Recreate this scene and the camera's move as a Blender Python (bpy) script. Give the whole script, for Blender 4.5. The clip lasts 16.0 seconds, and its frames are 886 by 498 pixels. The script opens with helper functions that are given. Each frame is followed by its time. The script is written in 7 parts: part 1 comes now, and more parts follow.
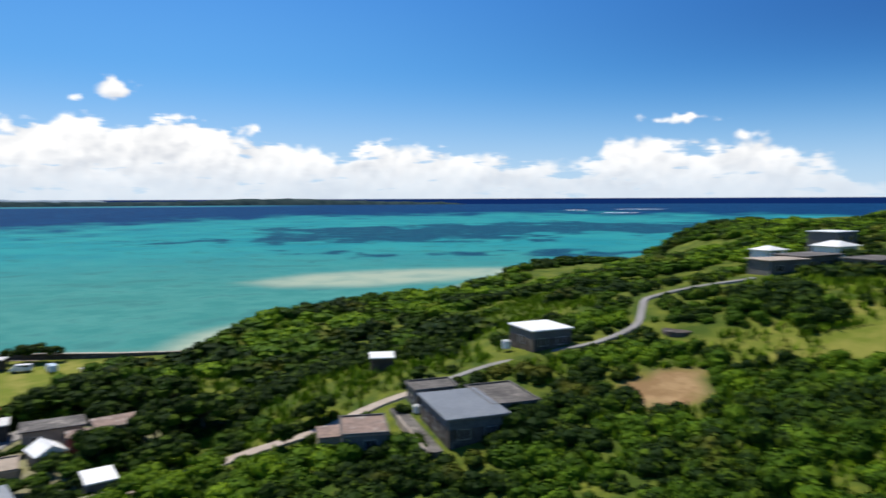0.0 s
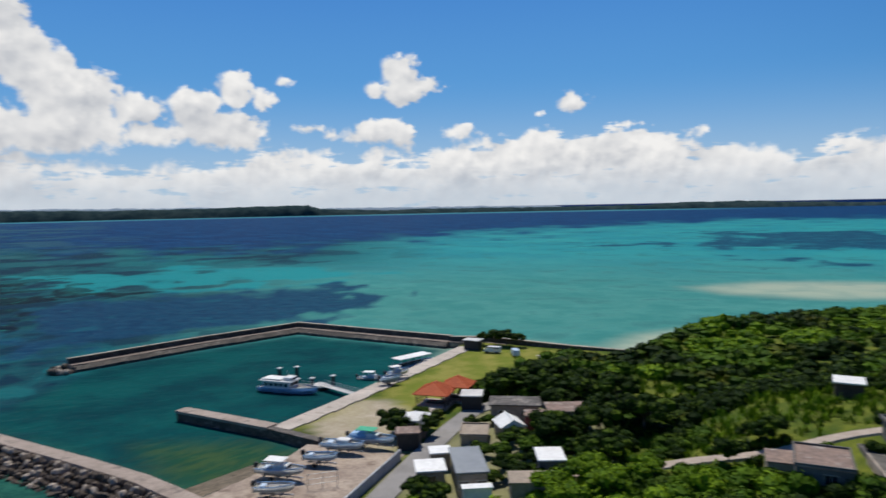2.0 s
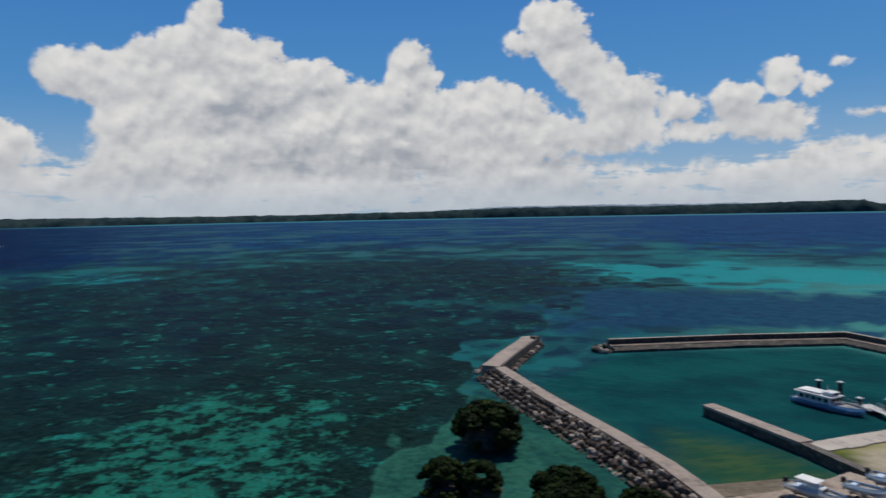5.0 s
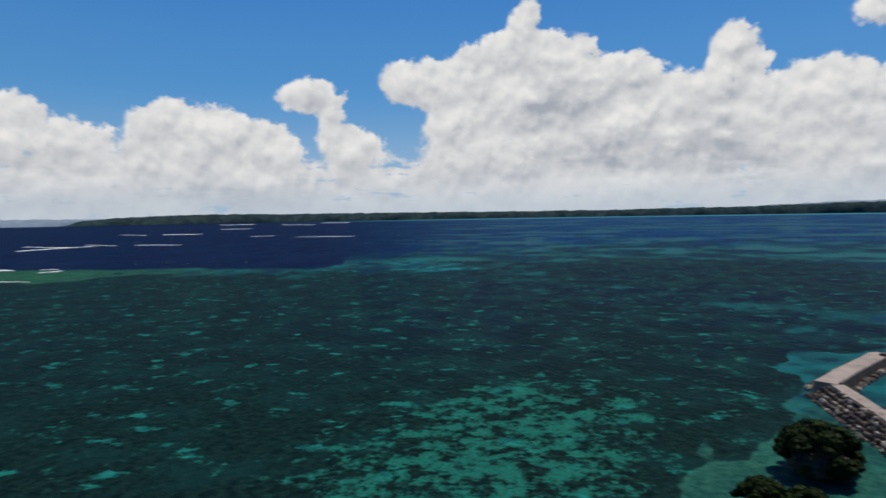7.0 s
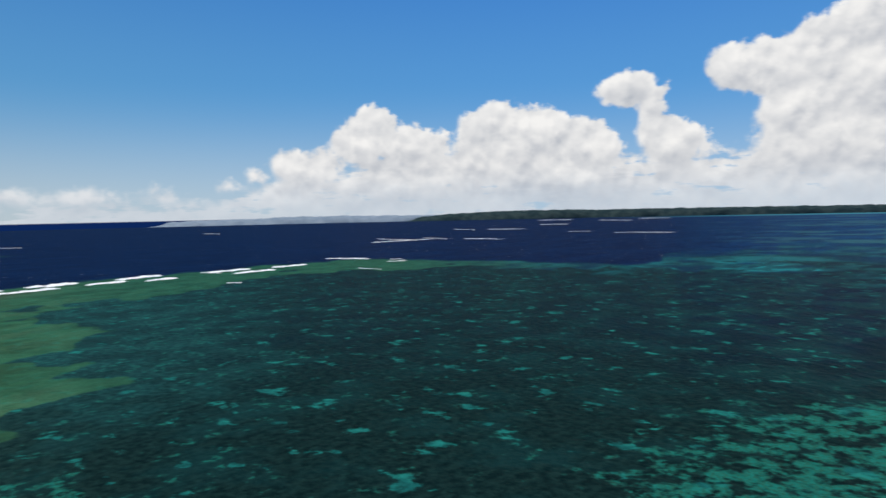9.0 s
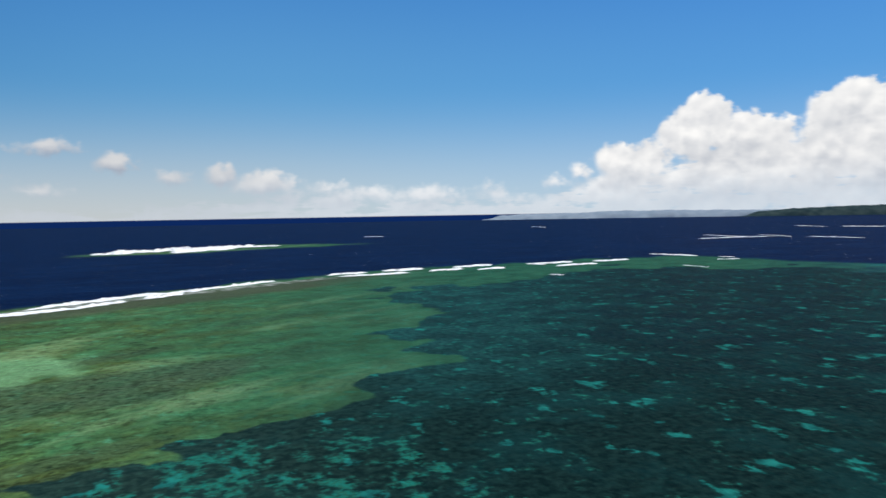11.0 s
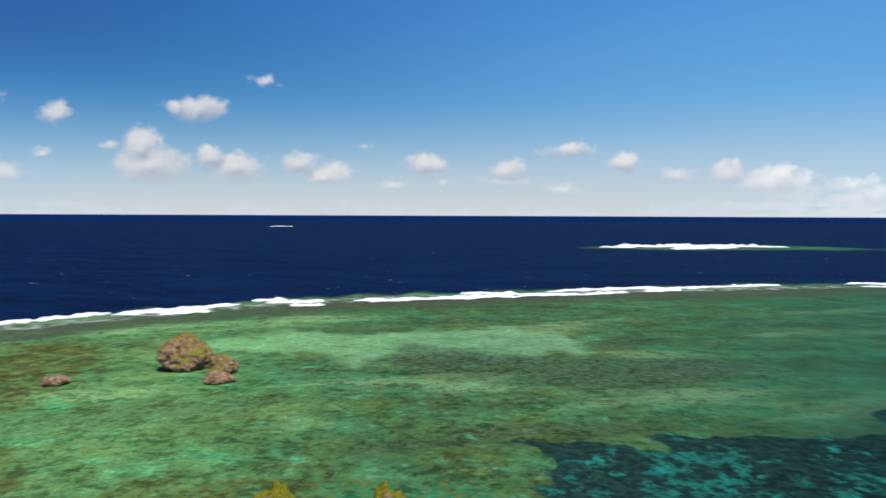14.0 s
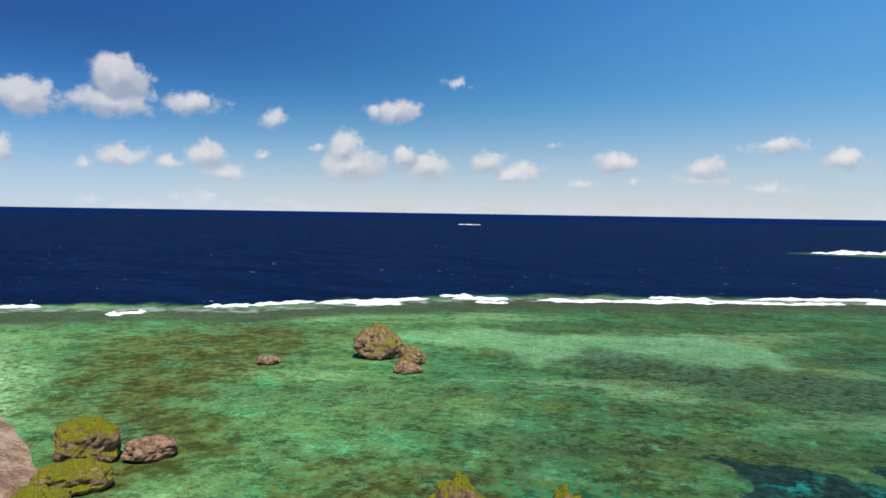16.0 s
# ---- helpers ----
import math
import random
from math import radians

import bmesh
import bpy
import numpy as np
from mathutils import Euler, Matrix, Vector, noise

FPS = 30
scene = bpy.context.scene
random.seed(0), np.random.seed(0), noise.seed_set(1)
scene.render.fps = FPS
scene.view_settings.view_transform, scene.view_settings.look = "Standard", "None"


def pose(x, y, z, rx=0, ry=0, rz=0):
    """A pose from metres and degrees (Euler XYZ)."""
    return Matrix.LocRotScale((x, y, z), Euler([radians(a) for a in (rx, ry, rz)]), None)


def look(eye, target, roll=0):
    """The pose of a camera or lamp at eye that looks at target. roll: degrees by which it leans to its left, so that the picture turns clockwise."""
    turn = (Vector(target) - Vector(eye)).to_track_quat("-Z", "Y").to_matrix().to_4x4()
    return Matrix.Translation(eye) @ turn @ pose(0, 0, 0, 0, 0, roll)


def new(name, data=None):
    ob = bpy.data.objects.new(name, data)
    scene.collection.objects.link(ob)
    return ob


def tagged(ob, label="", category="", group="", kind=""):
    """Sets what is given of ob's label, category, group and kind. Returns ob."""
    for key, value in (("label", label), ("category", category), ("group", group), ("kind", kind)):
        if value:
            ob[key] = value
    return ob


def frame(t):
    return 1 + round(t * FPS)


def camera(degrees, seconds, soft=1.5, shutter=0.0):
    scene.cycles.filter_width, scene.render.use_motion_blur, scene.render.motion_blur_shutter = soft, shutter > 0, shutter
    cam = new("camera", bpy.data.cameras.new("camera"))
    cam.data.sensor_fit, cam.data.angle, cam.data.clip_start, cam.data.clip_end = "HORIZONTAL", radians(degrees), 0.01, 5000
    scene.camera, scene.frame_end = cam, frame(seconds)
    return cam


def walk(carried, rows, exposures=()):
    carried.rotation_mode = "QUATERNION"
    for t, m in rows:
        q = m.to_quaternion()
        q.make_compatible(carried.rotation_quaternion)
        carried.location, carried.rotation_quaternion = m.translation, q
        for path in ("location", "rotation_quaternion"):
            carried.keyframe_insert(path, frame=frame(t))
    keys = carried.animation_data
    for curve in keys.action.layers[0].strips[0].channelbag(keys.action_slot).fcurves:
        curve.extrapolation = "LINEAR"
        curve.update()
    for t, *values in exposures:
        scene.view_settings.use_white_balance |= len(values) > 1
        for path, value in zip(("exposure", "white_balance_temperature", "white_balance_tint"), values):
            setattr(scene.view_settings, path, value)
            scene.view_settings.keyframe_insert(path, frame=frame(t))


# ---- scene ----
# ------------------------------------------------------------------ camera
cam = camera(65.6, 16.0, shutter=0.5)
EYE = (0.0, 0.0, 40.0)
# seconds, heading to the left of +y, pitch, roll: the drone hovers and turns
TURN = [
    (0, -0.00, -4.20, -0.24),
    (0.5, 11.26, -3.97, -0.69),
    (1, 21.35, -3.76, -0.91),
    (1.5, 28.24, -3.61, -1.05),
    (2, 35.96, -3.49, -1.13),
    (2.5, 43.52, -3.39, -1.19),
    (3, 50.91, -3.29, -1.13),
    (3.5, 58.15, -3.23, -1.09),
    (4, 65.25, -3.15, -1.11),
    (6.5, 97.47, -2.98, -1.01),
    (7, 103.89, -2.98, -1.01),
    (7.5, 109.87, -2.94, -1.18),
    (8, 116.52, -2.94, -1.27),
    (8.5, 123.25, -2.89, -1.28),
    (9, 129.85, -2.85, -1.26),
    (11.5, 162.95, -2.80, -0.86),
    (12, 169.66, -2.76, -0.70),
    (12.5, 176.27, -2.74, -0.48),
    (13, 183.03, -2.73, -0.22),
    (13.5, 189.69, -2.72, 0.03),
    (14, 196.30, -2.79, 0.23),
    (14.5, 202.94, -2.88, 0.37),
    (15, 209.44, -2.94, 0.66),
    (15.5, 211.77, -2.97, 0.89),
    (16, 211.66, -2.99, 0.90),
]
walk(cam, [(t, pose(*EYE, 0, 0, a) @ pose(0, 0, 0, 90 + p) @ pose(0, 0, 0, 0, 0, r)) for t, a, p, r in TURN],
     exposures=[(0.0, 0.25), (1.0, 0.08), (2.0, -0.12), (3.0, -0.34), (3.5, -0.42), (4.2, -0.44), (7.0, -0.26), (9.0, -0.08), (11.5, 0.08), (13.0, 0.2), (16.0, 0.22)])

# ------------------------------------------------------------------ light
SUN_AZ, SUN_EL = 46.0, 61.0          # left of +y, above the horizon
sun = new("sun", bpy.data.lights.new("sun", "SUN"))
sun.data.energy, sun.data.angle, sun.data.color = 4.4, radians(0.5), (1.0, 0.95, 0.86)
to_sun = Vector((-math.sin(radians(SUN_AZ)) * math.cos(radians(SUN_EL)), math.cos(radians(SUN_AZ)) * math.cos(radians(SUN_EL)), math.sin(radians(SUN_EL))))
sun.matrix_world = look((0, 0, 300), Vector((0, 0, 300)) - to_sun)


class Nodes:
    """A short way to write node trees."""

    def __init__(self, tree):
        self.tree = tree
        tree.nodes.clear()

    def put(self, value, socket):
        if isinstance(value, bpy.types.NodeSocket):
            self.tree.links.new(value, socket)
        elif value is not None:
            socket.default_value = value

    def node(self, kind, *values):
        n = self.tree.nodes.new(kind)
        for i, value in enumerate(values):
            self.put(value, n.inputs[i])
        return n

    def math(self, op, a, b=None, c=None, clamp=False):
        n = self.node("ShaderNodeMath", a, b, c)
        n.operation, n.use_clamp = op, clamp
        return n.outputs[0]

    def vec(self, op, a, b=None):
        n = self.node("ShaderNodeVectorMath", a, b)
        n.operation = op
        return n.outputs["Value"] if op in ("LENGTH", "DOT_PRODUCT") else n.outputs[0]

    def step(self, value, low, high, to0=0.0, to1=1.0):
        n = self.node("ShaderNodeMapRange", value, low, high, to0, to1)
        n.interpolation_type = "SMOOTHSTEP"
        return n.outputs[0]

    def bump(self, height, strength, distance=0.05):
        n = self.node("ShaderNodeBump")
        for key, value in (("Height", height), ("Strength", strength), ("Distance", distance)):
            self.put(value, n.inputs[key])
        return n.outputs[0]

    def mix(self, factor, a, b, blend="MIX"):
        n = self.node("ShaderNodeMix")
        n.data_type, n.blend_type = "RGBA", blend
        self.put(factor, n.inputs[0])
        for value, s in ((a, n.inputs[6]), (b, n.inputs[7])):
            self.put((*value, 1.0) if isinstance(value, tuple) and len(value) == 3 else value, s)
        return n.outputs[2]

    def noise(self, vector, scale, detail=4.0, rough=0.55, color=False):
        n = self.node("ShaderNodeTexNoise")
        for key, value in (("Vector", vector), ("Scale", scale), ("Detail", detail), ("Roughness", rough)):
            self.put(value, n.inputs[key])
        return n.outputs["Color" if color else "Fac"]

    def attr(self, name):
        n = self.node("ShaderNodeAttribute")
        n.attribute_name = name
        return n.outputs["Fac"]

    def ramp(self, factor, stops):
        n = self.node("ShaderNodeValToRGB", factor)
        r = n.color_ramp
        r.interpolation = "EASE"
        for i, (at, v) in enumerate(stops):
            e = r.elements[i] if i < 2 else r.elements.new(at)
            e.position, e.color = at, (v, v, v, 1)
        return n.outputs[0]


# ------------------------------------------------------------------ sky
# tops of the long bank of cumulus over the horizon: heading, height in degrees
BANK_WEST = [(-40, 0), (-32, .4), (-30, 1.3), (-28.6, 2.4), (-24, 3.4), (-20, 3.8), (-13.4, 4), (-12.5, 2.3), (-8, 2.4), (-5, 2.8), (-1, 3.2), (3, 3.9), (7, 3.7), (8, 2.7), (12, 3.6),
             (16, 4.6), (18, 5.2), (21, 5.6), (24, 4.8), (28, 5.4), (31, 4.6), (36, 4.4), (38.5, 3.8), (41.6, 4.3), (43.4, 3.4), (46, 4.2), (49, 4.4), (53, 3.6), (55, 3.0)]
BANK_SOUTH = [(55, 3.0), (60, 2.8), (64, 3.4), (70, 4.6), (78, 5.8), (84, 6.2), (90, 6.6), (96, 6.8), (101, 6.0), (104.4, 4.2)]
BANK_EAST = [(104.4, 4.2), (108, 3.8), (113, 3.8), (120, 4.4), (128, 4.6), (135, 4.2), (141, 3.2), (145.4, 1.8), (148, 1.0), (156, .9), (160, 1.0), (166, 1.5), (172, 1.0), (178, .6), (200, .3), (240, .3)]
# lobes of single clouds: heading, height, half width, half height in degrees
FAIR_WEST = [(25.3, 8.28, 1.26, 0.58), (34.2, 6.16, 0.84, 0.54), (-18.8, 6.09, 1.82, 0.21), (-23.5, 4.74, 0.61, 0.21), (28.1, 7.31, 0.45, 0.2), (39.2, 11.17, 1.34, 1.08), (41.4, 9.6, 0.88, 0.61), (37.6, 9.97, 1.9, 0.7), (39.0, 9.42, 1.8, 0.97), (25.2, 8.25, 1.02, 0.63), (46.7, 6.46, 1.26, 0.43), (44.9, 5.83, 0.86, 0.4), (41.1, 6.31, 1.77, 0.89), (39.1, 5.86, 0.81, 0.9), (42.9, 5.85, 0.96, 0.58), (35.0, 6.08, 1.15, 0.59)]
FAIR_MID = [(55.3, 7.84, 1.84, 1.33), (53.9, 6.27, 3.6, 1.24), (58.6, 5.9, 1.74, 0.71), (52.4, 9.82, 1.28, 1.22), (50.1, 8.82, 0.8, 0.83), (48.7, 10.21, 0.61, 0.33), (59.4, 7.62, 1.36, 0.97)]
TOWER = [(70.9, 13.42, 2.07, 0.86), (70.4, 15.34, 1.38, 1.06), (68.6, 14.28, 1.85, 1.71), (67.9, 12.11, 2.32, 1.75), (66.1, 10.32, 2.56, 1.56), (63.8, 8.71, 2.8, 1.8), (63.8, 6.43, 3.27, 1.6), (64.3, 5.07, 2.34, 0.83), (59.9, 7.92, 1.29, 0.99), (64.2, 11.17, 0.7, 0.44), (74.9, 8.35, 3.4, 2.01), (71.3, 8.13, 1.61, 1.35), (73.6, 6.55, 4.12, 1.81), (69.9, 5.84, 2.79, 1.83), (71.9, 3.1, 2.54, 1.02), (67.2, 2.57, 2.11, 1.16)]
MASS_WEST = [(81.2, 11.91, 1.29, 1.48), (80.0, 10.67, 1.52, 1.29), (81.1, 9.35, 2.16, 1.73), (84.5, 7.97, 2.49, 2.14), (82.5, 5.84, 3.41, 2.2), (76.1, 8.58, 2.43, 1.68), (72.9, 8.73, 2.7, 1.64), (71.0, 7.96, 1.5, 1.62), (73.3, 6.49, 4.28, 1.88), (69.2, 5.98, 2.17, 1.62), (76.5, 4.77, 5.31, 1.51), (66.4, 5.96, 2.06, 1.41), (80.7, 12.3, 1.36, 1.05), (80.9, 10.2, 1.93, 1.92), (79.0, 11.12, 0.75, 0.63), (81.5, 7.21, 3.02, 2.19)]
MASS = [(106.7, 10.5, 1.91, 1.58), (103.9, 10.3, 2.76, 2.0), (101.1, 10.96, 2.78, 2.21), (96.9, 14.4, 1.21, 2.14), (97.8, 12.25, 3.25, 1.75), (94.6, 12.4, 2.32, 1.66), (92.3, 12.98, 0.83, 1.08), (96.5, 9.11, 5.13, 3.15), (101.7, 7.37, 3.25, 2.27), (91.9, 8.99, 3.7, 3.14), (88.2, 10.18, 2.27, 1.98), (89.6, 6.66, 4.59, 2.72), (84.6, 8.25, 2.66, 2.21), (85.1, 5.59, 3.57, 2.02), (96.6, 5.47, 8.42, 2.07), (103.1, 4.18, 2.78, 1.62)]
BANK_EAST_LOBES = [(135.4, 7.31, 2.08, 1.45), (136.8, 5.72, 1.84, 1.83), (132.2, 5.43, 2.8, 1.84), (141.9, 3.94, 1.79, 1.59), (139.6, 3.92, 1.82, 1.6), (145.0, 3.51, 0.87, 0.81), (125.2, 7.1, 2.32, 1.82), (127.5, 6.48, 0.93, 1.83), (121.9, 6.3, 2.29, 2.05), (124.3, 4.55, 4.64, 2.3), (117.9, 5.23, 2.69, 2.03), (114.7, 9.5, 2.17, 1.21), (113.0, 8.52, 1.07, 1.51), (112.6, 6.31, 1.28, 1.53), (111.3, 5.15, 2.53, 1.97), (119.2, 2.55, 4.53, 1.61), (133.7, 2.44, 4.67, 1.4)]
LOW_EAST = [(158.0, 1.77, 4.02, 0.66), (162.2, 2.08, 2.01, 0.55), (151.8, 1.8, 1.41, 0.69), (147.2, 2.54, 1.07, 0.58), (152.4, 2.23, 0.6, 0.52), (161.9, 1.78, 4.15, 0.74), (171.2, 2.7, 2.81, 1.03), (174.0, 3.43, 1.17, 0.93), (165.8, 2.4, 1.87, 0.47), (177.7, 3.08, 1.61, 0.69)]
WISPS = [(185.9, 5.32, 1.94, 0.53), (181.5, 4.28, 1.26, 0.68), (197.7, 4.26, 1.82, 0.74), (196.3, 2.84, 0.75, 0.42), (200.3, 2.27, 1.04, 0.36), (191.2, 3.84, 1.62, 0.78), (191.6, 2.88, 2.82, 0.52), (187.1, 2.24, 2.14, 0.36), (236.8, 3.77, 1.92, 0.93), (239.1, 3.24, 0.74, 0.58), (233.5, 3.4, 1.01, 0.6), (230.6, 4.26, 1.47, 1.1), (229.3, 2.99, 1.92, 0.8), (226.4, 4.29, 0.7, 0.63), (200.5, 2.47, 1.26, 0.46), (202.7, 5.56, 0.82, 0.36)]
FAIR_EAST = [(242.9, 7.86, 2.12, 1.48), (236.8, 9.56, 1.91, 1.54), (237.2, 7.9, 2.86, 1.02), (231.6, 8.14, 1.98, 0.85), (225.5, 7.27, 1.23, 0.8), (215.6, 8.16, 1.86, 1.0), (217.3, 8.21, 1.02, 0.68), (244.3, 4.08, 0.67, 0.78), (219.9, 5.09, 1.38, 1.28), (219.3, 3.73, 2.76, 1.61), (214.9, 4.52, 1.17, 1.16), (213.0, 3.62, 2.34, 1.3), (208.1, 4.15, 1.63, 1.02), (206.0, 3.16, 2.09, 0.93), (210.8, 10.5, 1.16, 0.36), (232.9, 0.81, 0.61, 0.44), (230.6, 1.0, 0.93, 0.53), (238.7, 0.64, 0.37, 0.29), (222.3, 5.02, 0.81, 0.54)]


def sky():
    world = bpy.data.worlds.new("sky")
    world.use_nodes = True
    n = Nodes(world.node_tree)
    d = n.node("ShaderNodeTexCoord").outputs["Generated"]
    x, y, z = n.node("ShaderNodeSeparateXYZ", d).outputs
    deg = 180 / math.pi
    az = n.math("MULTIPLY", n.math("ARCTAN2", n.math("MULTIPLY", x, -1.0), y), deg)
    az = n.math("SUBTRACT", n.math("FLOORED_MODULO", n.math("ADD", az, 60.0), 360.0), 60.0)
    el = n.math("MULTIPLY", n.math("ARCSINE", z), deg)
    p = n.node("ShaderNodeCombineXYZ", az, el, 0.0).outputs[0]
    # billowing edges: rounded lumps at several sizes
    wob = n.vec("SUBTRACT", n.noise(p, 0.55, 4, 0.55, color=True), (0.5, 0.5, 0.5))
    q = n.vec("ADD", p, n.vec("MULTIPLY", wob, (1.9, 1.3, 0)))

    def lumps(at, scale):
        v = n.node("ShaderNodeTexVoronoi")
        v.feature = "SMOOTH_F1"
        for key, value in (("Vector", at), ("Scale", scale), ("Smoothness", 0.45), ("Randomness", 1.0)):
            n.put(value, v.inputs[key])
        return n.math("SUBTRACT", 0.5, v.outputs["Distance"])

    def relief(at):
        at = n.vec("ADD", at, n.vec("MULTIPLY", n.vec("SUBTRACT", n.noise(at, 1.1, 3, 0.5, color=True), (0.5, 0.5, 0.5)), (1.5, 1.0, 0)))
        return n.math("ADD", n.math("MULTIPLY", lumps(at, 0.30), 0.75), n.math("MULTIPLY", lumps(at, 1.0), 0.34))

    def lobes(at, groups, join):
        """How deep a heading lies inside the nearest lobe, in degrees."""
        total = None
        for a, e, rx, ry in [lobe for group in groups for lobe in group]:
            s = n.node("ShaderNodeVectorMath", at, (0.86 / rx, 0.86 / ry, 0), (-0.86 * a / rx, -0.86 * e / ry, 0))
            s.operation = "MULTIPLY_ADD"
            r = min(rx, ry) * 0.75 + 0.15
            one = n.math("MULTIPLY_ADD", n.vec("LENGTH", s.outputs[0]), -r, r)
            total = one if total is None else n.math("SMOOTH_MAX", total, one, join)
        return total

    body = relief(p)
    qx, qy, _ = n.node("ShaderNodeSeparateXYZ", q).outputs
    field = None
    for stops in (BANK_WEST, BANK_SOUTH, BANK_EAST):
        a, b = stops[0][0], stops[-1][0]
        top = n.math("MULTIPLY", n.ramp(n.math("DIVIDE", n.math("SUBTRACT", qx, a), b - a), [((s - a) / (b - a), (v + 0.9) / 20) for s, v in stops]), 20.0)
        inside = n.math("MULTIPLY", n.math("GREATER_THAN", qx, a), n.math("LESS_THAN", qx, b))
        one = n.math("SUBTRACT", n.math("MULTIPLY", n.math("SUBTRACT", top, qy), inside), n.math("MULTIPLY", n.math("SUBTRACT", 1.0, inside), 9.0))
        field = one if field is None else n.math("MAXIMUM", field, one)
    # the bank thins into streaks and gaps towards the horizon
    streaks = n.noise(n.vec("MULTIPLY", p, (0.22, 0.95, 0)), 1.0, 5, 0.6)
    low = n.math("MULTIPLY", n.step(el, 5.5, 1.5, 0.35, 1.0), n.step(streaks, 0.45, 0.72, 0.0, 1.3))
    field = n.math("SUBTRACT", n.math("MINIMUM", n.math("MULTIPLY", field, 0.6), 1.3), low)
    high_lobes = (FAIR_WEST, FAIR_MID, TOWER, MASS_WEST, MASS, BANK_EAST_LOBES)
    east_lobes = (LOW_EAST, WISPS, FAIR_EAST)
    above = n.vec("ADD", q, (0.16, 0.62, 0))
    here = n.math("MAXIMUM", lobes(q, high_lobes, 0.5), lobes(q, east_lobes, 0.25))
    over = n.math("MAXIMUM", lobes(above, high_lobes, 0.5), lobes(above, east_lobes, 0.25))
    field = n.math("SMOOTH_MAX", field, here, 0.4)
    fine = n.noise(p, 1.1, 7, 0.60)
    field = n.math("ADD", field, n.math("ADD", n.math("MULTIPLY", body, 0.62), n.math("MULTIPLY_ADD", fine, 1.1, -0.48)))
    eastern = n.step(az, 160.0, 178.0)
    cover = n.step(field, -0.02, n.math("MAXIMUM", n.step(el, 0.5, 7.0, 0.80, 0.30), n.math("MULTIPLY", eastern, 0.55)))
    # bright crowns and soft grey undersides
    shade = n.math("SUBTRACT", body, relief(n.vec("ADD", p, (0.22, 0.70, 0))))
    near_lobe = n.step(here, -0.7, 0.0)
    slope = n.math("MULTIPLY", n.math("SUBTRACT", here, over), near_lobe)
    lit = n.math("ADD", n.math("MULTIPLY", shade, 1.05), n.math("MULTIPLY_ADD", slope, 0.42, n.math("MULTIPLY_ADD", near_lobe, -0.16, 0.80)))
    lit = n.math("ADD", lit, n.math("MULTIPLY_ADD", fine, 0.5, -0.25))
    patches = n.step(n.noise(n.vec("MULTIPLY", p, (0.7, 1.3, 0)), 0.22, 4, 0.55), 0.46, 0.68)
    lit = n.math("SUBTRACT", lit, n.math("MULTIPLY", patches, n.step(field, 0.4, 1.5, 0.0, 0.44)), clamp=True)
    cloud = n.mix(lit, (0.44, 0.475, 0.54), (0.96, 0.95, 0.935))
    small = n.mix(n.math("MULTIPLY_ADD", n.math("ADD", slope, n.math("MULTIPLY", shade, 0.5)), 0.9, 0.26, clamp=True), (0.36, 0.385, 0.46), (0.84, 0.80, 0.76))
    cloud = n.mix(eastern, cloud, small)
    # thin white haze low over the sea
    cloud = n.mix(n.step(el, 0.0, 4.5, 0.75, 0.0), cloud, (0.60, 0.66, 0.74))
    t = n.node("ShaderNodeTexSky")
    t.sky_type, t.sun_disc, t.sun_elevation, t.sun_rotation = "NISHITA", False, radians(SUN_EL), radians(-SUN_AZ)
    t.altitude, t.air_density, t.dust_density, t.ozone_density = 40, 1.0, 0.6, 2.5
    air = t.outputs[0]
    air = n.mix(1.0, air, (0.090, 0.098, 0.118), "MULTIPLY")
    # clear sea air: the blue deepens quickly above a pale rim
    blue = n.mix(n.step(el, -3.0, 11.0), (0.50, 0.65, 0.78), (0.100, 0.36, 0.73))
    blue = n.mix(n.step(el, 4.0, 26.0), blue, (0.026, 0.185, 0.62))
    blue = n.mix(n.step(el, 26.0, 62.0), blue, (0.010, 0.065, 0.22))
    # Sky dimmed away from heading 95, fitted to the view, not the sun.
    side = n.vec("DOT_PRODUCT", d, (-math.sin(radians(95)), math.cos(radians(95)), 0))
    blue = n.mix(n.math("MULTIPLY", n.step(az, 115.0, 175.0), n.step(az, 245.0, 215.0)), blue, n.mix(1.0, blue, (1.15, 1.02, 0.89), "MULTIPLY"))
    blue = n.mix(n.math("MULTIPLY", n.step(az, 150.0, 190.0), n.step(el, 15.0, 0.0)), blue, n.mix(1.0, blue, (1.05, 0.93, 0.87), "MULTIPLY"))
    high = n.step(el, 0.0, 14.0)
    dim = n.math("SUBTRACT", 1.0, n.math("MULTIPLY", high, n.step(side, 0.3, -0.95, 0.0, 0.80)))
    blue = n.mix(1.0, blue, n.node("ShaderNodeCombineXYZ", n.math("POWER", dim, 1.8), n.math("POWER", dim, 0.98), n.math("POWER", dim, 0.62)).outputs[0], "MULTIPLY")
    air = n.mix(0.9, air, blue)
    gaps = n.math("MULTIPLY", cover, n.step(n.math("SUBTRACT", qy, n.math("MULTIPLY", fine, 4.0)), -2.5, 1.2, 0.75, 1.0))
    thin = n.math("MULTIPLY", gaps, n.step(az, 160.0, 178.0, 1.0, 0.78))
    seen = n.mix(thin, air, cloud)
    seen = n.mix(n.step(el, -0.06, 0.02), (0.0045, 0.021, 0.105), seen)   # the sea's rim beyond the sheet of water
    out = n.node("ShaderNodeBackground", seen, 1.0).outputs[0]
    n.node("ShaderNodeOutputWorld", out)
    scene.world = world


sky()

# ------------------------------------------------------------------ materials


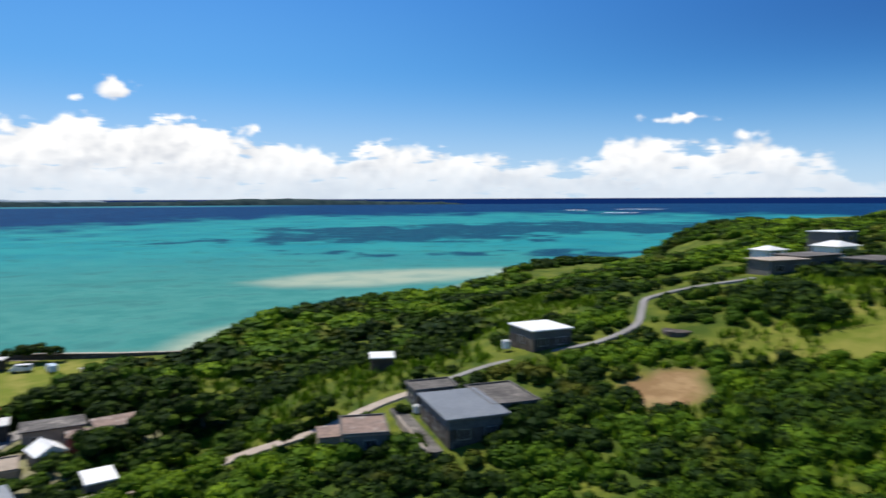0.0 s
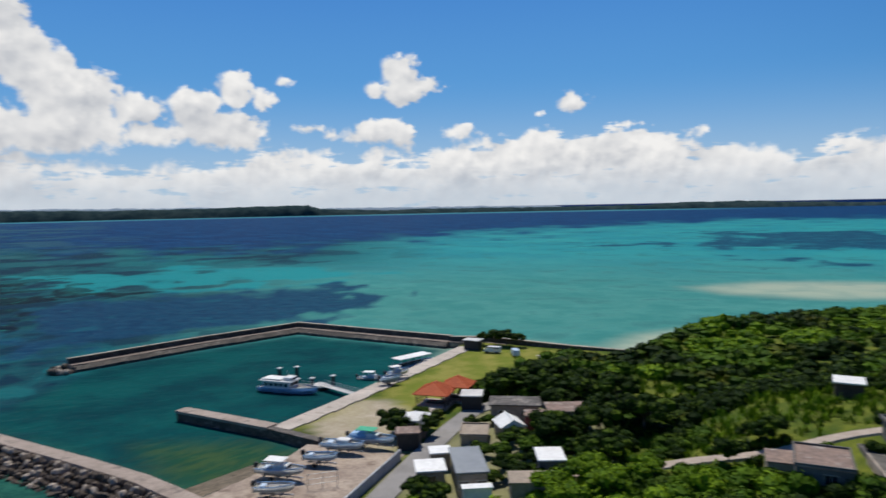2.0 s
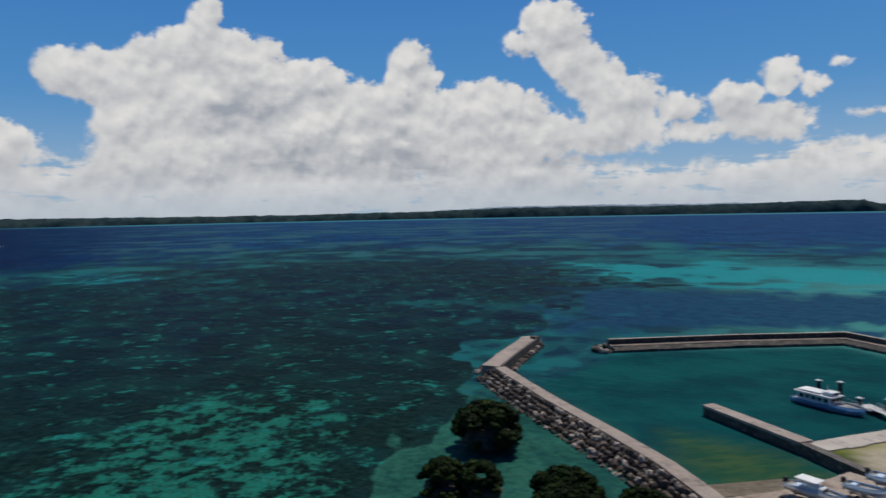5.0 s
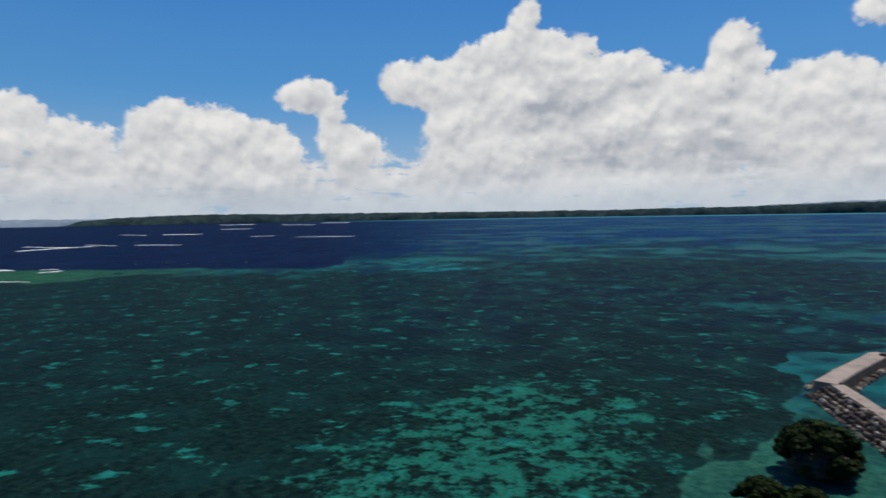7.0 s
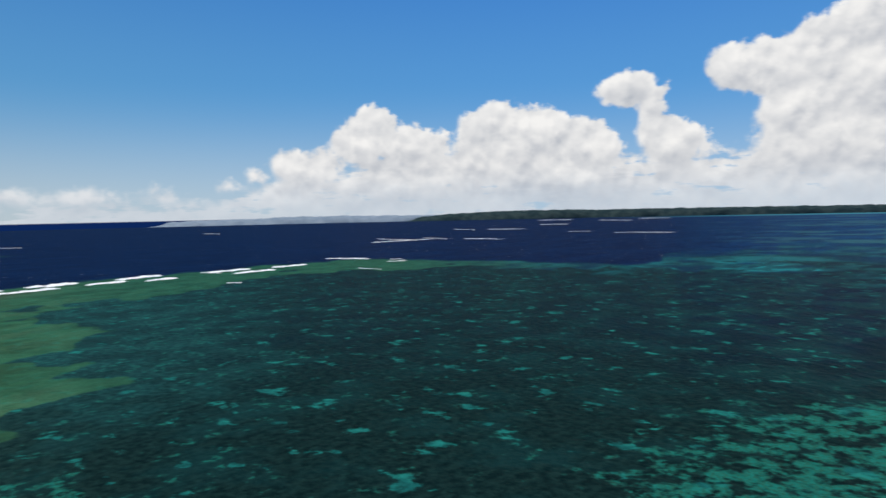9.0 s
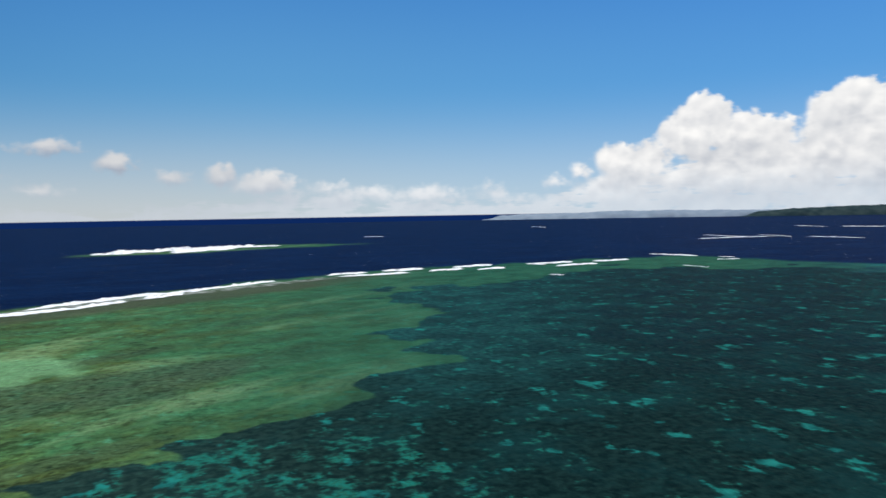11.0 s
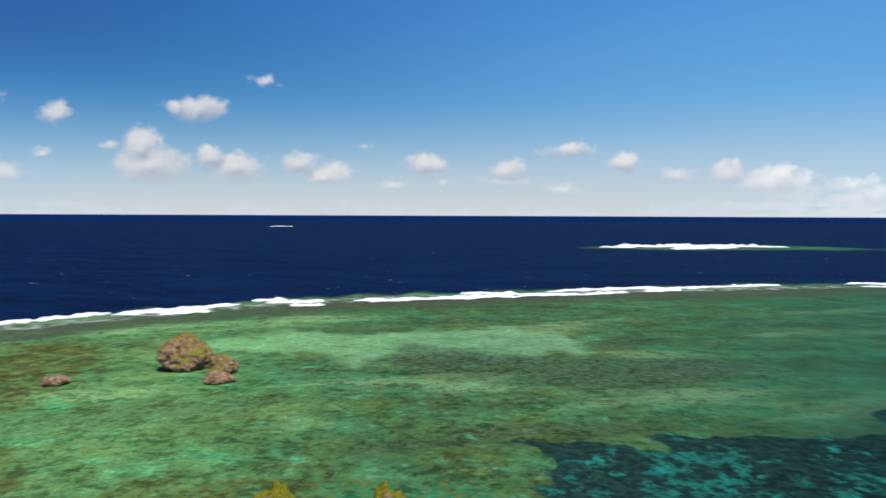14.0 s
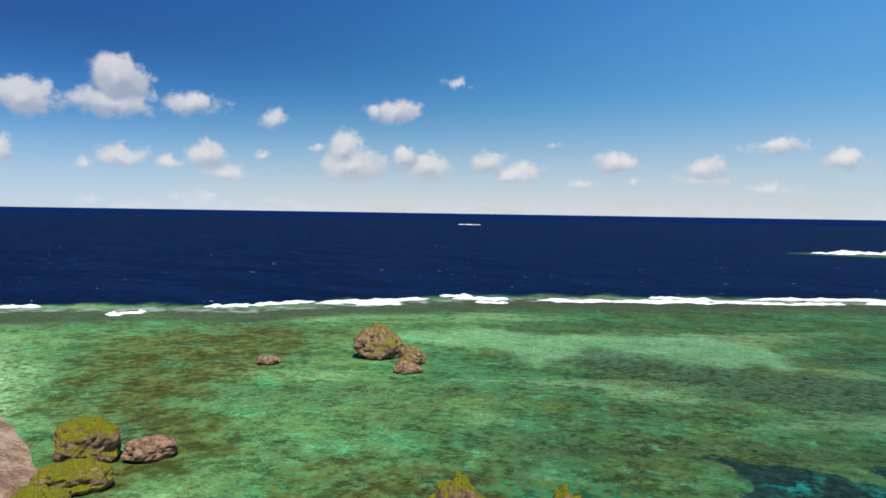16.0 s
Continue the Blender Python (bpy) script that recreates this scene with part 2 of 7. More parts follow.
def principled(n, color, rough=0.8, metal=0.0, normal=None, spec=0.5):
    b = n.node("ShaderNodeBsdfPrincipled")
    for key, value in (("Base Color", (*color, 1.0) if isinstance(color, tuple) else color), ("Roughness", rough), ("Metallic", metal), ("Normal", normal), ("Specular IOR Level", spec)):
        n.put(value, b.inputs[key])
    n.node("ShaderNodeOutputMaterial", b.outputs[0])
    return b


def material(name):
    m = bpy.data.materials.new(name)
    m.use_nodes = True
    return m, Nodes(m.node_tree)


def surface(name, light, dark, grain=6.0, stain=0.4, rough=0.8, metal=0.0, bump=0.3, third=None, spec=0.4, vary=0.25):
    """A weathered surface: grain and stains at two scales (per metre), some change from thing to thing."""
    m, n = material(name)
    p = n.node("ShaderNodeTexCoord").outputs["Object"]
    rnd = n.node("ShaderNodeObjectInfo").outputs["Random"]
    p = n.vec("ADD", p, n.vec("MULTIPLY", n.node("ShaderNodeCombineXYZ", rnd, rnd, 0.0).outputs[0], (37.0, 53.0, 0)))
    g = n.noise(p, grain, 5, 0.6)
    s = n.noise(p, stain, 4, 0.6)
    c = n.mix(n.step(n.math("ADD", n.math("MULTIPLY", g, 0.5), n.math("MULTIPLY", s, 0.5)), 0.36, 0.64), dark, light)
    if third:
        c = n.mix(n.step(n.noise(n.vec("ADD", p, (11, 5, 3)), stain * 1.7, 5, 0.65), 0.55, 0.68), c, third)
    c = n.mix(n.math("MULTIPLY", rnd, vary), c, dark)
    normal = n.bump(g, bump) if bump else None
    principled(n, c, rough, metal, normal, spec)
    return m


CONCRETE = surface("weathered concrete", (0.50, 0.42, 0.34), (0.28, 0.23, 0.185), 4, 0.25, 0.85, third=(0.15, 0.125, 0.10))
DARK_CONCRETE = surface("dark concrete, also put on shaded faces", (0.115, 0.090, 0.070), (0.032, 0.026, 0.022), 3, 0.4, 0.7, third=(0.2, 0.17, 0.14))
ROCK = surface("grey brown coral rock", (0.36, 0.27, 0.20), (0.12, 0.085, 0.065), 2.2, 0.35, 0.9, bump=0.9, third=(0.08, 0.06, 0.05))
ASPHALT = surface("sun-bleached road", (0.30, 0.285, 0.27), (0.19, 0.18, 0.17), 5, 0.2, 0.9)
WHITE_PAINT = surface("white paint", (0.80, 0.80, 0.78), (0.60, 0.60, 0.58), 3, 0.5, 0.5, bump=0.05)
SAND = surface("coral sand", (0.62, 0.54, 0.42), (0.45, 0.38, 0.28), 5, 0.3, 0.95)


# ------------------------------------------------------------------ small tools
def grid_noise(x, y, scale, seed, octaves=4):
    """Fractal value noise, 0 to 1, for arrays."""
    rng = np.random.RandomState(seed)
    table = rng.rand(256, 256)
    total, amp, norm = 0.0, 1.0, 0.0
    for _ in range(octaves):
        u, v = x / scale, y / scale
        iu, iv = np.floor(u).astype(int), np.floor(v).astype(int)
        fu, fv = u - iu, v - iv
        fu, fv = fu * fu * (3 - 2 * fu), fv * fv * (3 - 2 * fv)
        a, b = table[iu & 255, iv & 255], table[(iu + 1) & 255, iv & 255]
        c, d = table[iu & 255, (iv + 1) & 255], table[(iu + 1) & 255, (iv + 1) & 255]
        total = total + amp * ((a * (1 - fu) + b * fu) * (1 - fv) + (c * (1 - fu) + d * fu) * fv)
        norm, amp, scale = norm + amp, amp * 0.5, scale * 0.5
    return total / norm


def smooth(v, a, b):
    t = np.clip((v - a) / (b - a), 0, 1)
    return t * t * (3 - 2 * t)


def inside_by(x, y, poly):
    """Signed distance in metres to a closed outline, positive inside."""
    x, y = np.asarray(x, float), np.asarray(y, float)
    best, odd = np.full(x.shape, 1e18), np.zeros(x.shape, bool)
    for (ax, ay), (bx, by) in zip(poly, poly[1:] + poly[:1]):
        ex, ey = bx - ax, by - ay
        t = np.clip(((x - ax) * ex + (y - ay) * ey) / (ex * ex + ey * ey + 1e-9), 0, 1)
        best = np.minimum(best, (x - ax - t * ex) ** 2 + (y - ay - t * ey) ** 2)
        cross = ((ay > y) != (by > y)) & (x < ex * (y - ay) / (ey + (1e-9 if ey == 0 else 0)) + ax)
        odd ^= cross
    return np.where(odd, 1, -1) * np.sqrt(best)


def polar(outline, steps=5):
    """An outline of (heading, distance) from the drone's foot, as x, y."""
    pts = []
    for (a, d), (b, e) in zip(outline, outline[1:] + outline[:1]):
        for i in range(steps):
            k = i / steps
            h, r = radians(a + (b - a) * k), d * (e / d) ** k
            pts.append((-math.sin(h) * r, math.cos(h) * r))
    return pts


def quick_mesh(name, verts, faces, mat=None, smooth_faces=False, attrs=()):
    """A mesh from arrays; faces all with the same number of corners."""
    me = bpy.data.meshes.new(name)
    verts, faces = np.asarray(verts, np.float32), np.asarray(faces, np.int32)
    k = faces.shape[1]
    me.vertices.add(len(verts))
    me.vertices.foreach_set("co", verts.ravel())
    me.loops.add(faces.size)
    me.loops.foreach_set("vertex_index", faces.ravel())
    me.polygons.add(len(faces))
    me.polygons.foreach_set("loop_start", np.arange(0, faces.size, k, dtype=np.int32))
    me.polygons.foreach_set("use_smooth", np.full(len(faces), smooth_faces))
    me.update(calc_edges=True)
    for key, values in attrs:
        me.attributes.new(key, "FLOAT", "POINT").data.foreach_set("value", np.asarray(values, np.float32))
    if mat:
        me.materials.append(mat)
    return me


# ------------------------------------------------------------------ lie of the land
COAST = [(-112, 162), (-97, 166), (-80, 168), (-67, 173), (-66, 198), (-52, 226), (-36, 242), (0, 280), (36, 350), (50, 372), (66, 382), (78, 368), (110, 368), (150, 392), (210, 372), (290, 300), (420, 200), (430, -100), (300, -112),
         (190, -82), (150, -72), (128, -67), (104, -58), (90, -50), (60, -34), (20, -40), (-20, -30), (-55, -5), (-68, 25), (-73, 42), (-76, 50), (-78.5, 52), (-78.5, 62), (-79, 77.4), (-95, 78.6), (-106, 150)]
# spot heights: heading, distance, height, reach
SPOTS = [(40, 100, 2.2, 30), (45, 115, 1.35, 25), (35, 140, 1.45, 35), (30, 165, 1.6, 35), (38, 160, 1.3, 25), (46, 130, 1.3, 20), (34, 100, 2.6, 25), (27, 95, 3.2, 20), (22, 150, 3.5, 30), (20, 95, 6, 20), (12, 82, 9, 18), (-4, 80, 10.5, 18), (4, 110, 11, 22),
         (-6, 103, 16, 20), (-15, 112, 19, 22), (-16, 92, 14, 18), (-16, 200, 15, 40), (0, 200, 7, 40), (10, 220, 4.5, 40), (-4, 270, 3.5, 40), (-13, 290, 7.5, 40), (-22, 260, 20, 40), (-27, 300, 26, 40),
         (-33, 260, 30, 40), (-33, 150, 28, 30), (-25, 140, 23, 25), (-26, 90, 15, 20), (-10, 50, 9, 20), (15, 50, 6, 20), (-35, 50, 14, 25), (60, 50, 3, 20), (-117, 112, 2.6, 26), (-115, 155, 3.0, 30), (-60, 120, 22, 60), (-90, 150, 5, 60), (-60, 300, 31, 80)]


def ground_z(x, y):
    x, y = np.asarray(x, float), np.asarray(y, float)
    top, w = 1e-9 * 5.0, 1e-9
    for a, d, h, reach in SPOTS:
        sx, sy = -math.sin(radians(a)) * d, math.cos(radians(a)) * d
        k = np.exp(-((x - sx) ** 2 + (y - sy) ** 2) / (2 * (reach * 0.62) ** 2))
        top, w = top + k * h, w + k
    h = top / w
    sd = inside_by(x, y, COAST)
    built = (x < -45) & (y > 30) & (y < 166)
    shore = np.where(built, smooth(sd, -.5, 1.0), smooth(sd, -4, 14))
    return np.where(sd > -4, -2.0 + (h + 2.0) * shore, -2.0 - smooth(-sd, 4, 40) * 3)


def gz(x, y):
    return float(ground_z(np.array([x]), np.array([y]))[0])


# ------------------------------------------------------------------ sea
# where the reef drops off into deep water: heading, distance
DROP_OFF = [(-60, 1100), (-35, 1270), (-10, 1560), (5, 1450), (14, 1300), (20, 1080), (30, 880), (38, 760), (46, 680), (55, 640), (65, 680), (80, 700), (95, 640), (104, 560), (110, 540), (116, 520), (125, 570),
            (137, 640), (150, 545), (162, 492), (175.5, 413), (186, 375), (194, 353), (207, 331), (215.6, 314), (227, 292), (236, 305), (245, 322), (260, 330), (300, 900)]
DARK_BEDS = [
    [(40.2, 392), (44.7, 365), (53.6, 349), (61.8, 355), (69, 355), (69.2, 225), (57.9, 240), (46.6, 246), (42.9, 278)],
    [(28.5, 712), (18.2, 718), (15.9, 950), (9, 1020), (-1.7, 1090), (-11.2, 1200), (-24, 1200), (-24, 800), (-11.2, 800), (-5.6, 644), (0.3, 604), (11.3, 631)],
    [(15, 538), (6.8, 519), (.3, 504), (-5.6, 526), (-1.7, 484), (6.8, 457), (9.4, 473)],
    [(-1.7, 533), (-11.3, 543), (-16, 543), (-16, 457), (-9.2, 480)],
]
WEED = [(118, 480), (130, 510), (140, 490), (150, 404), (157.6, 345), (156.5, 262), (164.7, 234), (158, 216), (159.6, 203), (155.1, 190), (162.4, 175), (166.2, 164), (161.5, 153), (164.3, 144), (173.8, 132), (181.8, 134), (176.7, 120), (190.6, 125), (191.9, 121), (186.8, 113), (188, 70), (92, 70), (86.5, 103),
        (82, 125), (80.1, 156), (77.8, 189), (74, 230), (66, 300), (72, 520), (84, 560), (98, 520), (110, 470)]
SAND_BAR = [(16.9, 342), (11.3, 373), (2.4, 393), (-5.6, 401), (-12, 396), (-10, 374), (.3, 328), (6.8, 313), (13.6, 319)]
BRIGHT = [(68.6, 529), (52.7, 515), (41.4, 442), (40, 400), (50.4, 370), (56.5, 372), (66.8, 396)]
SANDY = [[(119, 90), (116, 106), (108, 134), (98, 158), (88, 145), (88, 105), (95, 80), (117, 76)], [(189, 90), (186, 112), (176, 128), (166, 134), (158, 120), (152, 95), (176, 84)]]
CYAN = [[(113, 420), (104, 430), (95, 450), (96, 545), (106, 535), (114, 500)], [(64, 255), (72, 330), (88, 390), (96, 400), (92, 340), (80, 285), (71, 238)]]
PATCH_REEF = [(185, 880), (178, 850), (168, 930), (162, 1010), (170, 1080), (180, 1010)]
PALE_FLATS = [[(222, 214), (211.8, 230), (201.5, 250), (193, 262), (185, 246), (184.6, 215), (186.5, 200), (199.2, 204), (203.5, 180), (208, 208)], [(216.6, 150), (208.4, 157), (203.6, 133), (205, 120), (212.7, 130)]]
BROWN_FLATS = [[(240, 240), (225.7, 253), (220, 228), (222.8, 179), (229, 146), (226, 118), (240.4, 100), (243, 130), (242, 190)], [(206, 106), (222, 112), (228, 92), (218, 80), (206, 84)]]
GREY_STREAKS = [[(199, 210), (192.6, 199), (180, 202), (168, 215), (178.4, 160), (192.4, 160), (201.4, 166)], [(214, 118), (204, 128), (196, 146), (192, 142), (200, 122), (208, 106)]]
HARBOUR = [(-176, 88), (-166, 148), (-112, 155), (-100, 104), (-95, 79), (-80, 78), (-82, 58), (-96, 56), (-150, 52)]


def sea():
    az = np.radians(np.arange(0, 360, 0.4))
    rad = np.concatenate([np.geomspace(24, 4900, 235)])
    A, R = np.meshgrid(az, rad)
    x, y = (-np.sin(A) * R).ravel(), (np.cos(A) * R).ravel()
    head, dist = np.degrees(A).ravel(), R.ravel()
    head = np.where(head > 290, head - 360, head)
    w1, w2 = grid_noise(x, y, 60, 3, 5) - .5, grid_noise(x, y, 25, 4, 4) - .5
    w3 = grid_noise(head * 40, np.log(dist) * 900, 90, 8, 5) - .5
    w4 = grid_noise(head * 40, np.log(dist) * 2400, 110, 18, 5) - .5
    edge = np.interp(head, [a for a, _ in DROP_OFF], [d for _, d in DROP_OFF])
    ragged = np.where((head > 112) & (head < 270), 0.05, 0.34)
    deep = smooth(dist / edge + w3 * ragged * 1.9, 1 - ragged * .35, 1 + ragged)
    soft_deep = smooth(dist / edge + w3 * .8, .72, 1.65)
    deep = np.where(head < 104, soft_deep, deep)
    south = smooth(head, 56, 70) * smooth(-head, -112, -100)
    deep = deep * (1 - south * .30 * (1 - smooth(dist, 1800, 3500)))
    deep = deep * (1 - .8 * smooth(inside_by(x, y, polar(PATCH_REEF)) / dist + w3 * .05, -.03, .03))
    dark, weed = np.zeros_like(x), np.zeros_like(x)
    for bed in DARK_BEDS:
        sd = inside_by(x, y, polar(bed)) / dist
        dark = np.maximum(dark, (1.0 if bed is DARK_BEDS[0] else .72) * smooth(sd + w3 * 0.16 + w4 * (.16 if bed is DARK_BEDS[0] else .36) + w1 * .04, -0.07, 0.09))
    weed = smooth(inside_by(x, y, polar(WEED)) / dist + w1 * 0.04 + w2 * np.where(head < 110, .22, .05) + w1 * np.where(head < 110, .16, 0) + w3 * .06 + w4 * (.06 + .24 * smooth(dist, 240, 340)) * smooth(dist, 120, 260), -0.035 - .10 * smooth(dist, 240, 340), 0.04)
    pale = smooth(inside_by(x, y, polar(SAND_BAR)) / dist + w1 * .02, -0.03, 0.05)
    sd = inside_by(x, y, COAST)
    pale = np.maximum(pale, smooth(sd, -16, -2) * smooth(dist, 170, 200) * (head < 40) * (head > -40))
    light = smooth(inside_by(x, y, polar(BRIGHT)) / dist + w3 * .14 + w4 * .4, -0.06, 0.10)
    for bed in CYAN:
        light = np.maximum(light, .7 * smooth(inside_by(x, y, polar(bed)) / dist + w3 * .35 + w4 * .5, -0.06, 0.12))
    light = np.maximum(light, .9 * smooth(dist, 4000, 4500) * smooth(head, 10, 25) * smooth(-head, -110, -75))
    sandy = np.zeros_like(x)
    for bed in SANDY:
        sandy = np.maximum(sandy, smooth(inside_by(x, y, polar(bed)) / dist + w1 * .15, -0.10, 0.10) * (1.0 if bed is SANDY[0] else .72))
    shoal = smooth(-dist, -640, -260) * (head < 62) * (head > -60)
    flat = np.zeros_like(x)
    for bed in PALE_FLATS:
        flat = np.maximum(flat, smooth(inside_by(x, y, polar(bed)) / dist + w1 * .2 + w3 * .1, -0.05, 0.08))
    brown, grey = np.zeros_like(x), np.zeros_like(x)
    for bed in BROWN_FLATS:
        brown = np.maximum(brown, smooth(inside_by(x, y, polar(bed)) / dist + w1 * .2, -0.08, 0.10))
    for bed in GREY_STREAKS:
        grey = np.maximum(grey, smooth(inside_by(x, y, polar(bed)) / dist + w1 * .16, -0.06, 0.08))
    harbour = smooth(inside_by(x, y, HARBOUR), -4, 4)
    green = smooth(head, 60, 80) * smooth(300 - head, 10, 30)             # the greener reef side
    olive = smooth(head, 150, 190) * smooth(310 - head, 10, 30)
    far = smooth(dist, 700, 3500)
    teal = smooth(head, 44, 64) * smooth(-head, -135, -115) * (1 - .15 * smooth(-dist, -150, -110) * smooth(-head, -88, -80))
    teal = np.maximum(teal, smooth(head, 34, 50) * smooth(-head, -80, -60) * smooth(dist, 400, 600))
    east = smooth(head, 196, 226)
    west = 1 - smooth(head, 92, 116)
    wash = smooth(dist / edge, .90, .965) * (1 - smooth(dist / edge, .985, 1.01)) * smooth(head, 150, 170) * smooth(-head, -262, -250)
    lee = smooth(dist / edge, .80, .90) * (1 - smooth(dist / edge, .97, 1.0)) * smooth(head, 150, 170) * smooth(-head, -262, -250)
    ramp = smooth(inside_by(x, y, [(-116, 62), (-92, 52), (-78, 52), (-78, 80), (-96, 77)]) + w2 * 6, -3, 9)
    lagoon = smooth(-dist + w1 * 60, -118, -88) * smooth(head, 186, 196) * smooth(-head, -236, -224)
    bank = smooth(inside_by(x, y, polar([(250, 150), (243, 150), (240, 200), (244, 262), (252, 270), (262, 200)])) / dist + w1 * .12, -.06, .08)
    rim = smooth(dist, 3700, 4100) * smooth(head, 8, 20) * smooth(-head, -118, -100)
    strait = south * smooth(dist, 450, 800) * (1 - smooth(dist, 3000, 3800))
    clear = smooth(head, 138, 156) * smooth(-head, -176, -164) * smooth(dist, 120, 200)
    navy = smooth(dist, 110, 260) * (1 - .65 * smooth(head, 96, 122)) * (1 - smooth(head, 150, 176)) * (1 - .5 * smooth(-head, -104, -88) * smooth(head, 78, 92) * smooth(-dist, -330, -240))
    islet = smooth(head, 52, 60) * smooth(-head, -112, -98) * smooth(-dist, -190, -120)
    k, m = len(az), len(rad)
    i, j = np.meshgrid(np.arange(m - 1), np.arange(k), indexing="ij")
    quads = np.stack([i * k + j, i * k + (j + 1) % k, (i + 1) * k + (j + 1) % k, (i + 1) * k + j], -1).reshape(-1, 4)[:, ::-1]
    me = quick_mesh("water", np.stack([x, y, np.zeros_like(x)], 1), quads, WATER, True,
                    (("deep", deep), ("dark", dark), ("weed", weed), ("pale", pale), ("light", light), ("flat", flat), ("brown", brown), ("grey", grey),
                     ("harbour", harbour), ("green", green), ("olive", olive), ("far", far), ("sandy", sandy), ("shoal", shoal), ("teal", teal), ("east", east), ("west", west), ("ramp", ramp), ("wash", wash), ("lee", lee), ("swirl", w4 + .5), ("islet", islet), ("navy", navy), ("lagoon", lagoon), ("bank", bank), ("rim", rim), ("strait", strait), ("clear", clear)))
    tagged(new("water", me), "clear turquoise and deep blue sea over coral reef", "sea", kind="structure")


def water_material():
    m, n = material("reef water")
    p = n.node("ShaderNodeTexCoord").outputs["Object"]
    a = {key: n.attr(key) for key in ("deep", "dark", "weed", "pale", "light", "flat", "brown", "grey", "harbour", "green", "olive", "far", "sandy", "shoal", "teal", "east", "west", "ramp", "wash", "lee", "swirl", "islet", "navy", "lagoon", "bank", "rim", "strait", "clear")}
    big, mid, small, fine = n.noise(p, 0.012, 4, .6), n.noise(p, 0.055, 6, .62), n.noise(n.vec("ADD", p, (91, 17, 0)), 0.19, 5, .62), n.noise(p, 0.55, 5, .65)
    tiny = n.noise(n.vec("ADD", p, (7, 71, 0)), 1.3, 4, .65)
    streak = n.noise(n.vec("MULTIPLY", p, (0.35, 1.0, 1.0)), 0.03, 5, .6)

    def blend(c, key, noise_, amount, spread, low, high, color):
        """Lays a kind of bottom over c where its field and a noise are high."""
        return n.mix(n.math("MULTIPLY", n.step(n.math("ADD", a[key], n.math("MULTIPLY", n.math("SUBTRACT", noise_, .5), spread)), low, high), amount), c, color)

    # shallow water over sand, bluish in the west, greener along the reef
    c = n.mix(n.step(big, .35, .65), (0.018, 0.235, 0.275), (0.030, 0.29, 0.30))
    c = n.mix(n.math("MULTIPLY", a["shoal"], .95), c, n.mix(n.step(mid, .35, .65), (0.050, 0.235, 0.212), (0.085, 0.30, 0.265)))
    c = n.mix(n.math("MULTIPLY", n.step(n.math("ADD", n.math("MULTIPLY", mid, .6), n.math("MULTIPLY", streak, .4)), .5, .62), .55), c, (0.028, 0.150, 0.150))
    reef = n.mix(n.step(mid, .35, .62), (0.014, 0.064, 0.038), (0.026, 0.110, 0.062))
    reef = n.mix(n.math("MULTIPLY", n.step(small, .52, .66), .5), reef, (0.016, 0.165, 0.115))
    olive = n.mix(n.step(n.math("ADD", n.math("MULTIPLY", mid, .6), n.math("MULTIPLY", streak, .4)), .38, .60), (0.060, 0.110, 0.034), (0.045, 0.185, 0.085))
    olive = n.mix(n.math("MULTIPLY", n.step(n.noise(n.vec("ADD", p, (31, 7, 0)), .022, 5, .6), .5, .66), .5), olive, (0.115, 0.155, 0.03))
    olive = n.mix(n.math("MULTIPLY", n.step(n.math("ADD", n.math("MULTIPLY", fine, .5), n.math("MULTIPLY", small, .5)), .49, .58), .7), olive, (0.026, 0.062, 0.026))
    olive = n.mix(n.math("MULTIPLY", n.step(tiny, .54, .64), .62), olive, (0.022, 0.046, 0.020))
    olive = n.mix(n.math("MULTIPLY", n.step(tiny, .44, .34), .5), olive, (0.13, 0.27, 0.14))
    tongue = n.noise(n.vec("ADD", n.vec("MULTIPLY", n.node("ShaderNodeVectorRotate", p, (0, 0, 0), (0, 0, 1), radians(-28)).outputs[0], (.32, 1.15, 1)), (55, 12, 0)), .03, 5, .6)
    olive = n.mix(n.math("MULTIPLY", n.step(tongue, .52, .64), .78), olive, n.mix(n.step(fine, .4, .6), (0.20, 0.36, 0.19), (0.115, 0.24, 0.12)))
    olive = n.mix(n.math("MULTIPLY", n.step(tongue, .47, .37), .80), olive, n.mix(n.step(small, .4, .6), (0.030, 0.060, 0.036), (0.055, 0.105, 0.05)))
    jade = n.step(n.noise(n.vec("ADD", p, (3, 88, 0)), .045, 5, .62), .55, .68)
    olive = n.mix(n.math("MULTIPLY", n.math("MULTIPLY", jade, a["east"]), .6), olive, (0.020, 0.27, 0.16))
    c = n.mix(a["green"], c, reef)
    c = n.mix(n.math("MULTIPLY", a["teal"], .85), c, n.mix(n.step(n.math("ADD", n.math("MULTIPLY", mid, .5), n.math("MULTIPLY", streak, .5)), .40, .62), (0.005, 0.034, 0.056), (0.008, 0.090, 0.108)))
    c = n.mix(n.math("MULTIPLY", a["teal"], n.step(a["swirl"], .52, .66, 0.0, .65)), c, (0.012, 0.155, 0.165))
    c = n.mix(n.math("MULTIPLY", a["teal"], n.step(a["swirl"], .47, .36, 0.0, .75)), c, (0.004, 0.022, 0.052))
    c = blend(c, "islet", small, .85, 1.4, .3, .9, n.mix(n.step(n.math("ADD", n.math("MULTIPLY", mid, .5), n.math("MULTIPLY", fine, .5)), .40, .60), (0.010, 0.060, 0.048), (0.030, 0.135, 0.090)))
    olive = n.mix(n.math("MULTIPLY", a["east"], n.step(n.math("ADD", n.math("MULTIPLY", small, .5), n.math("MULTIPLY", mid, .5)), .36, .58, .75, .25)), olive, n.mix(n.step(fine, .38, .60), (0.10, 0.27, 0.145), (0.060, 0.155, 0.075)))
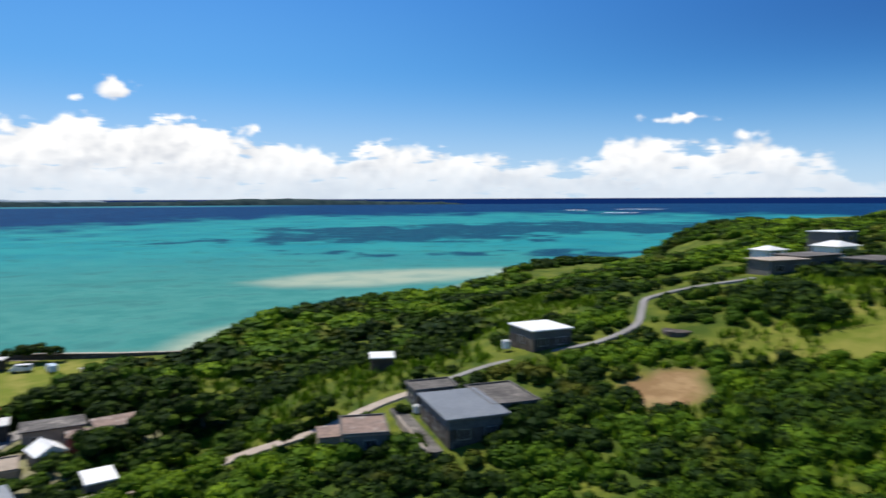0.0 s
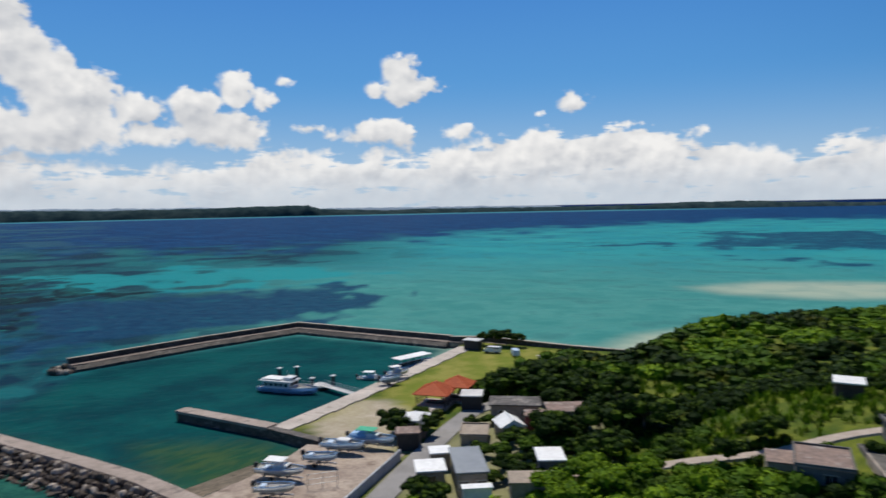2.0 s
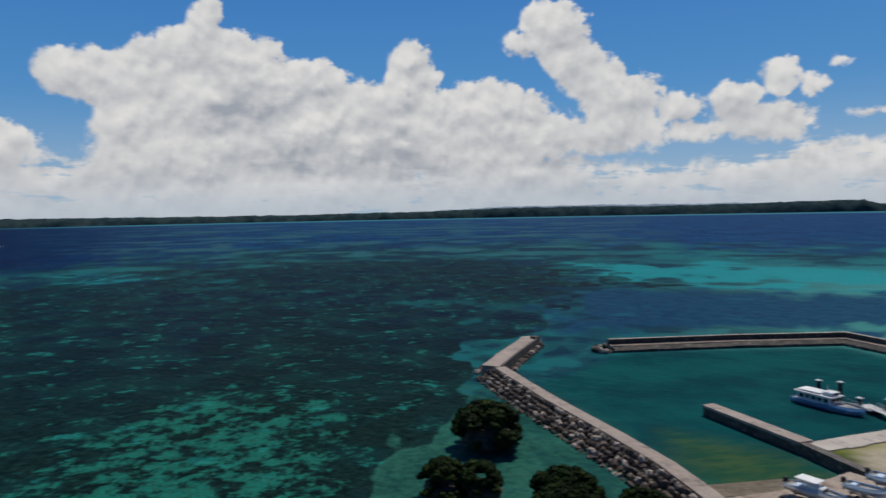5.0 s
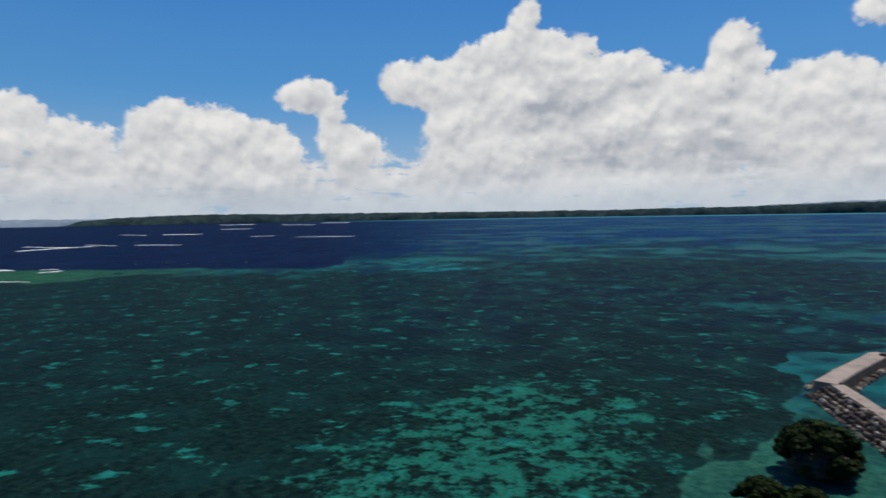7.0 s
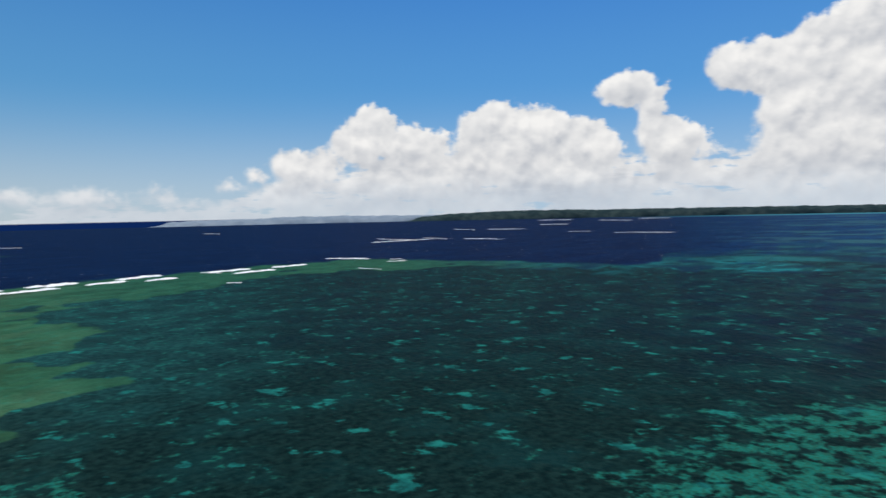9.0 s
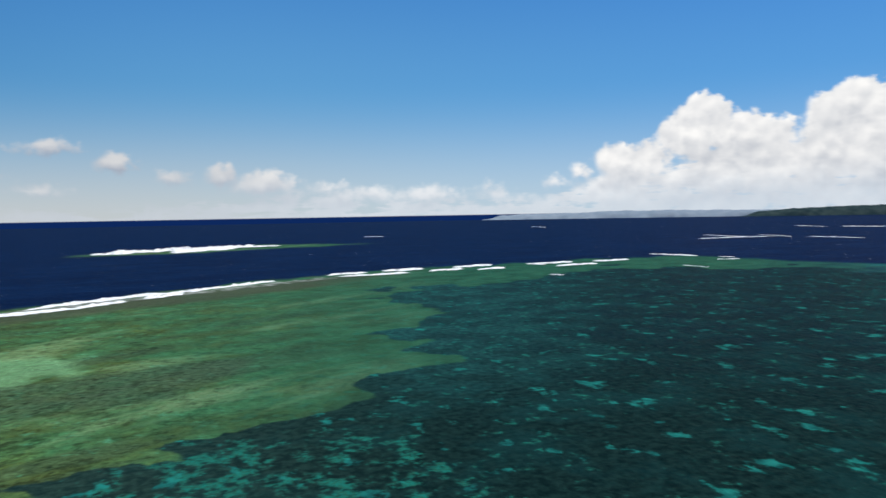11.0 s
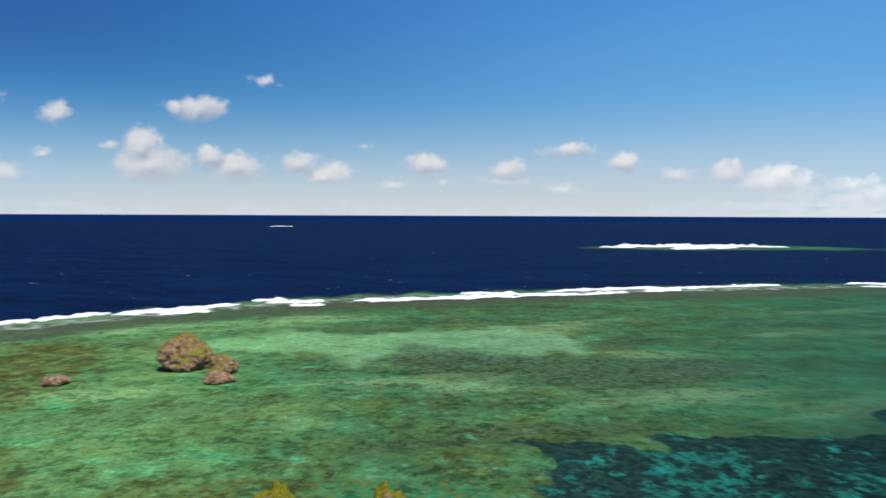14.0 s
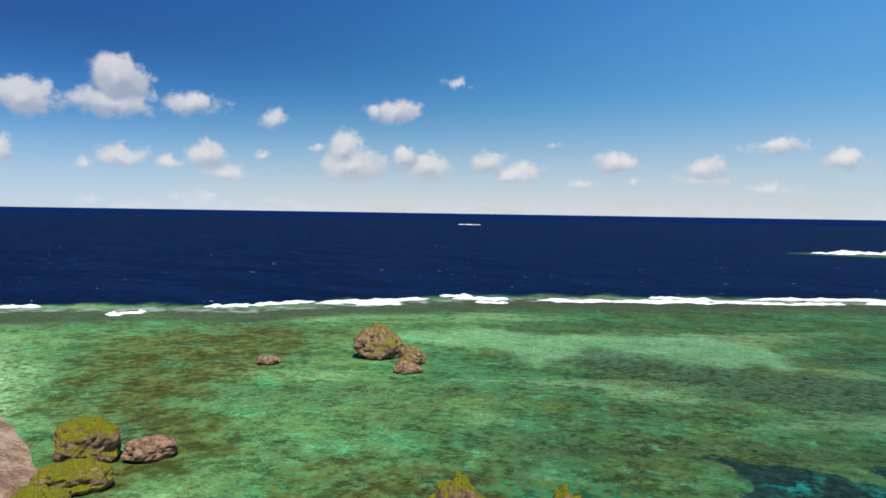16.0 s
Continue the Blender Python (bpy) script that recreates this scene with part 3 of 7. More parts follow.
    heads = n.noise(n.vec("ADD", p, (63, 29, 0)), .16, 6, .7)
    olive = n.mix(n.math("MULTIPLY", n.step(heads, .55, .62), .72), olive, n.mix(n.step(tiny, .4, .6), (0.018, 0.042, 0.020), (0.045, 0.075, 0.030)))
    olive = n.mix(n.math("MULTIPLY", n.step(heads, .43, .36), .5), olive, (0.075, 0.33, 0.20))
    c = n.mix(n.math("MULTIPLY", a["olive"], .9), c, olive)
    c = n.mix(n.math("MULTIPLY", a["pale"], n.step(mid, .2, .6, .5, .9)), c, (0.40, 0.46, 0.35))
    c = blend(c, "light", mid, .8, 1.5, .35, .95, (0.012, 0.265, 0.285))
    c = blend(c, "flat", mid, .7, 1.6, .3, 1.0, n.mix(n.step(fine, .4, .62), (0.17, 0.40, 0.22), (0.085, 0.23, 0.12)))
    coral = n.math("ADD", n.math("MULTIPLY", tiny, .45), n.math("ADD", n.math("MULTIPLY", fine, .3), n.math("MULTIPLY", small, .25)))
    c = blend(c, "bank", mid, .85, 1.0, .3, .9, n.mix(n.step(fine, .4, .6), (0.10, 0.23, 0.13), (0.14, 0.28, 0.165)))
    c = blend(c, "lagoon", small, .85, 1.6, .3, .9, n.mix(n.step(coral, .45, .54), (0.022, 0.24, 0.135), (0.060, 0.105, 0.032)))
    c = blend(c, "brown", small, .80, 2.0, .30, 1.0, n.mix(n.step(coral, .43, .55), (0.105, 0.135, 0.036), (0.036, 0.040, 0.014)))
    c = n.mix(n.math("MULTIPLY", a["brown"], n.step(n.noise(n.vec("ADD", p, (17, 51, 0)), .07, 5, .65), .50, .60, 0.0, .7)), c, (0.055, 0.165, 0.085))
    c = blend(c, "brown", n.noise(n.vec("ADD", p, (41, 3, 0)), .3, 6, .7), .8, 3.2, 1.1, 1.45, (0.022, 0.024, 0.012))
    c = blend(c, "grey", streak, .65, 1.8, .4, 1.0, n.mix(n.step(fine, .4, .6), (0.030, 0.060, 0.040), (0.050, 0.10, 0.065)))
    c = n.mix(a["olive"], c, n.mix(1.0, c, n.mix(a["east"], (1.28, 1.12, 0.96), (1.95, 1.70, 1.25)), "MULTIPLY"))
    speck = n.step(n.math("ADD", n.math("MULTIPLY", tiny, .5), n.math("MULTIPLY", fine, .5)), .40, .60, .60, 1.36)
    c = n.mix(a["olive"], c, n.mix(1.0, c, n.node("ShaderNodeCombineXYZ", speck, speck, speck).outputs[0], "MULTIPLY"))
    # coral heads and rubble on the reef flat, thickest where it is brown
    rubble = n.math("ADD", n.math("MULTIPLY", n.noise(n.vec("ADD", p, (23, 61, 0)), .42, 6, .74), .62), n.math("MULTIPLY", n.noise(n.vec("ADD", p, (5, 37, 0)), .10, 4, .6), .38))
    crowd = n.math("MULTIPLY_ADD", a["brown"], .035, n.math("MULTIPLY_ADD", a["flat"], -.035, rubble))
    c = n.mix(n.math("MULTIPLY", a["olive"], n.step(crowd, .505, .575, 0.0, .72)), c, n.mix(1.0, c, (0.34, 0.30, 0.28), "MULTIPLY"))
    c = n.mix(n.math("MULTIPLY", a["olive"], n.step(crowd, .46, .40, 0.0, .60)), c, n.mix(1.0, c, (1.55, 1.55, 1.6), "MULTIPLY"))
    # beds of weed and coral, with holes of bright sand
    grit = n.math("ADD", n.math("MULTIPLY", small, .5), n.math("ADD", n.math("MULTIPLY", mid, .22), n.math("MULTIPLY", fine, .28)))
    holes = n.step(n.math("ADD", n.math("MULTIPLY_ADD", a["clear"], .035, grit), n.math("MULTIPLY_ADD", a["sandy"], .105, n.math("MULTIPLY", big, .10))), .605, .685)
    bed = n.mix(n.step(fine, .35, .65), (0.0026, 0.012, 0.011), (0.009, 0.030, 0.026))
    bed = n.mix(n.math("MULTIPLY", a["navy"], n.step(a["swirl"], .35, .6, 1.0, .7)), bed, n.mix(n.step(mid, .38, .62), (0.0030, 0.0135, 0.030), (0.005, 0.030, 0.046)))
    bed = n.mix(n.math("MULTIPLY", n.step(mid, .45, .65), .5), bed, (0.007, 0.042, 0.042))
    bed = n.mix(n.math("MULTIPLY", a["olive"], .7), bed, n.mix(n.step(fine, .4, .6), (0.011, 0.032, 0.027), (0.026, 0.062, 0.047)))
    bed = n.mix(n.math("MULTIPLY", holes, .9), bed, n.mix(n.step(tiny, .4, .65), (0.010, 0.175, 0.135), (0.022, 0.115, 0.075)))
    bed = n.mix(n.math("MULTIPLY", a["clear"], n.step(mid, .40, .60, .35, .80)), bed, n.mix(n.step(fine, .4, .6), (0.009, 0.048, 0.048), (0.017, 0.092, 0.085)))
    spots = n.noise(n.vec("ADD", n.vec("MULTIPLY", p, (1.0, .8, 1.0)), (13, 87, 0)), .14, 5, .62)
    bed = n.mix(n.math("MULTIPLY", n.step(spots, .59, .655), n.step(fine, .35, .6, .5, 1.0)), bed, n.mix(n.step(small, .4, .6), (0.010, 0.120, 0.108), (0.016, 0.210, 0.175)))
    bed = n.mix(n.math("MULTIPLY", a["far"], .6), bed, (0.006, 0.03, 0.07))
    bed = blend(bed, "light", streak, .55, 1.6, .4, 1.0, (0.010, 0.15, 0.165))
    c = n.mix(n.step(n.math("ADD", a["weed"], n.math("MULTIPLY", n.math("SUBTRACT", n.math("ADD", n.math("MULTIPLY", small, .6), n.math("MULTIPLY", mid, .4)), .5), .8)), .42, .58), c, bed)
    blue_bed = n.mix(n.step(small, .3, .7), (0.005, 0.036, 0.092), (0.010, 0.064, 0.128))
    blue_bed = n.mix(n.math("MULTIPLY", n.step(mid, .57, .68), .4), blue_bed, (0.012, 0.13, 0.17))
    c = n.mix(n.math("MULTIPLY", n.step(n.math("ADD", a["dark"], n.math("MULTIPLY", n.math("SUBTRACT", mid, .5), .9)), .25, .80), .93), c, blue_bed)
    c = n.mix(a["harbour"], c, n.mix(n.step(mid, .35, .65), (0.0016, 0.046, 0.056), (0.003, 0.082, 0.082)))
    c = n.mix(n.math("MULTIPLY", a["ramp"], .9), c, n.mix(n.step(n.noise(n.vec("MULTIPLY", p, (.9, .25, 1)), .5, 4, .6), .4, .6), (0.018, 0.075, 0.036), (0.05, 0.10, 0.035)))
    c = n.mix(n.step(n.math("ADD", a["deep"], n.math("MULTIPLY", n.math("SUBTRACT", streak, .5), .45)), .1, .9), c, n.mix(a["west"], n.mix(n.step(streak, .35, .65), (0.0009, 0.0080, 0.037), (0.0017, 0.0130, 0.053)), n.mix(n.step(streak, .35, .65), (0.0015, 0.028, 0.098), (0.003, 0.050, 0.145))))
    c = n.mix(n.math("MULTIPLY", a["strait"], n.step(a["swirl"], .48, .64, 0.0, .6)), c, (0.030, 0.105, 0.125))
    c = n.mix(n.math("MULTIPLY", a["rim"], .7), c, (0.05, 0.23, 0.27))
    # Brightness of wave faces put into the deep water's colour.
    chop = n.noise(n.vec("MULTIPLY", p, (.35, 1.0, 1.0)), .12, 4, .65)
    c = n.mix(n.math("MULTIPLY", a["deep"], n.step(chop, .45, .62, 0.0, .38)), c, n.mix(1.0, c, (2.2, 2.0, 1.7), "MULTIPLY"))
    c = blend(c, "lee", streak, .8, 1.2, .35, 1.0, n.mix(n.step(fine, .4, .6), (0.040, 0.052, 0.032), (0.075, 0.085, 0.052)))
    c = blend(c, "wash", n.noise(n.vec("MULTIPLY", p, (1, 1, 1)), .12, 6, .7), .75, 2.4, .75, 1.25, (0.42, 0.46, 0.43))
    caps = n.math("MULTIPLY", n.step(n.noise(n.vec("MULTIPLY", p, (.45, 1.0, 1.0)), .26, 3, .6), .70, .73), n.step(a["deep"], .7, 1.0))
    c = n.mix(n.math("MULTIPLY", caps, n.step(a["west"], .6, .2)), c, (0.55, 0.60, 0.62))
    waves = n.math("ADD", n.noise(n.vec("MULTIPLY", p, (1.0, 0.55, 1.0)), 0.5, 4, .6), n.math("MULTIPLY", n.noise(p, 2.2, 2, .5), .25))
    for turn, scale, tall in ((-35, .16, 1.5), (-62, .32, .8)):       # wind waves in two trains
        crest = n.vec("MULTIPLY", n.node("ShaderNodeVectorRotate", p, (0, 0, 0), (0, 0, 1), radians(turn)).outputs[0], (.30, 1.0, 1.0))
        waves = n.math("ADD", waves, n.math("MULTIPLY", n.noise(crest, scale, 3, .6), tall))
    c = n.mix(1.0, c, (0.86, 0.86, 0.86), "MULTIPLY")
    ripples = n.bump(waves, 0.6, 0.5)
    body = n.node("ShaderNodeBsdfDiffuse", c, 0.0, n.bump(waves, 0.75, 0.5)).outputs[0]
    gloss = n.node("ShaderNodeBsdfGlossy")
    for key, value in (("Color", (1, 1, 1, 1)), ("Roughness", 0.28), ("Normal", ripples)):
        n.put(value, gloss.inputs[key])
    w = n.node("ShaderNodeLayerWeight")
    w.inputs["Blend"].default_value = 0.12
    n.put(ripples, w.inputs["Normal"])
    top = n.node("ShaderNodeMixShader", n.math("MULTIPLY_ADD", w.outputs["Fresnel"], 0.035, 0.006), body, gloss.outputs[0])
    n.node("ShaderNodeOutputMaterial", top.outputs[0])
    return m


WATER = water_material()
sea()


# ------------------------------------------------------------------ land
def ground_material():
    m, n = material("grass and red soil")
    p = n.node("ShaderNodeTexCoord").outputs["Object"]
    big, mid, fine = n.noise(p, 0.03, 4, .6), n.noise(p, 0.18, 5, .6), n.noise(p, 1.6, 5, .7)
    c = n.mix(n.step(mid, .35, .65), (0.050, 0.085, 0.010), (0.150, 0.170, 0.022))
    c = n.mix(n.math("MULTIPLY", n.step(fine, .35, .7), .5), c, (0.04, 0.065, 0.015))
    c = n.mix(n.math("MULTIPLY", n.attr("lawn"), .9), c, n.mix(n.step(mid, .4, .66), (0.15, 0.18, 0.022), (0.25, 0.235, 0.055)))
    c = n.mix(n.math("MULTIPLY", n.attr("bare"), n.step(n.math("ADD", mid, n.math("MULTIPLY", fine, .3)), .45, .7, 1.0, .75)), c, n.mix(n.step(fine, .3, .7), (0.36, 0.29, 0.21), (0.50, 0.43, 0.33)))
    c = n.mix(n.attr("ochre"), c, n.mix(n.step(mid, .4, .6), (0.36, 0.24, 0.12), (0.24, 0.15, 0.07)))
    c = n.mix(n.attr("beach"), c, n.mix(n.step(fine, .4, .62), (0.50, 0.44, 0.34), (0.62, 0.57, 0.46)))
    c = n.mix(n.attr("stony"), c, n.mix(n.step(n.math("ADD", n.math("MULTIPLY", mid, .5), n.math("MULTIPLY", fine, .5)), .40, .60), (0.19, 0.115, 0.07), (0.50, 0.36, 0.25)))
    principled(n, c, 0.95, 0.0, n.bump(fine, 0.8, 0.2), 0.1)
    return m


LAWN = [(-103, 160), (-60, 163), (-62, 156), (-78, 149), (-80, 132), (-76, 112), (-74, 100), (-84, 96), (-97, 112)]
LAWN_DOWN = [(-98, 84), (-92, 84), (-84, 92), (-95, 102)]
BARE = [(-92, 84), (-82, 76), (-70, 74), (-68, 84), (-76, 98), (-88, 104), (-96, 102)]
YARD = [(-60, 66), (-44, 66), (-36, 84), (-44, 112), (-62, 118), (-70, 104)]
SLIP = [(-88, 54), (-64, 52), (-62, 72), (-68, 82), (-84, 78)]
FIELD = [polar([(-15.2, 93), (-17, 97.5), (-21, 99), (-21.4, 92), (-20.3, 86), (-16.9, 86.5)], 3)]


def land():
    xs, ys = np.arange(-130, 440, 2.5), np.arange(-140, 450, 2.5)
    X, Y = np.meshgrid(xs, ys)
    x, y = X.ravel(), Y.ravel()
    sd = inside_by(x, y, COAST)
    z = ground_z(x, y) + (grid_noise(x, y, 14, 5, 3) - .5) * 1.2 * smooth(sd, 6, 30) * (1 - smooth(inside_by(x, y, YARD + SLIP), -25, 5)) * smooth(x, -75, -40)
    wob = (grid_noise(x, y, 12, 6, 4) - .5) * 10
    lawn = np.maximum(smooth(inside_by(x, y, LAWN) + wob * .4, -1, 2), smooth(inside_by(x, y, LAWN_DOWN), -1, 1))
    for mx, my, mr in ((47, 99, 8), (57, 93, 8), (66, 97, 8)):
        lawn = np.maximum(lawn, .7 * smooth(-np.hypot(x - mx, y - my) + wob * .5, -mr - 2, -mr + 2))
    bare = np.maximum(np.maximum(smooth(inside_by(x, y, BARE) + wob * .4, -1, 2), smooth(inside_by(x, y, YARD) + wob * .5, -1, 3) * .45), smooth(inside_by(x, y, SLIP), -1, 2))
    ochre = smooth(inside_by(x, y, FIELD[0]) + wob * .25, -.4, .5)
    stony = smooth(-sd + 22 + wob * 1.2, 0, 8) * smooth(-y, 0, 20) * smooth(x, 20, 60)
    beach = smooth(-sd + 8, 0, 6) * (1 - smooth(-y, -10, 20)) * ~((x < -45) & (y < 166))
    z = z + stony * smooth(sd, 0, 8) * (grid_noise(x, y, 9, 61, 4) - .35) * 2.2
    n, m = len(xs), len(ys)
    i, j = np.meshgrid(np.arange(m - 1), np.arange(n - 1), indexing="ij")
    quads = np.stack([i * n + j, i * n + j + 1, (i + 1) * n + j + 1, (i + 1) * n + j], -1).reshape(-1, 4)
    me = quick_mesh("ground", np.stack([x, y, z], 1), quads, ground_material(), True, (("lawn", lawn), ("bare", bare), ("ochre", ochre), ("beach", beach), ("stony", stony)))
    tagged(new("ground", me), "green island ground with grass and pale soil", "ground", kind="structure")


land()


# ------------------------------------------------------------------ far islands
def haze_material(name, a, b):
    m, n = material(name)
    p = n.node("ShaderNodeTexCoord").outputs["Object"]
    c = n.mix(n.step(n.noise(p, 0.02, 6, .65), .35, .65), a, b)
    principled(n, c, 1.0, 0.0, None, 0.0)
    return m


# Distance haze is mixed straight into these base colours.
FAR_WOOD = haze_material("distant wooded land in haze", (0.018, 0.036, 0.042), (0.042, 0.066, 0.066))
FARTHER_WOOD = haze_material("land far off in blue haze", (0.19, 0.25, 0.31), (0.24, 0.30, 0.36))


def far_island(name, label, skyline, dist, mat, seed):
    """A low wooded island: heading, height above the eye's level in degrees along its crest."""
    a = np.arange(skyline[0][0], skyline[-1][0], 0.08)
    top = 40 + dist * np.tan(np.radians(np.interp(a, [s for s, _ in skyline], [h for _, h in skyline])))
    ends = np.minimum(smooth(a, a[0], a[0] + 1.5), smooth(-a, -a[-1], -a[-1] + 1.5))
    top = np.maximum((top + (grid_noise(a * 60, a * 0, 40, seed, 4) - .5) * 9) * ends, 1.0)
    rows = []
    for k, (r, h) in enumerate(((0, 0), (20, .45), (60, .85), (110, 1.0), (180, .8))):
        rr = dist - 110 + r + (grid_noise(a * 60, a * 0 + k * 77, 80, seed + 1, 3) - .5) * 30
        hh = top * h + (grid_noise(a * 200, a * 0 + k * 31, 30, seed + 2, 3) - .5) * 6 * (h > 0) - (h == 0) * 1.0
        rows.append(np.stack([-np.sin(np.radians(a)) * rr, np.cos(np.radians(a)) * rr, hh], 1))
    n = len(a)
    i, j = np.meshgrid(np.arange(4), np.arange(n - 1), indexing="ij")
    quads = np.stack([i * n + j, (i + 1) * n + j, (i + 1) * n + j + 1, i * n + j + 1], -1).reshape(-1, 4)
    me = quick_mesh(name, np.concatenate(rows), quads, mat, True)
    tagged(new(name, me), label, "island", kind="structure")


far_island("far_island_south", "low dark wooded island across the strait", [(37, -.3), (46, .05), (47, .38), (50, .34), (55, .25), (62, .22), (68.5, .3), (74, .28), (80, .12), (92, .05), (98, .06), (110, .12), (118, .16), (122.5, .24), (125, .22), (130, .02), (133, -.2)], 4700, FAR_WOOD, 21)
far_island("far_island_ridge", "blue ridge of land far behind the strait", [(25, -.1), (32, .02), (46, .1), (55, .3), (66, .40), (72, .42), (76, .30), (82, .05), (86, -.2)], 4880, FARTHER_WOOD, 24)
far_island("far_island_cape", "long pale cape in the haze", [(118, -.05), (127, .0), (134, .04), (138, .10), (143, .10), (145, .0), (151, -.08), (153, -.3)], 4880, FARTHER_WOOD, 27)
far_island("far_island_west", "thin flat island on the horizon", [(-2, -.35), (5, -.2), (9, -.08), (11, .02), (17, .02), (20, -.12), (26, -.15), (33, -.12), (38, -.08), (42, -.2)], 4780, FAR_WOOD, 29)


# ------------------------------------------------------------------ more materials
GREY_ROOF = surface("grey standing-seam metal roof", (0.235, 0.255, 0.275), (0.175, 0.19, 0.21), 2, 0.3, 0.55, 0.3, bump=0.05, vary=.1)
WHITE_ROOF = surface("white roof sheet", (0.82, 0.82, 0.80), (0.64, 0.64, 0.62), 2, 0.5, 0.6, bump=0.05, vary=.15)
DARK_ROOF = surface("black-stained concrete roof", (0.17, 0.155, 0.14), (0.055, 0.05, 0.046), 1.5, 0.25, 0.9, third=(0.26, 0.23, 0.2))
BROWN_ROOF = surface("brown weathered concrete roof", (0.30, 0.21, 0.165), (0.16, 0.115, 0.095), 1.5, 0.35, 0.9, third=(0.38, 0.34, 0.3))
RED_TILE = surface("red clay roof tile", (0.60, 0.13, 0.038), (0.42, 0.08, 0.025), 3, 0.5, 0.8, bump=0.3)
# Wall grey lowered so that sides turned from the sun read as shaded.
SHADED_GREY_WALL = surface("grey rendered wall", (0.165, 0.158, 0.145), (0.085, 0.082, 0.076), 3, 0.3, 0.9, third=(0.07, 0.068, 0.062))
# Tan lowered as well, with the walls' shadow side put into the colour.
TAN_WALL = surface("tan rendered wall", (0.38, 0.31, 0.24), (0.24, 0.195, 0.15), 3, 0.35, 0.9, third=(0.22, 0.18, 0.15))
RED_WALL = surface("dark red painted wall", (0.26, 0.05, 0.035), (0.16, 0.035, 0.03), 3, 0.4, 0.8)
BLUE_PAINT = surface("blue boat paint", (0.34, 0.50, 0.70), (0.20, 0.38, 0.62), 2, 0.6, 0.35, bump=0.02)
LIGHT_BLUE = surface("pale blue boat paint", (0.62, 0.70, 0.76), (0.46, 0.56, 0.66), 2, 0.6, 0.4, bump=0.02)
GREEN_TARP = surface("green tarpaulin", (0.02, 0.42, 0.22), (0.015, 0.30, 0.16), 3, 0.8, 0.6, bump=0.2)
DECK = surface("worn pale deck", (0.62, 0.61, 0.58), (0.44, 0.43, 0.41), 4, 0.7, 0.7)
BLACK = surface("black rubber and shadowed metal", (0.03, 0.03, 0.032), (0.015, 0.015, 0.016), 5, 1, 0.6, bump=0.05)
STEEL = surface("galvanised steel", (0.45, 0.46, 0.47), (0.30, 0.31, 0.32), 6, 1, 0.45, 0.8, bump=0.05)
TIMBER = surface("dark creosoted timber", (0.10, 0.07, 0.05), (0.045, 0.033, 0.026), 6, 0.6, 0.85)
LIGHT_WALL = surface("pale grey rendered wall", (0.50, 0.51, 0.52), (0.36, 0.37, 0.38), 3, .4, .85, third=(.28, .28, .28))
PAVING = surface("pale worn concrete paving", (0.56, 0.49, 0.42), (0.38, 0.33, 0.28), 3, 0.18, 0.9, third=(0.28, 0.24, 0.2))


def glass_material():
    m, n = material("dark window glass")
    principled(n, (0.02, 0.025, 0.03), 0.08, 0.0, None, 0.6)
    return m


GLASS = glass_material()


# ------------------------------------------------------------------ building tools
def part(name, bm, mat, parent, label="", soft=False):
    me = bpy.data.meshes.new(name)
    bmesh.ops.recalc_face_normals(bm, faces=bm.faces)
    bm.to_mesh(me)
    bm.free()
    me.materials.append(mat)
    if soft:
        me.polygons.foreach_set("use_smooth", np.full(len(me.polygons), True))
    ob = new(name, me)
    ob.parent = parent
    if label:
        ob["label"] = label
    return ob


def thing(name, label, category, at, turn=0.0, group="", kind=""):
    ob = new(name)
    ob.empty_display_size = 0.5
    ob.matrix_basis = pose(*at, 0, 0, turn)
    return tagged(ob, label, category, group, kind)


def solid(bm, x0, x1, y0, y1, z0, z1, bevel=0.0, m=None):
    """A box between two corners, its edges rounded if asked."""
    vs = [bm.verts.new((x, y, z)) for x in (x0, x1) for y in (y0, y1) for z in (z0, z1)]
    fs = [bm.faces.new([vs[i] for i in q]) for q in ((0, 1, 3, 2), (4, 6, 7, 5), (0, 4, 5, 1), (2, 3, 7, 6), (0, 2, 6, 4), (1, 5, 7, 3))]
    if m:
        bmesh.ops.transform(bm, matrix=m, verts=vs)
    if bevel:
        edges = {e for f in fs for e in f.edges}
        bmesh.ops.bevel(bm, geom=list(edges), offset=bevel, segments=1, affect="EDGES")
    return bm


def slab(x0, x1, y0, y1, z0, z1, bevel=0.0):
    return solid(bmesh.new(), x0, x1, y0, y1, z0, z1, bevel)


def post(x, y, z0, z1, r, sides=10, top=None):
    bm = bmesh.new()
    bmesh.ops.create_cone(bm, cap_ends=True, segments=sides, radius1=r, radius2=r if top is None else top, depth=z1 - z0, matrix=Matrix.Translation((x, y, (z0 + z1) / 2)))
    return bm


def bar(a, b, r, sides=6):
    a, b = Vector(a), Vector(b)
    bm = bmesh.new()
    bmesh.ops.create_cone(bm, cap_ends=True, segments=sides, radius1=r, radius2=r, depth=(b - a).length,
                          matrix=Matrix.Translation((a + b) / 2) @ (b - a).to_track_quat("Z", "Y").to_matrix().to_4x4())
    return bm


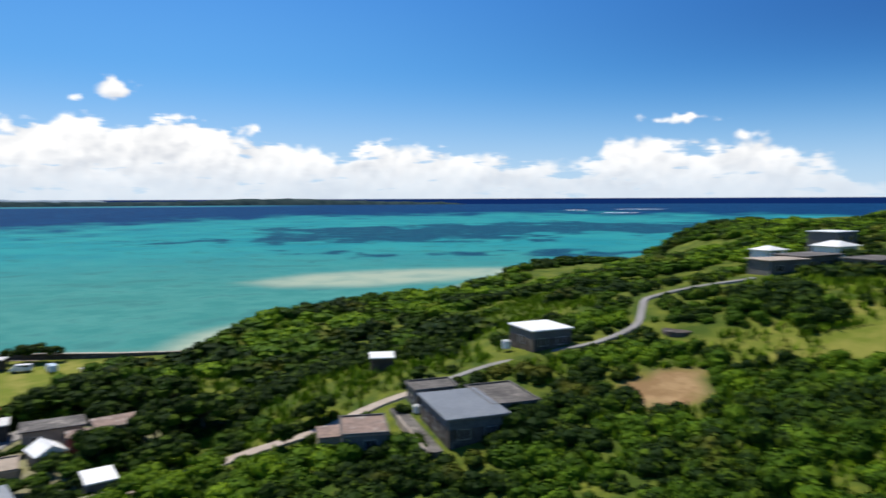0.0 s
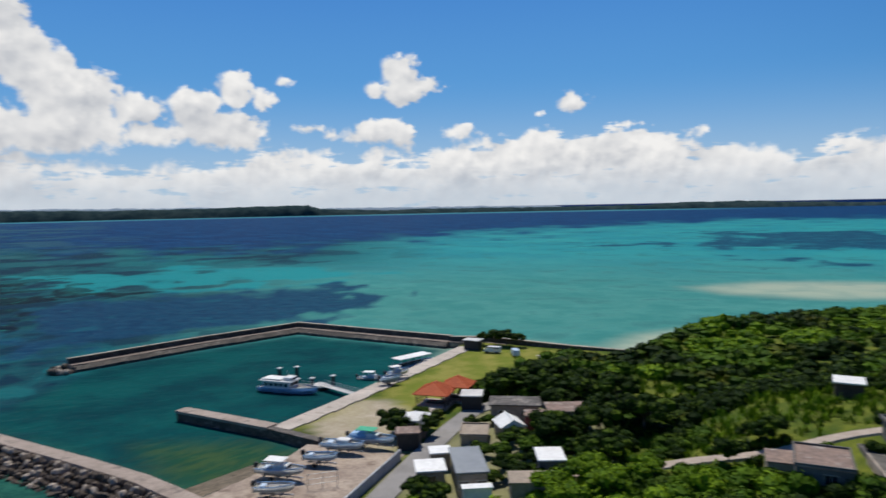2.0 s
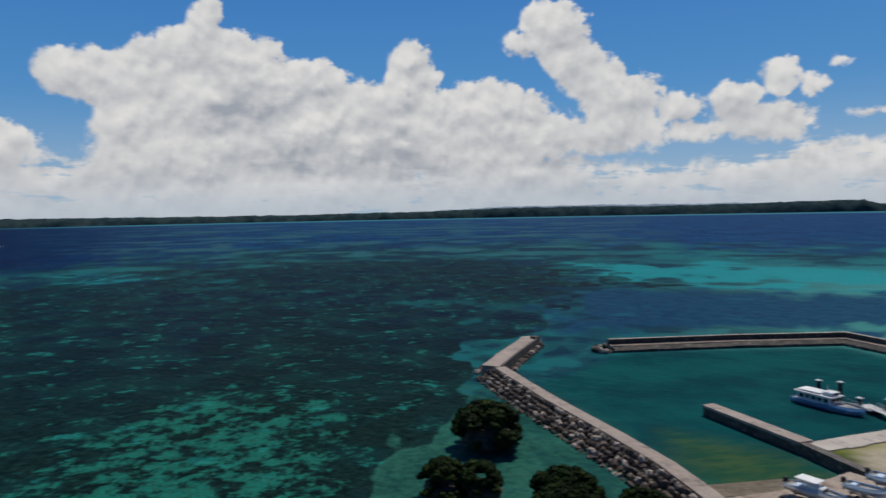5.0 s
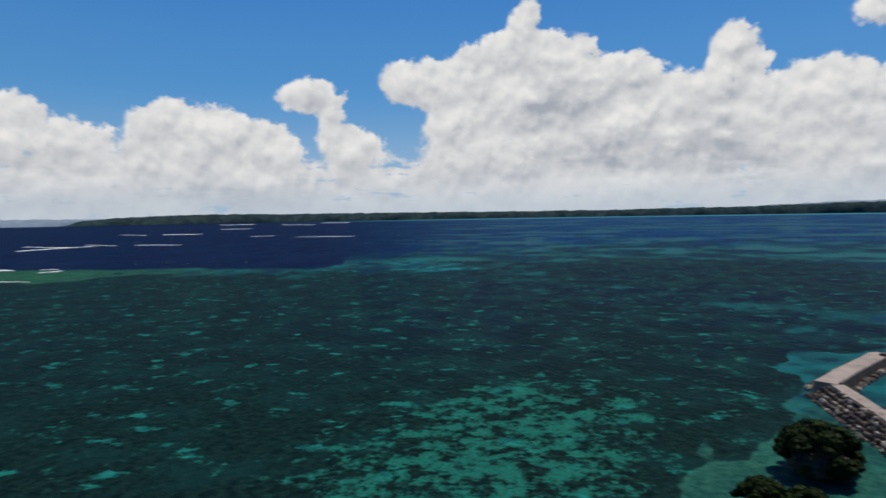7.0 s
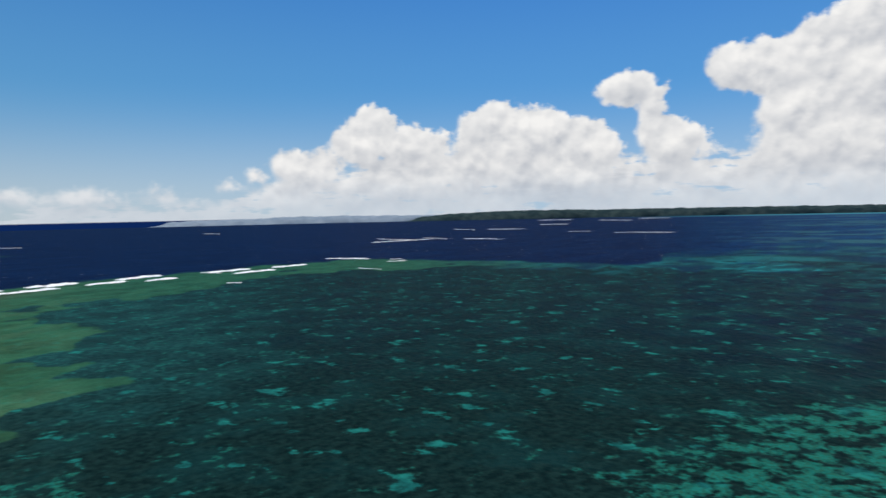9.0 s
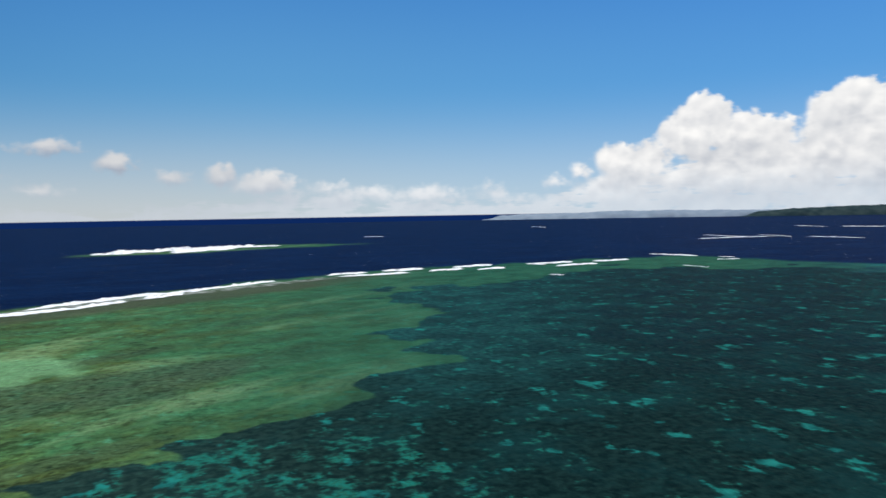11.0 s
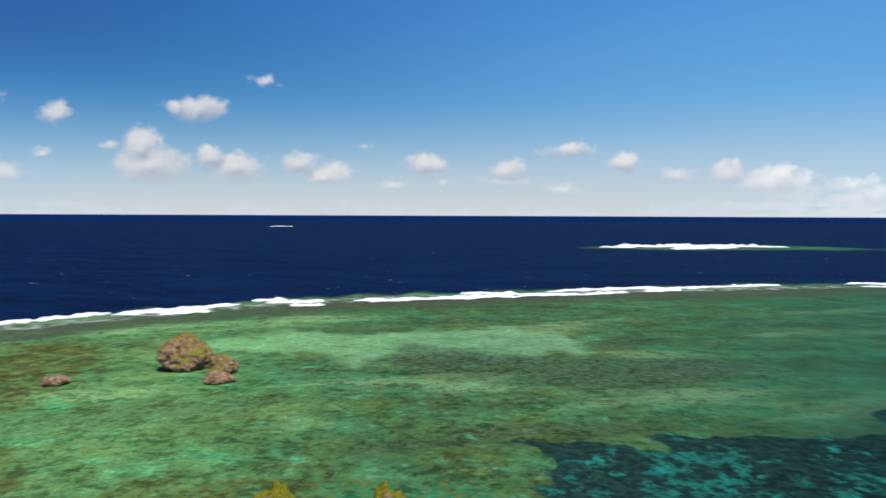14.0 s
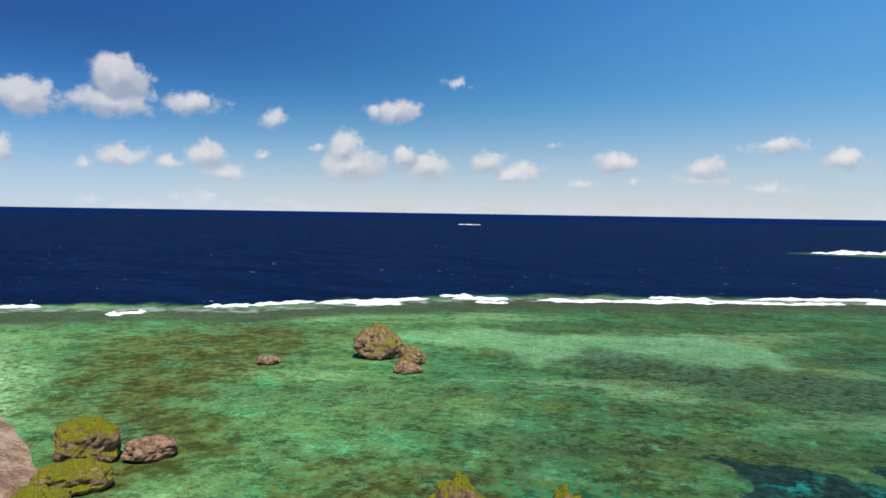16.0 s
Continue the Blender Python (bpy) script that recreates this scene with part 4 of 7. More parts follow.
def sweep(path, section, wobble=0.0, seed=1, step=3.0):
    """A section of (across to the left, height) drawn along a path on the plan, mitred at its bends and closed at the ends."""
    rng = random.Random(seed)
    fine = []
    for (ax, ay), (bx, by) in zip(path, path[1:]):
        k = max(1, int(math.hypot(bx - ax, by - ay) / step))
        fine += [(ax + (bx - ax) * i / k, ay + (by - ay) * i / k) for i in range(k)]
    fine.append(path[-1])
    bm, rings = bmesh.new(), []
    for i, p in enumerate(fine):
        a, b = Vector(fine[max(i - 1, 0)]), Vector(fine[min(i + 1, len(fine) - 1)])
        d0 = (Vector(p) - a).normalized() if i else (b - Vector(p)).normalized()
        d1 = (b - Vector(p)).normalized() if i < len(fine) - 1 else d0
        n = Vector((-(d0 + d1).y, (d0 + d1).x)).normalized()
        n /= max(0.4, n.dot(Vector((-d0.y, d0.x))))
        rings.append([bm.verts.new((p[0] + n.x * s, p[1] + n.y * s, h + rng.uniform(-wobble, wobble))) for s, h in section])
    k = len(section)
    for r0, r1 in zip(rings, rings[1:]):
        for j in range(k):
            bm.faces.new((r0[j], r0[(j + 1) % k], r1[(j + 1) % k], r1[j]))
    bm.faces.new(rings[0][::-1])
    bm.faces.new(rings[-1])
    return bm


def along(path, gap):
    """Places every gap metres on a path: x, y, heading in degrees of the path there."""
    out, left = [], 0.0
    for (ax, ay), (bx, by) in zip(path, path[1:]):
        d = math.hypot(bx - ax, by - ay)
        s = left
        while s < d:
            out.append((ax + (bx - ax) * s / d, ay + (by - ay) * s / d, math.degrees(math.atan2(by - ay, bx - ax))))
            s += gap
        left = s - d
    return out


def boulder_mesh(name, seed, mat, size=1.0, rough=0.35, cuts=2):
    rng = random.Random(seed)
    bm = bmesh.new()
    bmesh.ops.create_icosphere(bm, subdivisions=cuts, radius=size)
    off = Vector((rng.uniform(0, 90), rng.uniform(0, 90), rng.uniform(0, 90)))
    for v in bm.verts:
        n = noise.noise(v.co * (1.1 / size) + off) + 0.5 * noise.noise(v.co * (2.7 / size) + off)
        v.co *= 1 + rough * n
    me = bpy.data.meshes.new(name)
    bm.to_mesh(me)
    bm.free()
    me.materials.append(mat)
    return me


# ------------------------------------------------------------------ harbour
WORN_CONCRETE = surface("worn brownish concrete", (0.40, 0.325, 0.27), (0.24, 0.19, 0.155), 3, .25, .85, third=(.15, .12, .10))
BROWN_CONCRETE = surface("brown weathered concrete", (0.27, 0.205, 0.165), (0.13, 0.10, 0.082), 3, .25, .85, third=(.36, .30, .25))


def structure(name, label, category):
    return tagged(new(name), label, category, kind="structure")


OUTER = [(-179.5, 84), (-175.5, 120), (-169.5, 152.5), (-140, 155.5), (-113, 158.5), (-104, 163.5), (-96.6, 163.6), (-79.5, 164), (-64.8, 165.6), (-47, 169)]
SEAWALL_FROM = 4
breakwater = structure("outer_breakwater", "concrete breakwater with a dark parapet and brown walkway", "breakwater")
inner_path = OUTER[:SEAWALL_FROM + 1]
part("walkway", sweep(inner_path, [(-1.9, -2), (-1.7, 1.75), (-1.5, 1.8), (0.4, 1.85), (0.4, -2)], .03, 2), BROWN_CONCRETE, breakwater, "brown weathered concrete walkway")
# Dark concrete paints in the shade on the harbour side.
part("quay_face", sweep(inner_path, [(-3.5, -2), (-2.9, 0.7), (-1.75, 1.6), (-1.75, -2)], .10, 3), DARK_CONCRETE, breakwater, "concrete face darkened for its shaded side")
part("parapet", sweep(inner_path, [(0.3, -2), (0.35, 3.05), (0.5, 3.15), (1.3, 3.15), (1.45, 3.05), (1.9, -2)], .03, 4), DARK_CONCRETE, breakwater, "dark parapet wall")
part("coping", sweep(inner_path, [(0.32, 3.15), (0.32, 3.27), (1.42, 3.27), (1.42, 3.15)], .0, 5), CONCRETE, breakwater, "pale coping")
seawall = structure("seawall", "low dark concrete sea wall behind a lawn", "sea wall")
part("wall", sweep(OUTER[SEAWALL_FROM:], [(-0.4, -1), (-0.35, 3.0), (0.5, 3.0), (0.9, -2)], .03, 6), DARK_CONCRETE, seawall)
part("coping", sweep(OUTER[SEAWALL_FROM:], [(-0.5, 3.0), (-0.5, 3.14), (0.6, 3.14), (0.6, 3.0)], 0, 7), CONCRETE, seawall, "pale coping")
part("step", sweep(OUTER[SEAWALL_FROM:], [(-1.6, -1), (-1.6, 1.7), (-0.42, 1.75), (-0.42, -1)], .03, 8), BROWN_CONCRETE, seawall, "concrete step along its foot")

# the near breakwater: walkway on the harbour side, armour stones on the sea side
ARM = [(-74, 50.6), (-91, 51.2), (-107.6, 49.8), (-128.6, 47.4), (-158.5, 45.4)]
LEG = [(-160.8, 44.2), (-176, 53.6), (-193.5, 65.2)]
near_bw = structure("near_breakwater", "stone breakwater with a concrete walkway and armour stones", "breakwater")
part("walkway", sweep(ARM, [(-1.9, -2), (-1.9, 2.45), (-1.7, 2.5), (1.0, 2.55), (1.1, -2)], .03, 11), WORN_CONCRETE, near_bw, "pale worn concrete walkway")
part("walkway", sweep(LEG, [(-2.6, -2), (-2.5, 2.3), (2.3, 2.4), (2.5, -2)], .04, 12), WORN_CONCRETE, near_bw, "pale worn concrete walkway")
part("quay_face", sweep(ARM, [(-2.25, -2), (-2.15, 0.8), (-1.91, 1.0), (-1.91, -2)], .06, 13), DARK_CONCRETE, near_bw, "dark tide-stained face")
part("core", sweep(ARM, [(1.05, -2), (1.05, 1.75), (5.6, -0.5), (6.0, -2)], .15, 14), DARK_CONCRETE, near_bw, "dark rubble core")
part("parapet", sweep(LEG, [(-3.3, -2), (-3.0, 2.7), (-2.45, 2.7), (-2.45, -2)], .03, 15), DARK_CONCRETE, near_bw, "dark low parapet")
part("head", post(-194.3, 65.8, -2, 2.2, 3.4, 14, 3.0), CONCRETE, near_bw, "rounded concrete head")
part("block", solid(bmesh.new(), -1.2, 1.2, -.9, .9, 2.2, 3.0, .08, pose(-192, 66.4, 0, 0, 0, 33)), DARK_CONCRETE, near_bw, "dark block on the head")
rng = random.Random(5)
ARMOUR_DARK = surface("dark brown armour stone", (0.17, 0.125, 0.092), (0.05, 0.038, 0.030), 2, .3, .85, third=(.30, .235, .18), vary=.55)
ARMOUR = [boulder_mesh("armour_stone", s, ARMOUR_DARK if s % 5 else CONCRETE, 1.0, .32, 1) for s in range(9)]
for row in range(5):
    for x, y, h in along(ARM, 1.45):
        nx, ny = -math.sin(radians(h)), math.cos(radians(h))
        s = 1.5 + row * 1.02 + rng.uniform(-.25, .25)
        sx, sy = x + nx * s + rng.uniform(-.3, .3), y + ny * s
        stone = new("armour_stone", ARMOUR[rng.randrange(9)])
        stone.matrix_basis = pose(sx, sy, 2.0 - row * .52 + rng.uniform(-.2, .15), rng.uniform(0, 360), rng.uniform(0, 360), rng.uniform(0, 360)) @ Matrix.Diagonal((rng.uniform(.6, .92), rng.uniform(.5, .72), rng.uniform(.5, .7), 1))
        stone.parent = near_bw
for x, y, h in along(LEG, 1.7):
    for side in (3.6, -4.1):
        nx, ny = -math.sin(radians(h)), math.cos(radians(h))
        stone = new("armour_stone", ARMOUR[rng.randrange(9)])
        stone.matrix_basis = pose(x + nx * side, y + ny * side, rng.uniform(.0, .7), rng.uniform(0, 360), rng.uniform(0, 360), rng.uniform(0, 360)) @ Matrix.Diagonal((1.1, .8, .8, 1))
        stone.parent = near_bw
for k in range(16):
    a = k / 16 * 2 * math.pi
    stone = new("armour_stone", ARMOUR[rng.randrange(9)])
    stone.matrix_basis = pose(-180 + 3.2 * math.cos(a) + rng.uniform(-.5, .5), 83 + 3.2 * math.sin(a), rng.uniform(0, 1.0), rng.uniform(0, 360), rng.uniform(0, 360), 0) @ Matrix.Diagonal((1.2, .9, .8, 1))
    stone.parent = breakwater

mole = structure("mole", "narrow concrete mole in the harbour", "mole")
part("deck", sweep([(-118.6, 76.0), (-95.3, 78.7)], [(-1.35, 1.5), (-1.4, 2.0), (1.4, 2.0), (1.35, 1.5)], .02, 16), WORN_CONCRETE, mole, "pale concrete deck")
# The mole's sides get a dark colour in place of their shade.
part("wall", sweep([(-118.4, 76.0), (-95.3, 78.7), (-79, 79.0)], [(-1.25, -2), (-1.25, 1.5), (1.25, 1.5), (1.25, -2)], .02, 17), DARK_CONCRETE, mole, "side darkened for shade")
part("coping", sweep([(-95.3, 78.7), (-79, 79.0)], [(-1.3, 1.5), (-1.3, 1.85), (0.2, 1.85), (0.2, 1.5)], .02, 18), DARK_CONCRETE, mole)

quay = structure("quay", "pale concrete quay along the harbour", "quay")
QUAY = [(-94.4, 79.2), (-97.4, 103), (-100.2, 120), (-104.6, 148), (-106, 157)]
for k, ((x, y, h), (x2, y2, _)) in enumerate(zip(along(QUAY, 4.0), along(QUAY, 4.0)[1:])):
    part("paving_slab", sweep([(x, y), (x + (x2 - x) * .99, y + (y2 - y) * .99)], [(1.3, 1.0), (1.25, 1.66 + .02 * (k % 3)), (-2.9 - .4 * (k % 2), 1.68 + .02 * (k % 2)), (-3.1, 0.5)], 0, 1, 9), PAVING, quay)
part("quay_face", sweep(QUAY, [(1.1, -2), (1.15, 1.4), (-1.5, 1.4), (-1.5, -2)], .05, 19), DARK_CONCRETE, quay, "dark tide-stained face")

slip = structure("slipway", "sloping concrete boat slip with sand", "slipway")
bm = bmesh.new()
for a, b in (((-94, 53.5, -1.2), (-84.5, 78, -1.2)), ((-86, 53.5, 0.4), (-82.2, 78, 0.9)), ((-80, 53, 1.75), (-78.5, 77, 1.95))):
    bm.verts.new(a), bm.verts.new(b)
bm.verts.ensure_lookup_table()
for i in (0, 2):
    bm.faces.new([bm.verts[j] for j in (i, i + 2, i + 3, i + 1)])
bmesh.ops.solidify(bm, geom=list(bm.faces), thickness=.5)
part("ramp", bm, surface("wet sandy concrete", (0.40, 0.32, 0.23), (0.20, 0.16, 0.11), 2, .3, .8, third=(.11, .09, .06)), slip)
part("apron", sweep([(-70.5, 53), (-71, 66), (-74.5, 77.5)], [(-8.8, .5), (-8.8, 2.22), (8.2, 2.18), (8.2, .5)], .02, 20), surface("stained boatyard concrete", (0.44, 0.36, 0.28), (0.25, 0.19, 0.15), 2, .22, .9, third=(.17, .12, .09)), slip, "stained concrete boatyard")

gangway = thing("gangway", "grey steel gangway from the quay to a pontoon", "gangway", (-104.8, 105.2, 0.75), 172)
part("deck", slab(-6.6, 6.2, -.85, .85, .2, .35, .03), DECK, gangway)
for s in (-.85, .85):
    part("rail", bar((-6.5, s, 1.25), (6.1, s, 1.25), .05), STEEL, gangway)
    part("rail", bar((-6.5, s, .8), (6.1, s, .8), .035), STEEL, gangway)
    for k in range(8):
        part("post", bar((-6.5 + k * 1.8, s, .3), (-6.5 + k * 1.8, s, 1.25), .04), STEEL, gangway)
pontoon = thing("pontoon", "low dark floating pontoon on the harbour water", "pontoon", (-111.6, 106.4, 0.0), 172)
part("float", slab(-1.8, 2.2, -1.5, 1.5, -.5, .7, .08), BLACK, pontoon)
part("deck", slab(-1.9, 2.3, -1.6, 1.6, .7, .86, .03), DECK, pontoon)


def mooring_pile(x, y, top):
    t = thing("mooring_pile", "dark mooring pile with a white cap in the harbour", "mooring pile", (x, y, -2), 0, "mooring piles")
    part("pile", post(0, 0, 0, top + 2, .42, 12), BLACK, t)
    part("cap", slab(-.5, .5, -.5, .5, top + 2, top + 2.2, .05), WHITE_PAINT, t, "white cap")


for x, y, top in ((-123.5, 104.8, 3.4), (-119.4, 106.4, 3.9), (-110, 108.6, 2.6), (-113.6, 105.6, 2.2)):
    mooring_pile(x, y, top)


# ------------------------------------------------------------------ boats
def hull_mesh(length, beam, height, sheer=.35, stations=12):
    """An open hull, bow to +x, keel at z 0, with thickness."""
    bm, rings = bmesh.new(), []
    for i in range(stations):
        k = i / (stations - 1)
        x = -length / 2 + length * k
        w = beam / 2 * (1 - max(0, (k - .5) / .5) ** 2.2) * (.86 + .14 * min(1, k * 4)) + .02
        keel = height * .55 * max(0, (k - .72) / .28) ** 2
        top = height * (1 + sheer * k * k)
        flare = 1.0
        rings.append([bm.verts.new((x + (.05 * length * (z - keel) / top if k > .8 else 0), s * y, z)) for s, y, z in
                      ((-1, w * flare, top), (-1, w * .96, keel + (top - keel) * .55), (-1, w * .72, keel + (top - keel) * .2), (-1, .02, keel), (1, .02, keel), (1, w * .72, keel + (top - keel) * .2), (1, w * .96, keel + (top - keel) * .55), (1, w * flare, top))])
    for a, b in zip(rings, rings[1:]):
        for j in range(7):
            bm.faces.new((a[j], a[j + 1], b[j + 1], b[j]))
    bm.faces.new(rings[0])
    bm.faces.new(rings[-1][::-1])
    bmesh.ops.solidify(bm, geom=list(bm.faces), thickness=.07)
    return bm


def deck_mesh(length, beam, z, sheer, height, stations=12):
    bm, rows = bmesh.new(), []
    for i in range(stations):
        k = i / (stations - 1)
        x = -length / 2 + length * k * .985 + .04
        w = (beam / 2 * (1 - max(0, (k - .5) / .5) ** 2.2) * (.86 + .14 * min(1, k * 4))) * .95
        zz = z + height * sheer * k * k * .9
        rows.append((bm.verts.new((x, -w - .01, zz)), bm.verts.new((x, w + .01, zz))))
    for a, b in zip(rows, rows[1:]):
        bm.faces.new((a[0], b[0], b[1], a[1]))
    bmesh.ops.solidify(bm, geom=list(bm.faces), thickness=.06)
    return bm


def rub_rail(length, beam, height, sheer, side, stations=10):
    pts = []
    for i in range(stations):
        k = i / (stations - 1)
        w = beam / 2 * (1 - max(0, (k - .5) / .5) ** 2.2) * (.86 + .14 * min(1, k * 4)) + .05
        pts.append((-length / 2 + length * k * 1.0 + (.05 * length if k > .8 else 0), side * w, height * (1 + sheer * k * k)))
    bm = bmesh.new()
    rings = [[bm.verts.new((x, y + .06 * math.cos(k * math.pi / 3), z + .06 * math.sin(k * math.pi / 3))) for k in range(6)] for x, y, z in pts]
    for r, q in zip(rings, rings[1:]):
        for k in range(6):
            bm.faces.new((r[k], r[(k + 1) % 6], q[(k + 1) % 6], q[k]))
    bm.faces.new(rings[0])
    bm.faces.new(rings[-1])
    bmesh.ops.recalc_face_normals(bm, faces=bm.faces)
    return bm


def outboard(parent, x, z):
    part("outboard_engine", solid(bmesh.new(), x - .55, x, -.25, .25, z, z + .75, .1), BLACK, parent, "black outboard engine")
    part("engine_leg", solid(bmesh.new(), x - .4, x - .15, -.08, .08, z - .9, z, .03), BLACK, parent)


def passenger_boat():
    t = thing("passenger_boat", "blue and white passenger boat moored at a gangway", "boat", (-115.9, 100.7, -.55), 15)
    L, B, H = 14.0, 4.4, 1.7
    part("hull", hull_mesh(L, B, H, .3), BLUE_PAINT, t, "blue hull", True)
    part("stripe", rub_rail(L, B, H, .3, -1), WHITE_PAINT, t, "white rubbing strake")
    part("stripe", rub_rail(L, B, H, .3, 1), WHITE_PAINT, t, "white rubbing strake")
    part("deck", deck_mesh(L, B, H * .86, .3, H), DECK, t, "pale open foredeck")
    cabin = part("cabin", slab(-5.6, 1.4, -1.75, 1.75, 1.5, 3.1, .12), WHITE_PAINT, t, "white cabin")
    for s in (-1, 1):
        for k in range(5):
            part("window", slab(-5.1 + k * 1.28, -4.15 + k * 1.28, s * 1.77 - .03, s * 1.77 + .03, 2.05, 2.75, .02), GLASS, cabin)
    part("window", slab(1.38, 1.44, -1.4, 1.4, 2.1, 2.8, .02), GLASS, cabin)
    part("roof", slab(-6.2, 1.9, -2.05, 2.05, 3.1, 3.26, .06), WHITE_PAINT, t, "white cabin roof")
    wheel = part("wheelhouse", slab(-.6, 1.5, -1.2, 1.2, 3.26, 4.0, .1), WHITE_PAINT, t, "small white upper helm")
    part("window", slab(1.49, 1.54, -1.0, 1.0, 3.5, 3.85, .02), GLASS, wheel)
    part("awning", slab(-5.8, -1.0, -1.5, 1.5, 3.45, 3.55, .03), WHITE_ROOF, t, "white awning")
    for x in (-5.6, -1.3):
        for y in (-1.3, 1.3):
            part("awning_post", bar((x, y, 3.2), (x, y, 3.5), .04), STEEL, t)
    part("mast", bar((-.2, 0, 4.0), (-.2, 0, 5.3), .05), STEEL, t)
    for s in (-1, 1):
        part("bow_rail", bar((2.2, s * 1.9, 2.75), (6.6, s * .5, 3.0), .035), STEEL, t)
        for k in range(4):
            part("rail_post", bar((2.4 + k * 1.3, s * (1.85 - k * .4), 1.7), (2.4 + k * 1.3, s * (1.85 - k * .4), 2.8 + k * .06), .03), STEEL, t)
    return t


def roofed_boat():
    t = thing("tour_boat", "blue tour boat under a long white roof beside the quay", "boat", (-107.6, 134.4, -.4), 79)
    L, B, H = 12.5, 3.5, 1.3
    part("hull", hull_mesh(L, B, H, .25), BLUE_PAINT, t, "blue hull", True)
    part("deck", deck_mesh(L, B, H * .75, .25, H), DECK, t)
    part("roof", slab(-5.6, 5.0, -1.9, 1.9, 2.95, 3.15, .09), WHITE_ROOF, t, "long flat white roof")
    for x in (-5.2, -2.6, 0, 2.4, 4.6):
        for y in (-1.5, 1.5):
            part("roof_post", bar((x, y, .9), (x, y, 2.97), .05), WHITE_PAINT, t)
    for s in (-1, 1):
        part("bench", slab(-4.6, 3.6, s * 1.0 - .3, s * 1.0 + .3, .98, 1.35, .04), TIMBER, t)
    outboard(t, -6.2, .9)


def small_boat(at, turn, L=6.0, B=2.1, cabin=True, canopy=WHITE_ROOF, hull=WHITE_PAINT, label="white motor boat with a small canopy", trailer=False, cover=None, group=""):
    t = thing("motor_boat", label, "boat", at, turn, group)
    z = .75 if trailer else -.3
    H = .95
    bm = hull_mesh(L, B, H, .4)
    bmesh.ops.translate(bm, verts=bm.verts, vec=(0, 0, z))
    part("hull", bm, hull, t, "", True)
    bm = deck_mesh(L, B, H * .72 + z, .4, H)
    part("deck", bm, DECK, t)
    for s in (-1, 1):
        bm = rub_rail(L, B, H, .4, s)
        bmesh.ops.translate(bm, verts=bm.verts, vec=(0, 0, z))
        part("rubbing_strake", bm, BLUE_PAINT, t)
    if cabin:
        c = part("cabin", slab(-L * .12, L * .2, -B * .32, B * .32, z + .6, z + 1.55, .12), WHITE_PAINT, t, "white cabin")
        part("windscreen", slab(L * .2 - .02, L * .2 + .04, -B * .27, B * .27, z + 1.05, z + 1.45, .02), GLASS, c)
    if canopy:
        part("canopy", slab(-L * .3, L * .12, -B * .42, B * .42, z + 2.1, z + 2.2, .04), canopy, t)
        for x in (-L * .28, L * .1):
            for y in (-B * .36, B * .36):
                part("canopy_post", bar((x, y, z + .6), (x, y, z + 2.12), .035), STEEL, t)
    if cover:
        part("cover", slab(-L * .45, -L * .05, -B * .4, B * .4, z + .7, z + 1.5, .25), cover, t, "blue boat cover")
    part("seat", slab(-L * .36, -L * .22, -B * .3, B * .3, z + .65, z + 1.0, .05), LIGHT_BLUE, t)
    outboard(t, -L / 2, z + .75)
    if trailer:
        frame_ = part("trailer", slab(-L * .42, L * .5, -.12, .12, .45, .57, .02), STEEL, t, "steel boat trailer")
        for x in (-L * .3, -L * .05, L * .2):
            part("crossbar", slab(x - .06, x + .06, -.95, .95, .5, .8, .02), STEEL, frame_)
        for y in (-.95, .95):
            w = part("wheel", post(0, 0, -.1, .1, .33, 14), BLACK, frame_)
            w.matrix_basis = pose(-L * .12, y, .33, 90)
        part("tow_leg", bar((L * .46, 0, 0), (L * .46, 0, .5), .05), STEEL, frame_)
    return t


passenger_boat()
roofed_boat()
small_boat((-107.6, 118.6, -.05), 24, 6.4, 2.2, label="white motor boat moored beside the quay")
small_boat((-98.6, 117.4, 1.6), 66, 5.6, 2.1, True, WHITE_ROOF, WHITE_PAINT, "white motor boat on a trailer on the quay", True)
small_boat((-96.6, 112.6, 1.6), 58, 4.6, 1.7, False, None, LIGHT_BLUE, "small pale blue boat on a trailer on the quay", True)
small_boat((-74.6, 62.8, 2.2), 22, 7.0, 2.4, True, WHITE_ROOF, WHITE_PAINT, "white cabin boat on a trailer in the boatyard", True)
small_boat((-73.6, 69.6, 2.2), 24, 5.0, 1.8, False, None, LIGHT_BLUE, "small pale blue boat on a trailer in the boatyard", True)
small_boat((-74.6, 75.2, 2.2), 20, 6.8, 2.3, True, None, LIGHT_BLUE, "pale blue and white boat on a trailer in the boatyard", True)
small_boat((-72.6, 79.6, 2.2), 18, 7.6, 2.4, True, GREEN_TARP, LIGHT_BLUE, "blue boat under a green awning on a trailer", True, BLUE_PAINT)
small_boat((-70.4, 58.2, 2.2), 30, 5.2, 1.9, False, None, WHITE_PAINT, "small white open boat on a trailer in the boatyard", True)


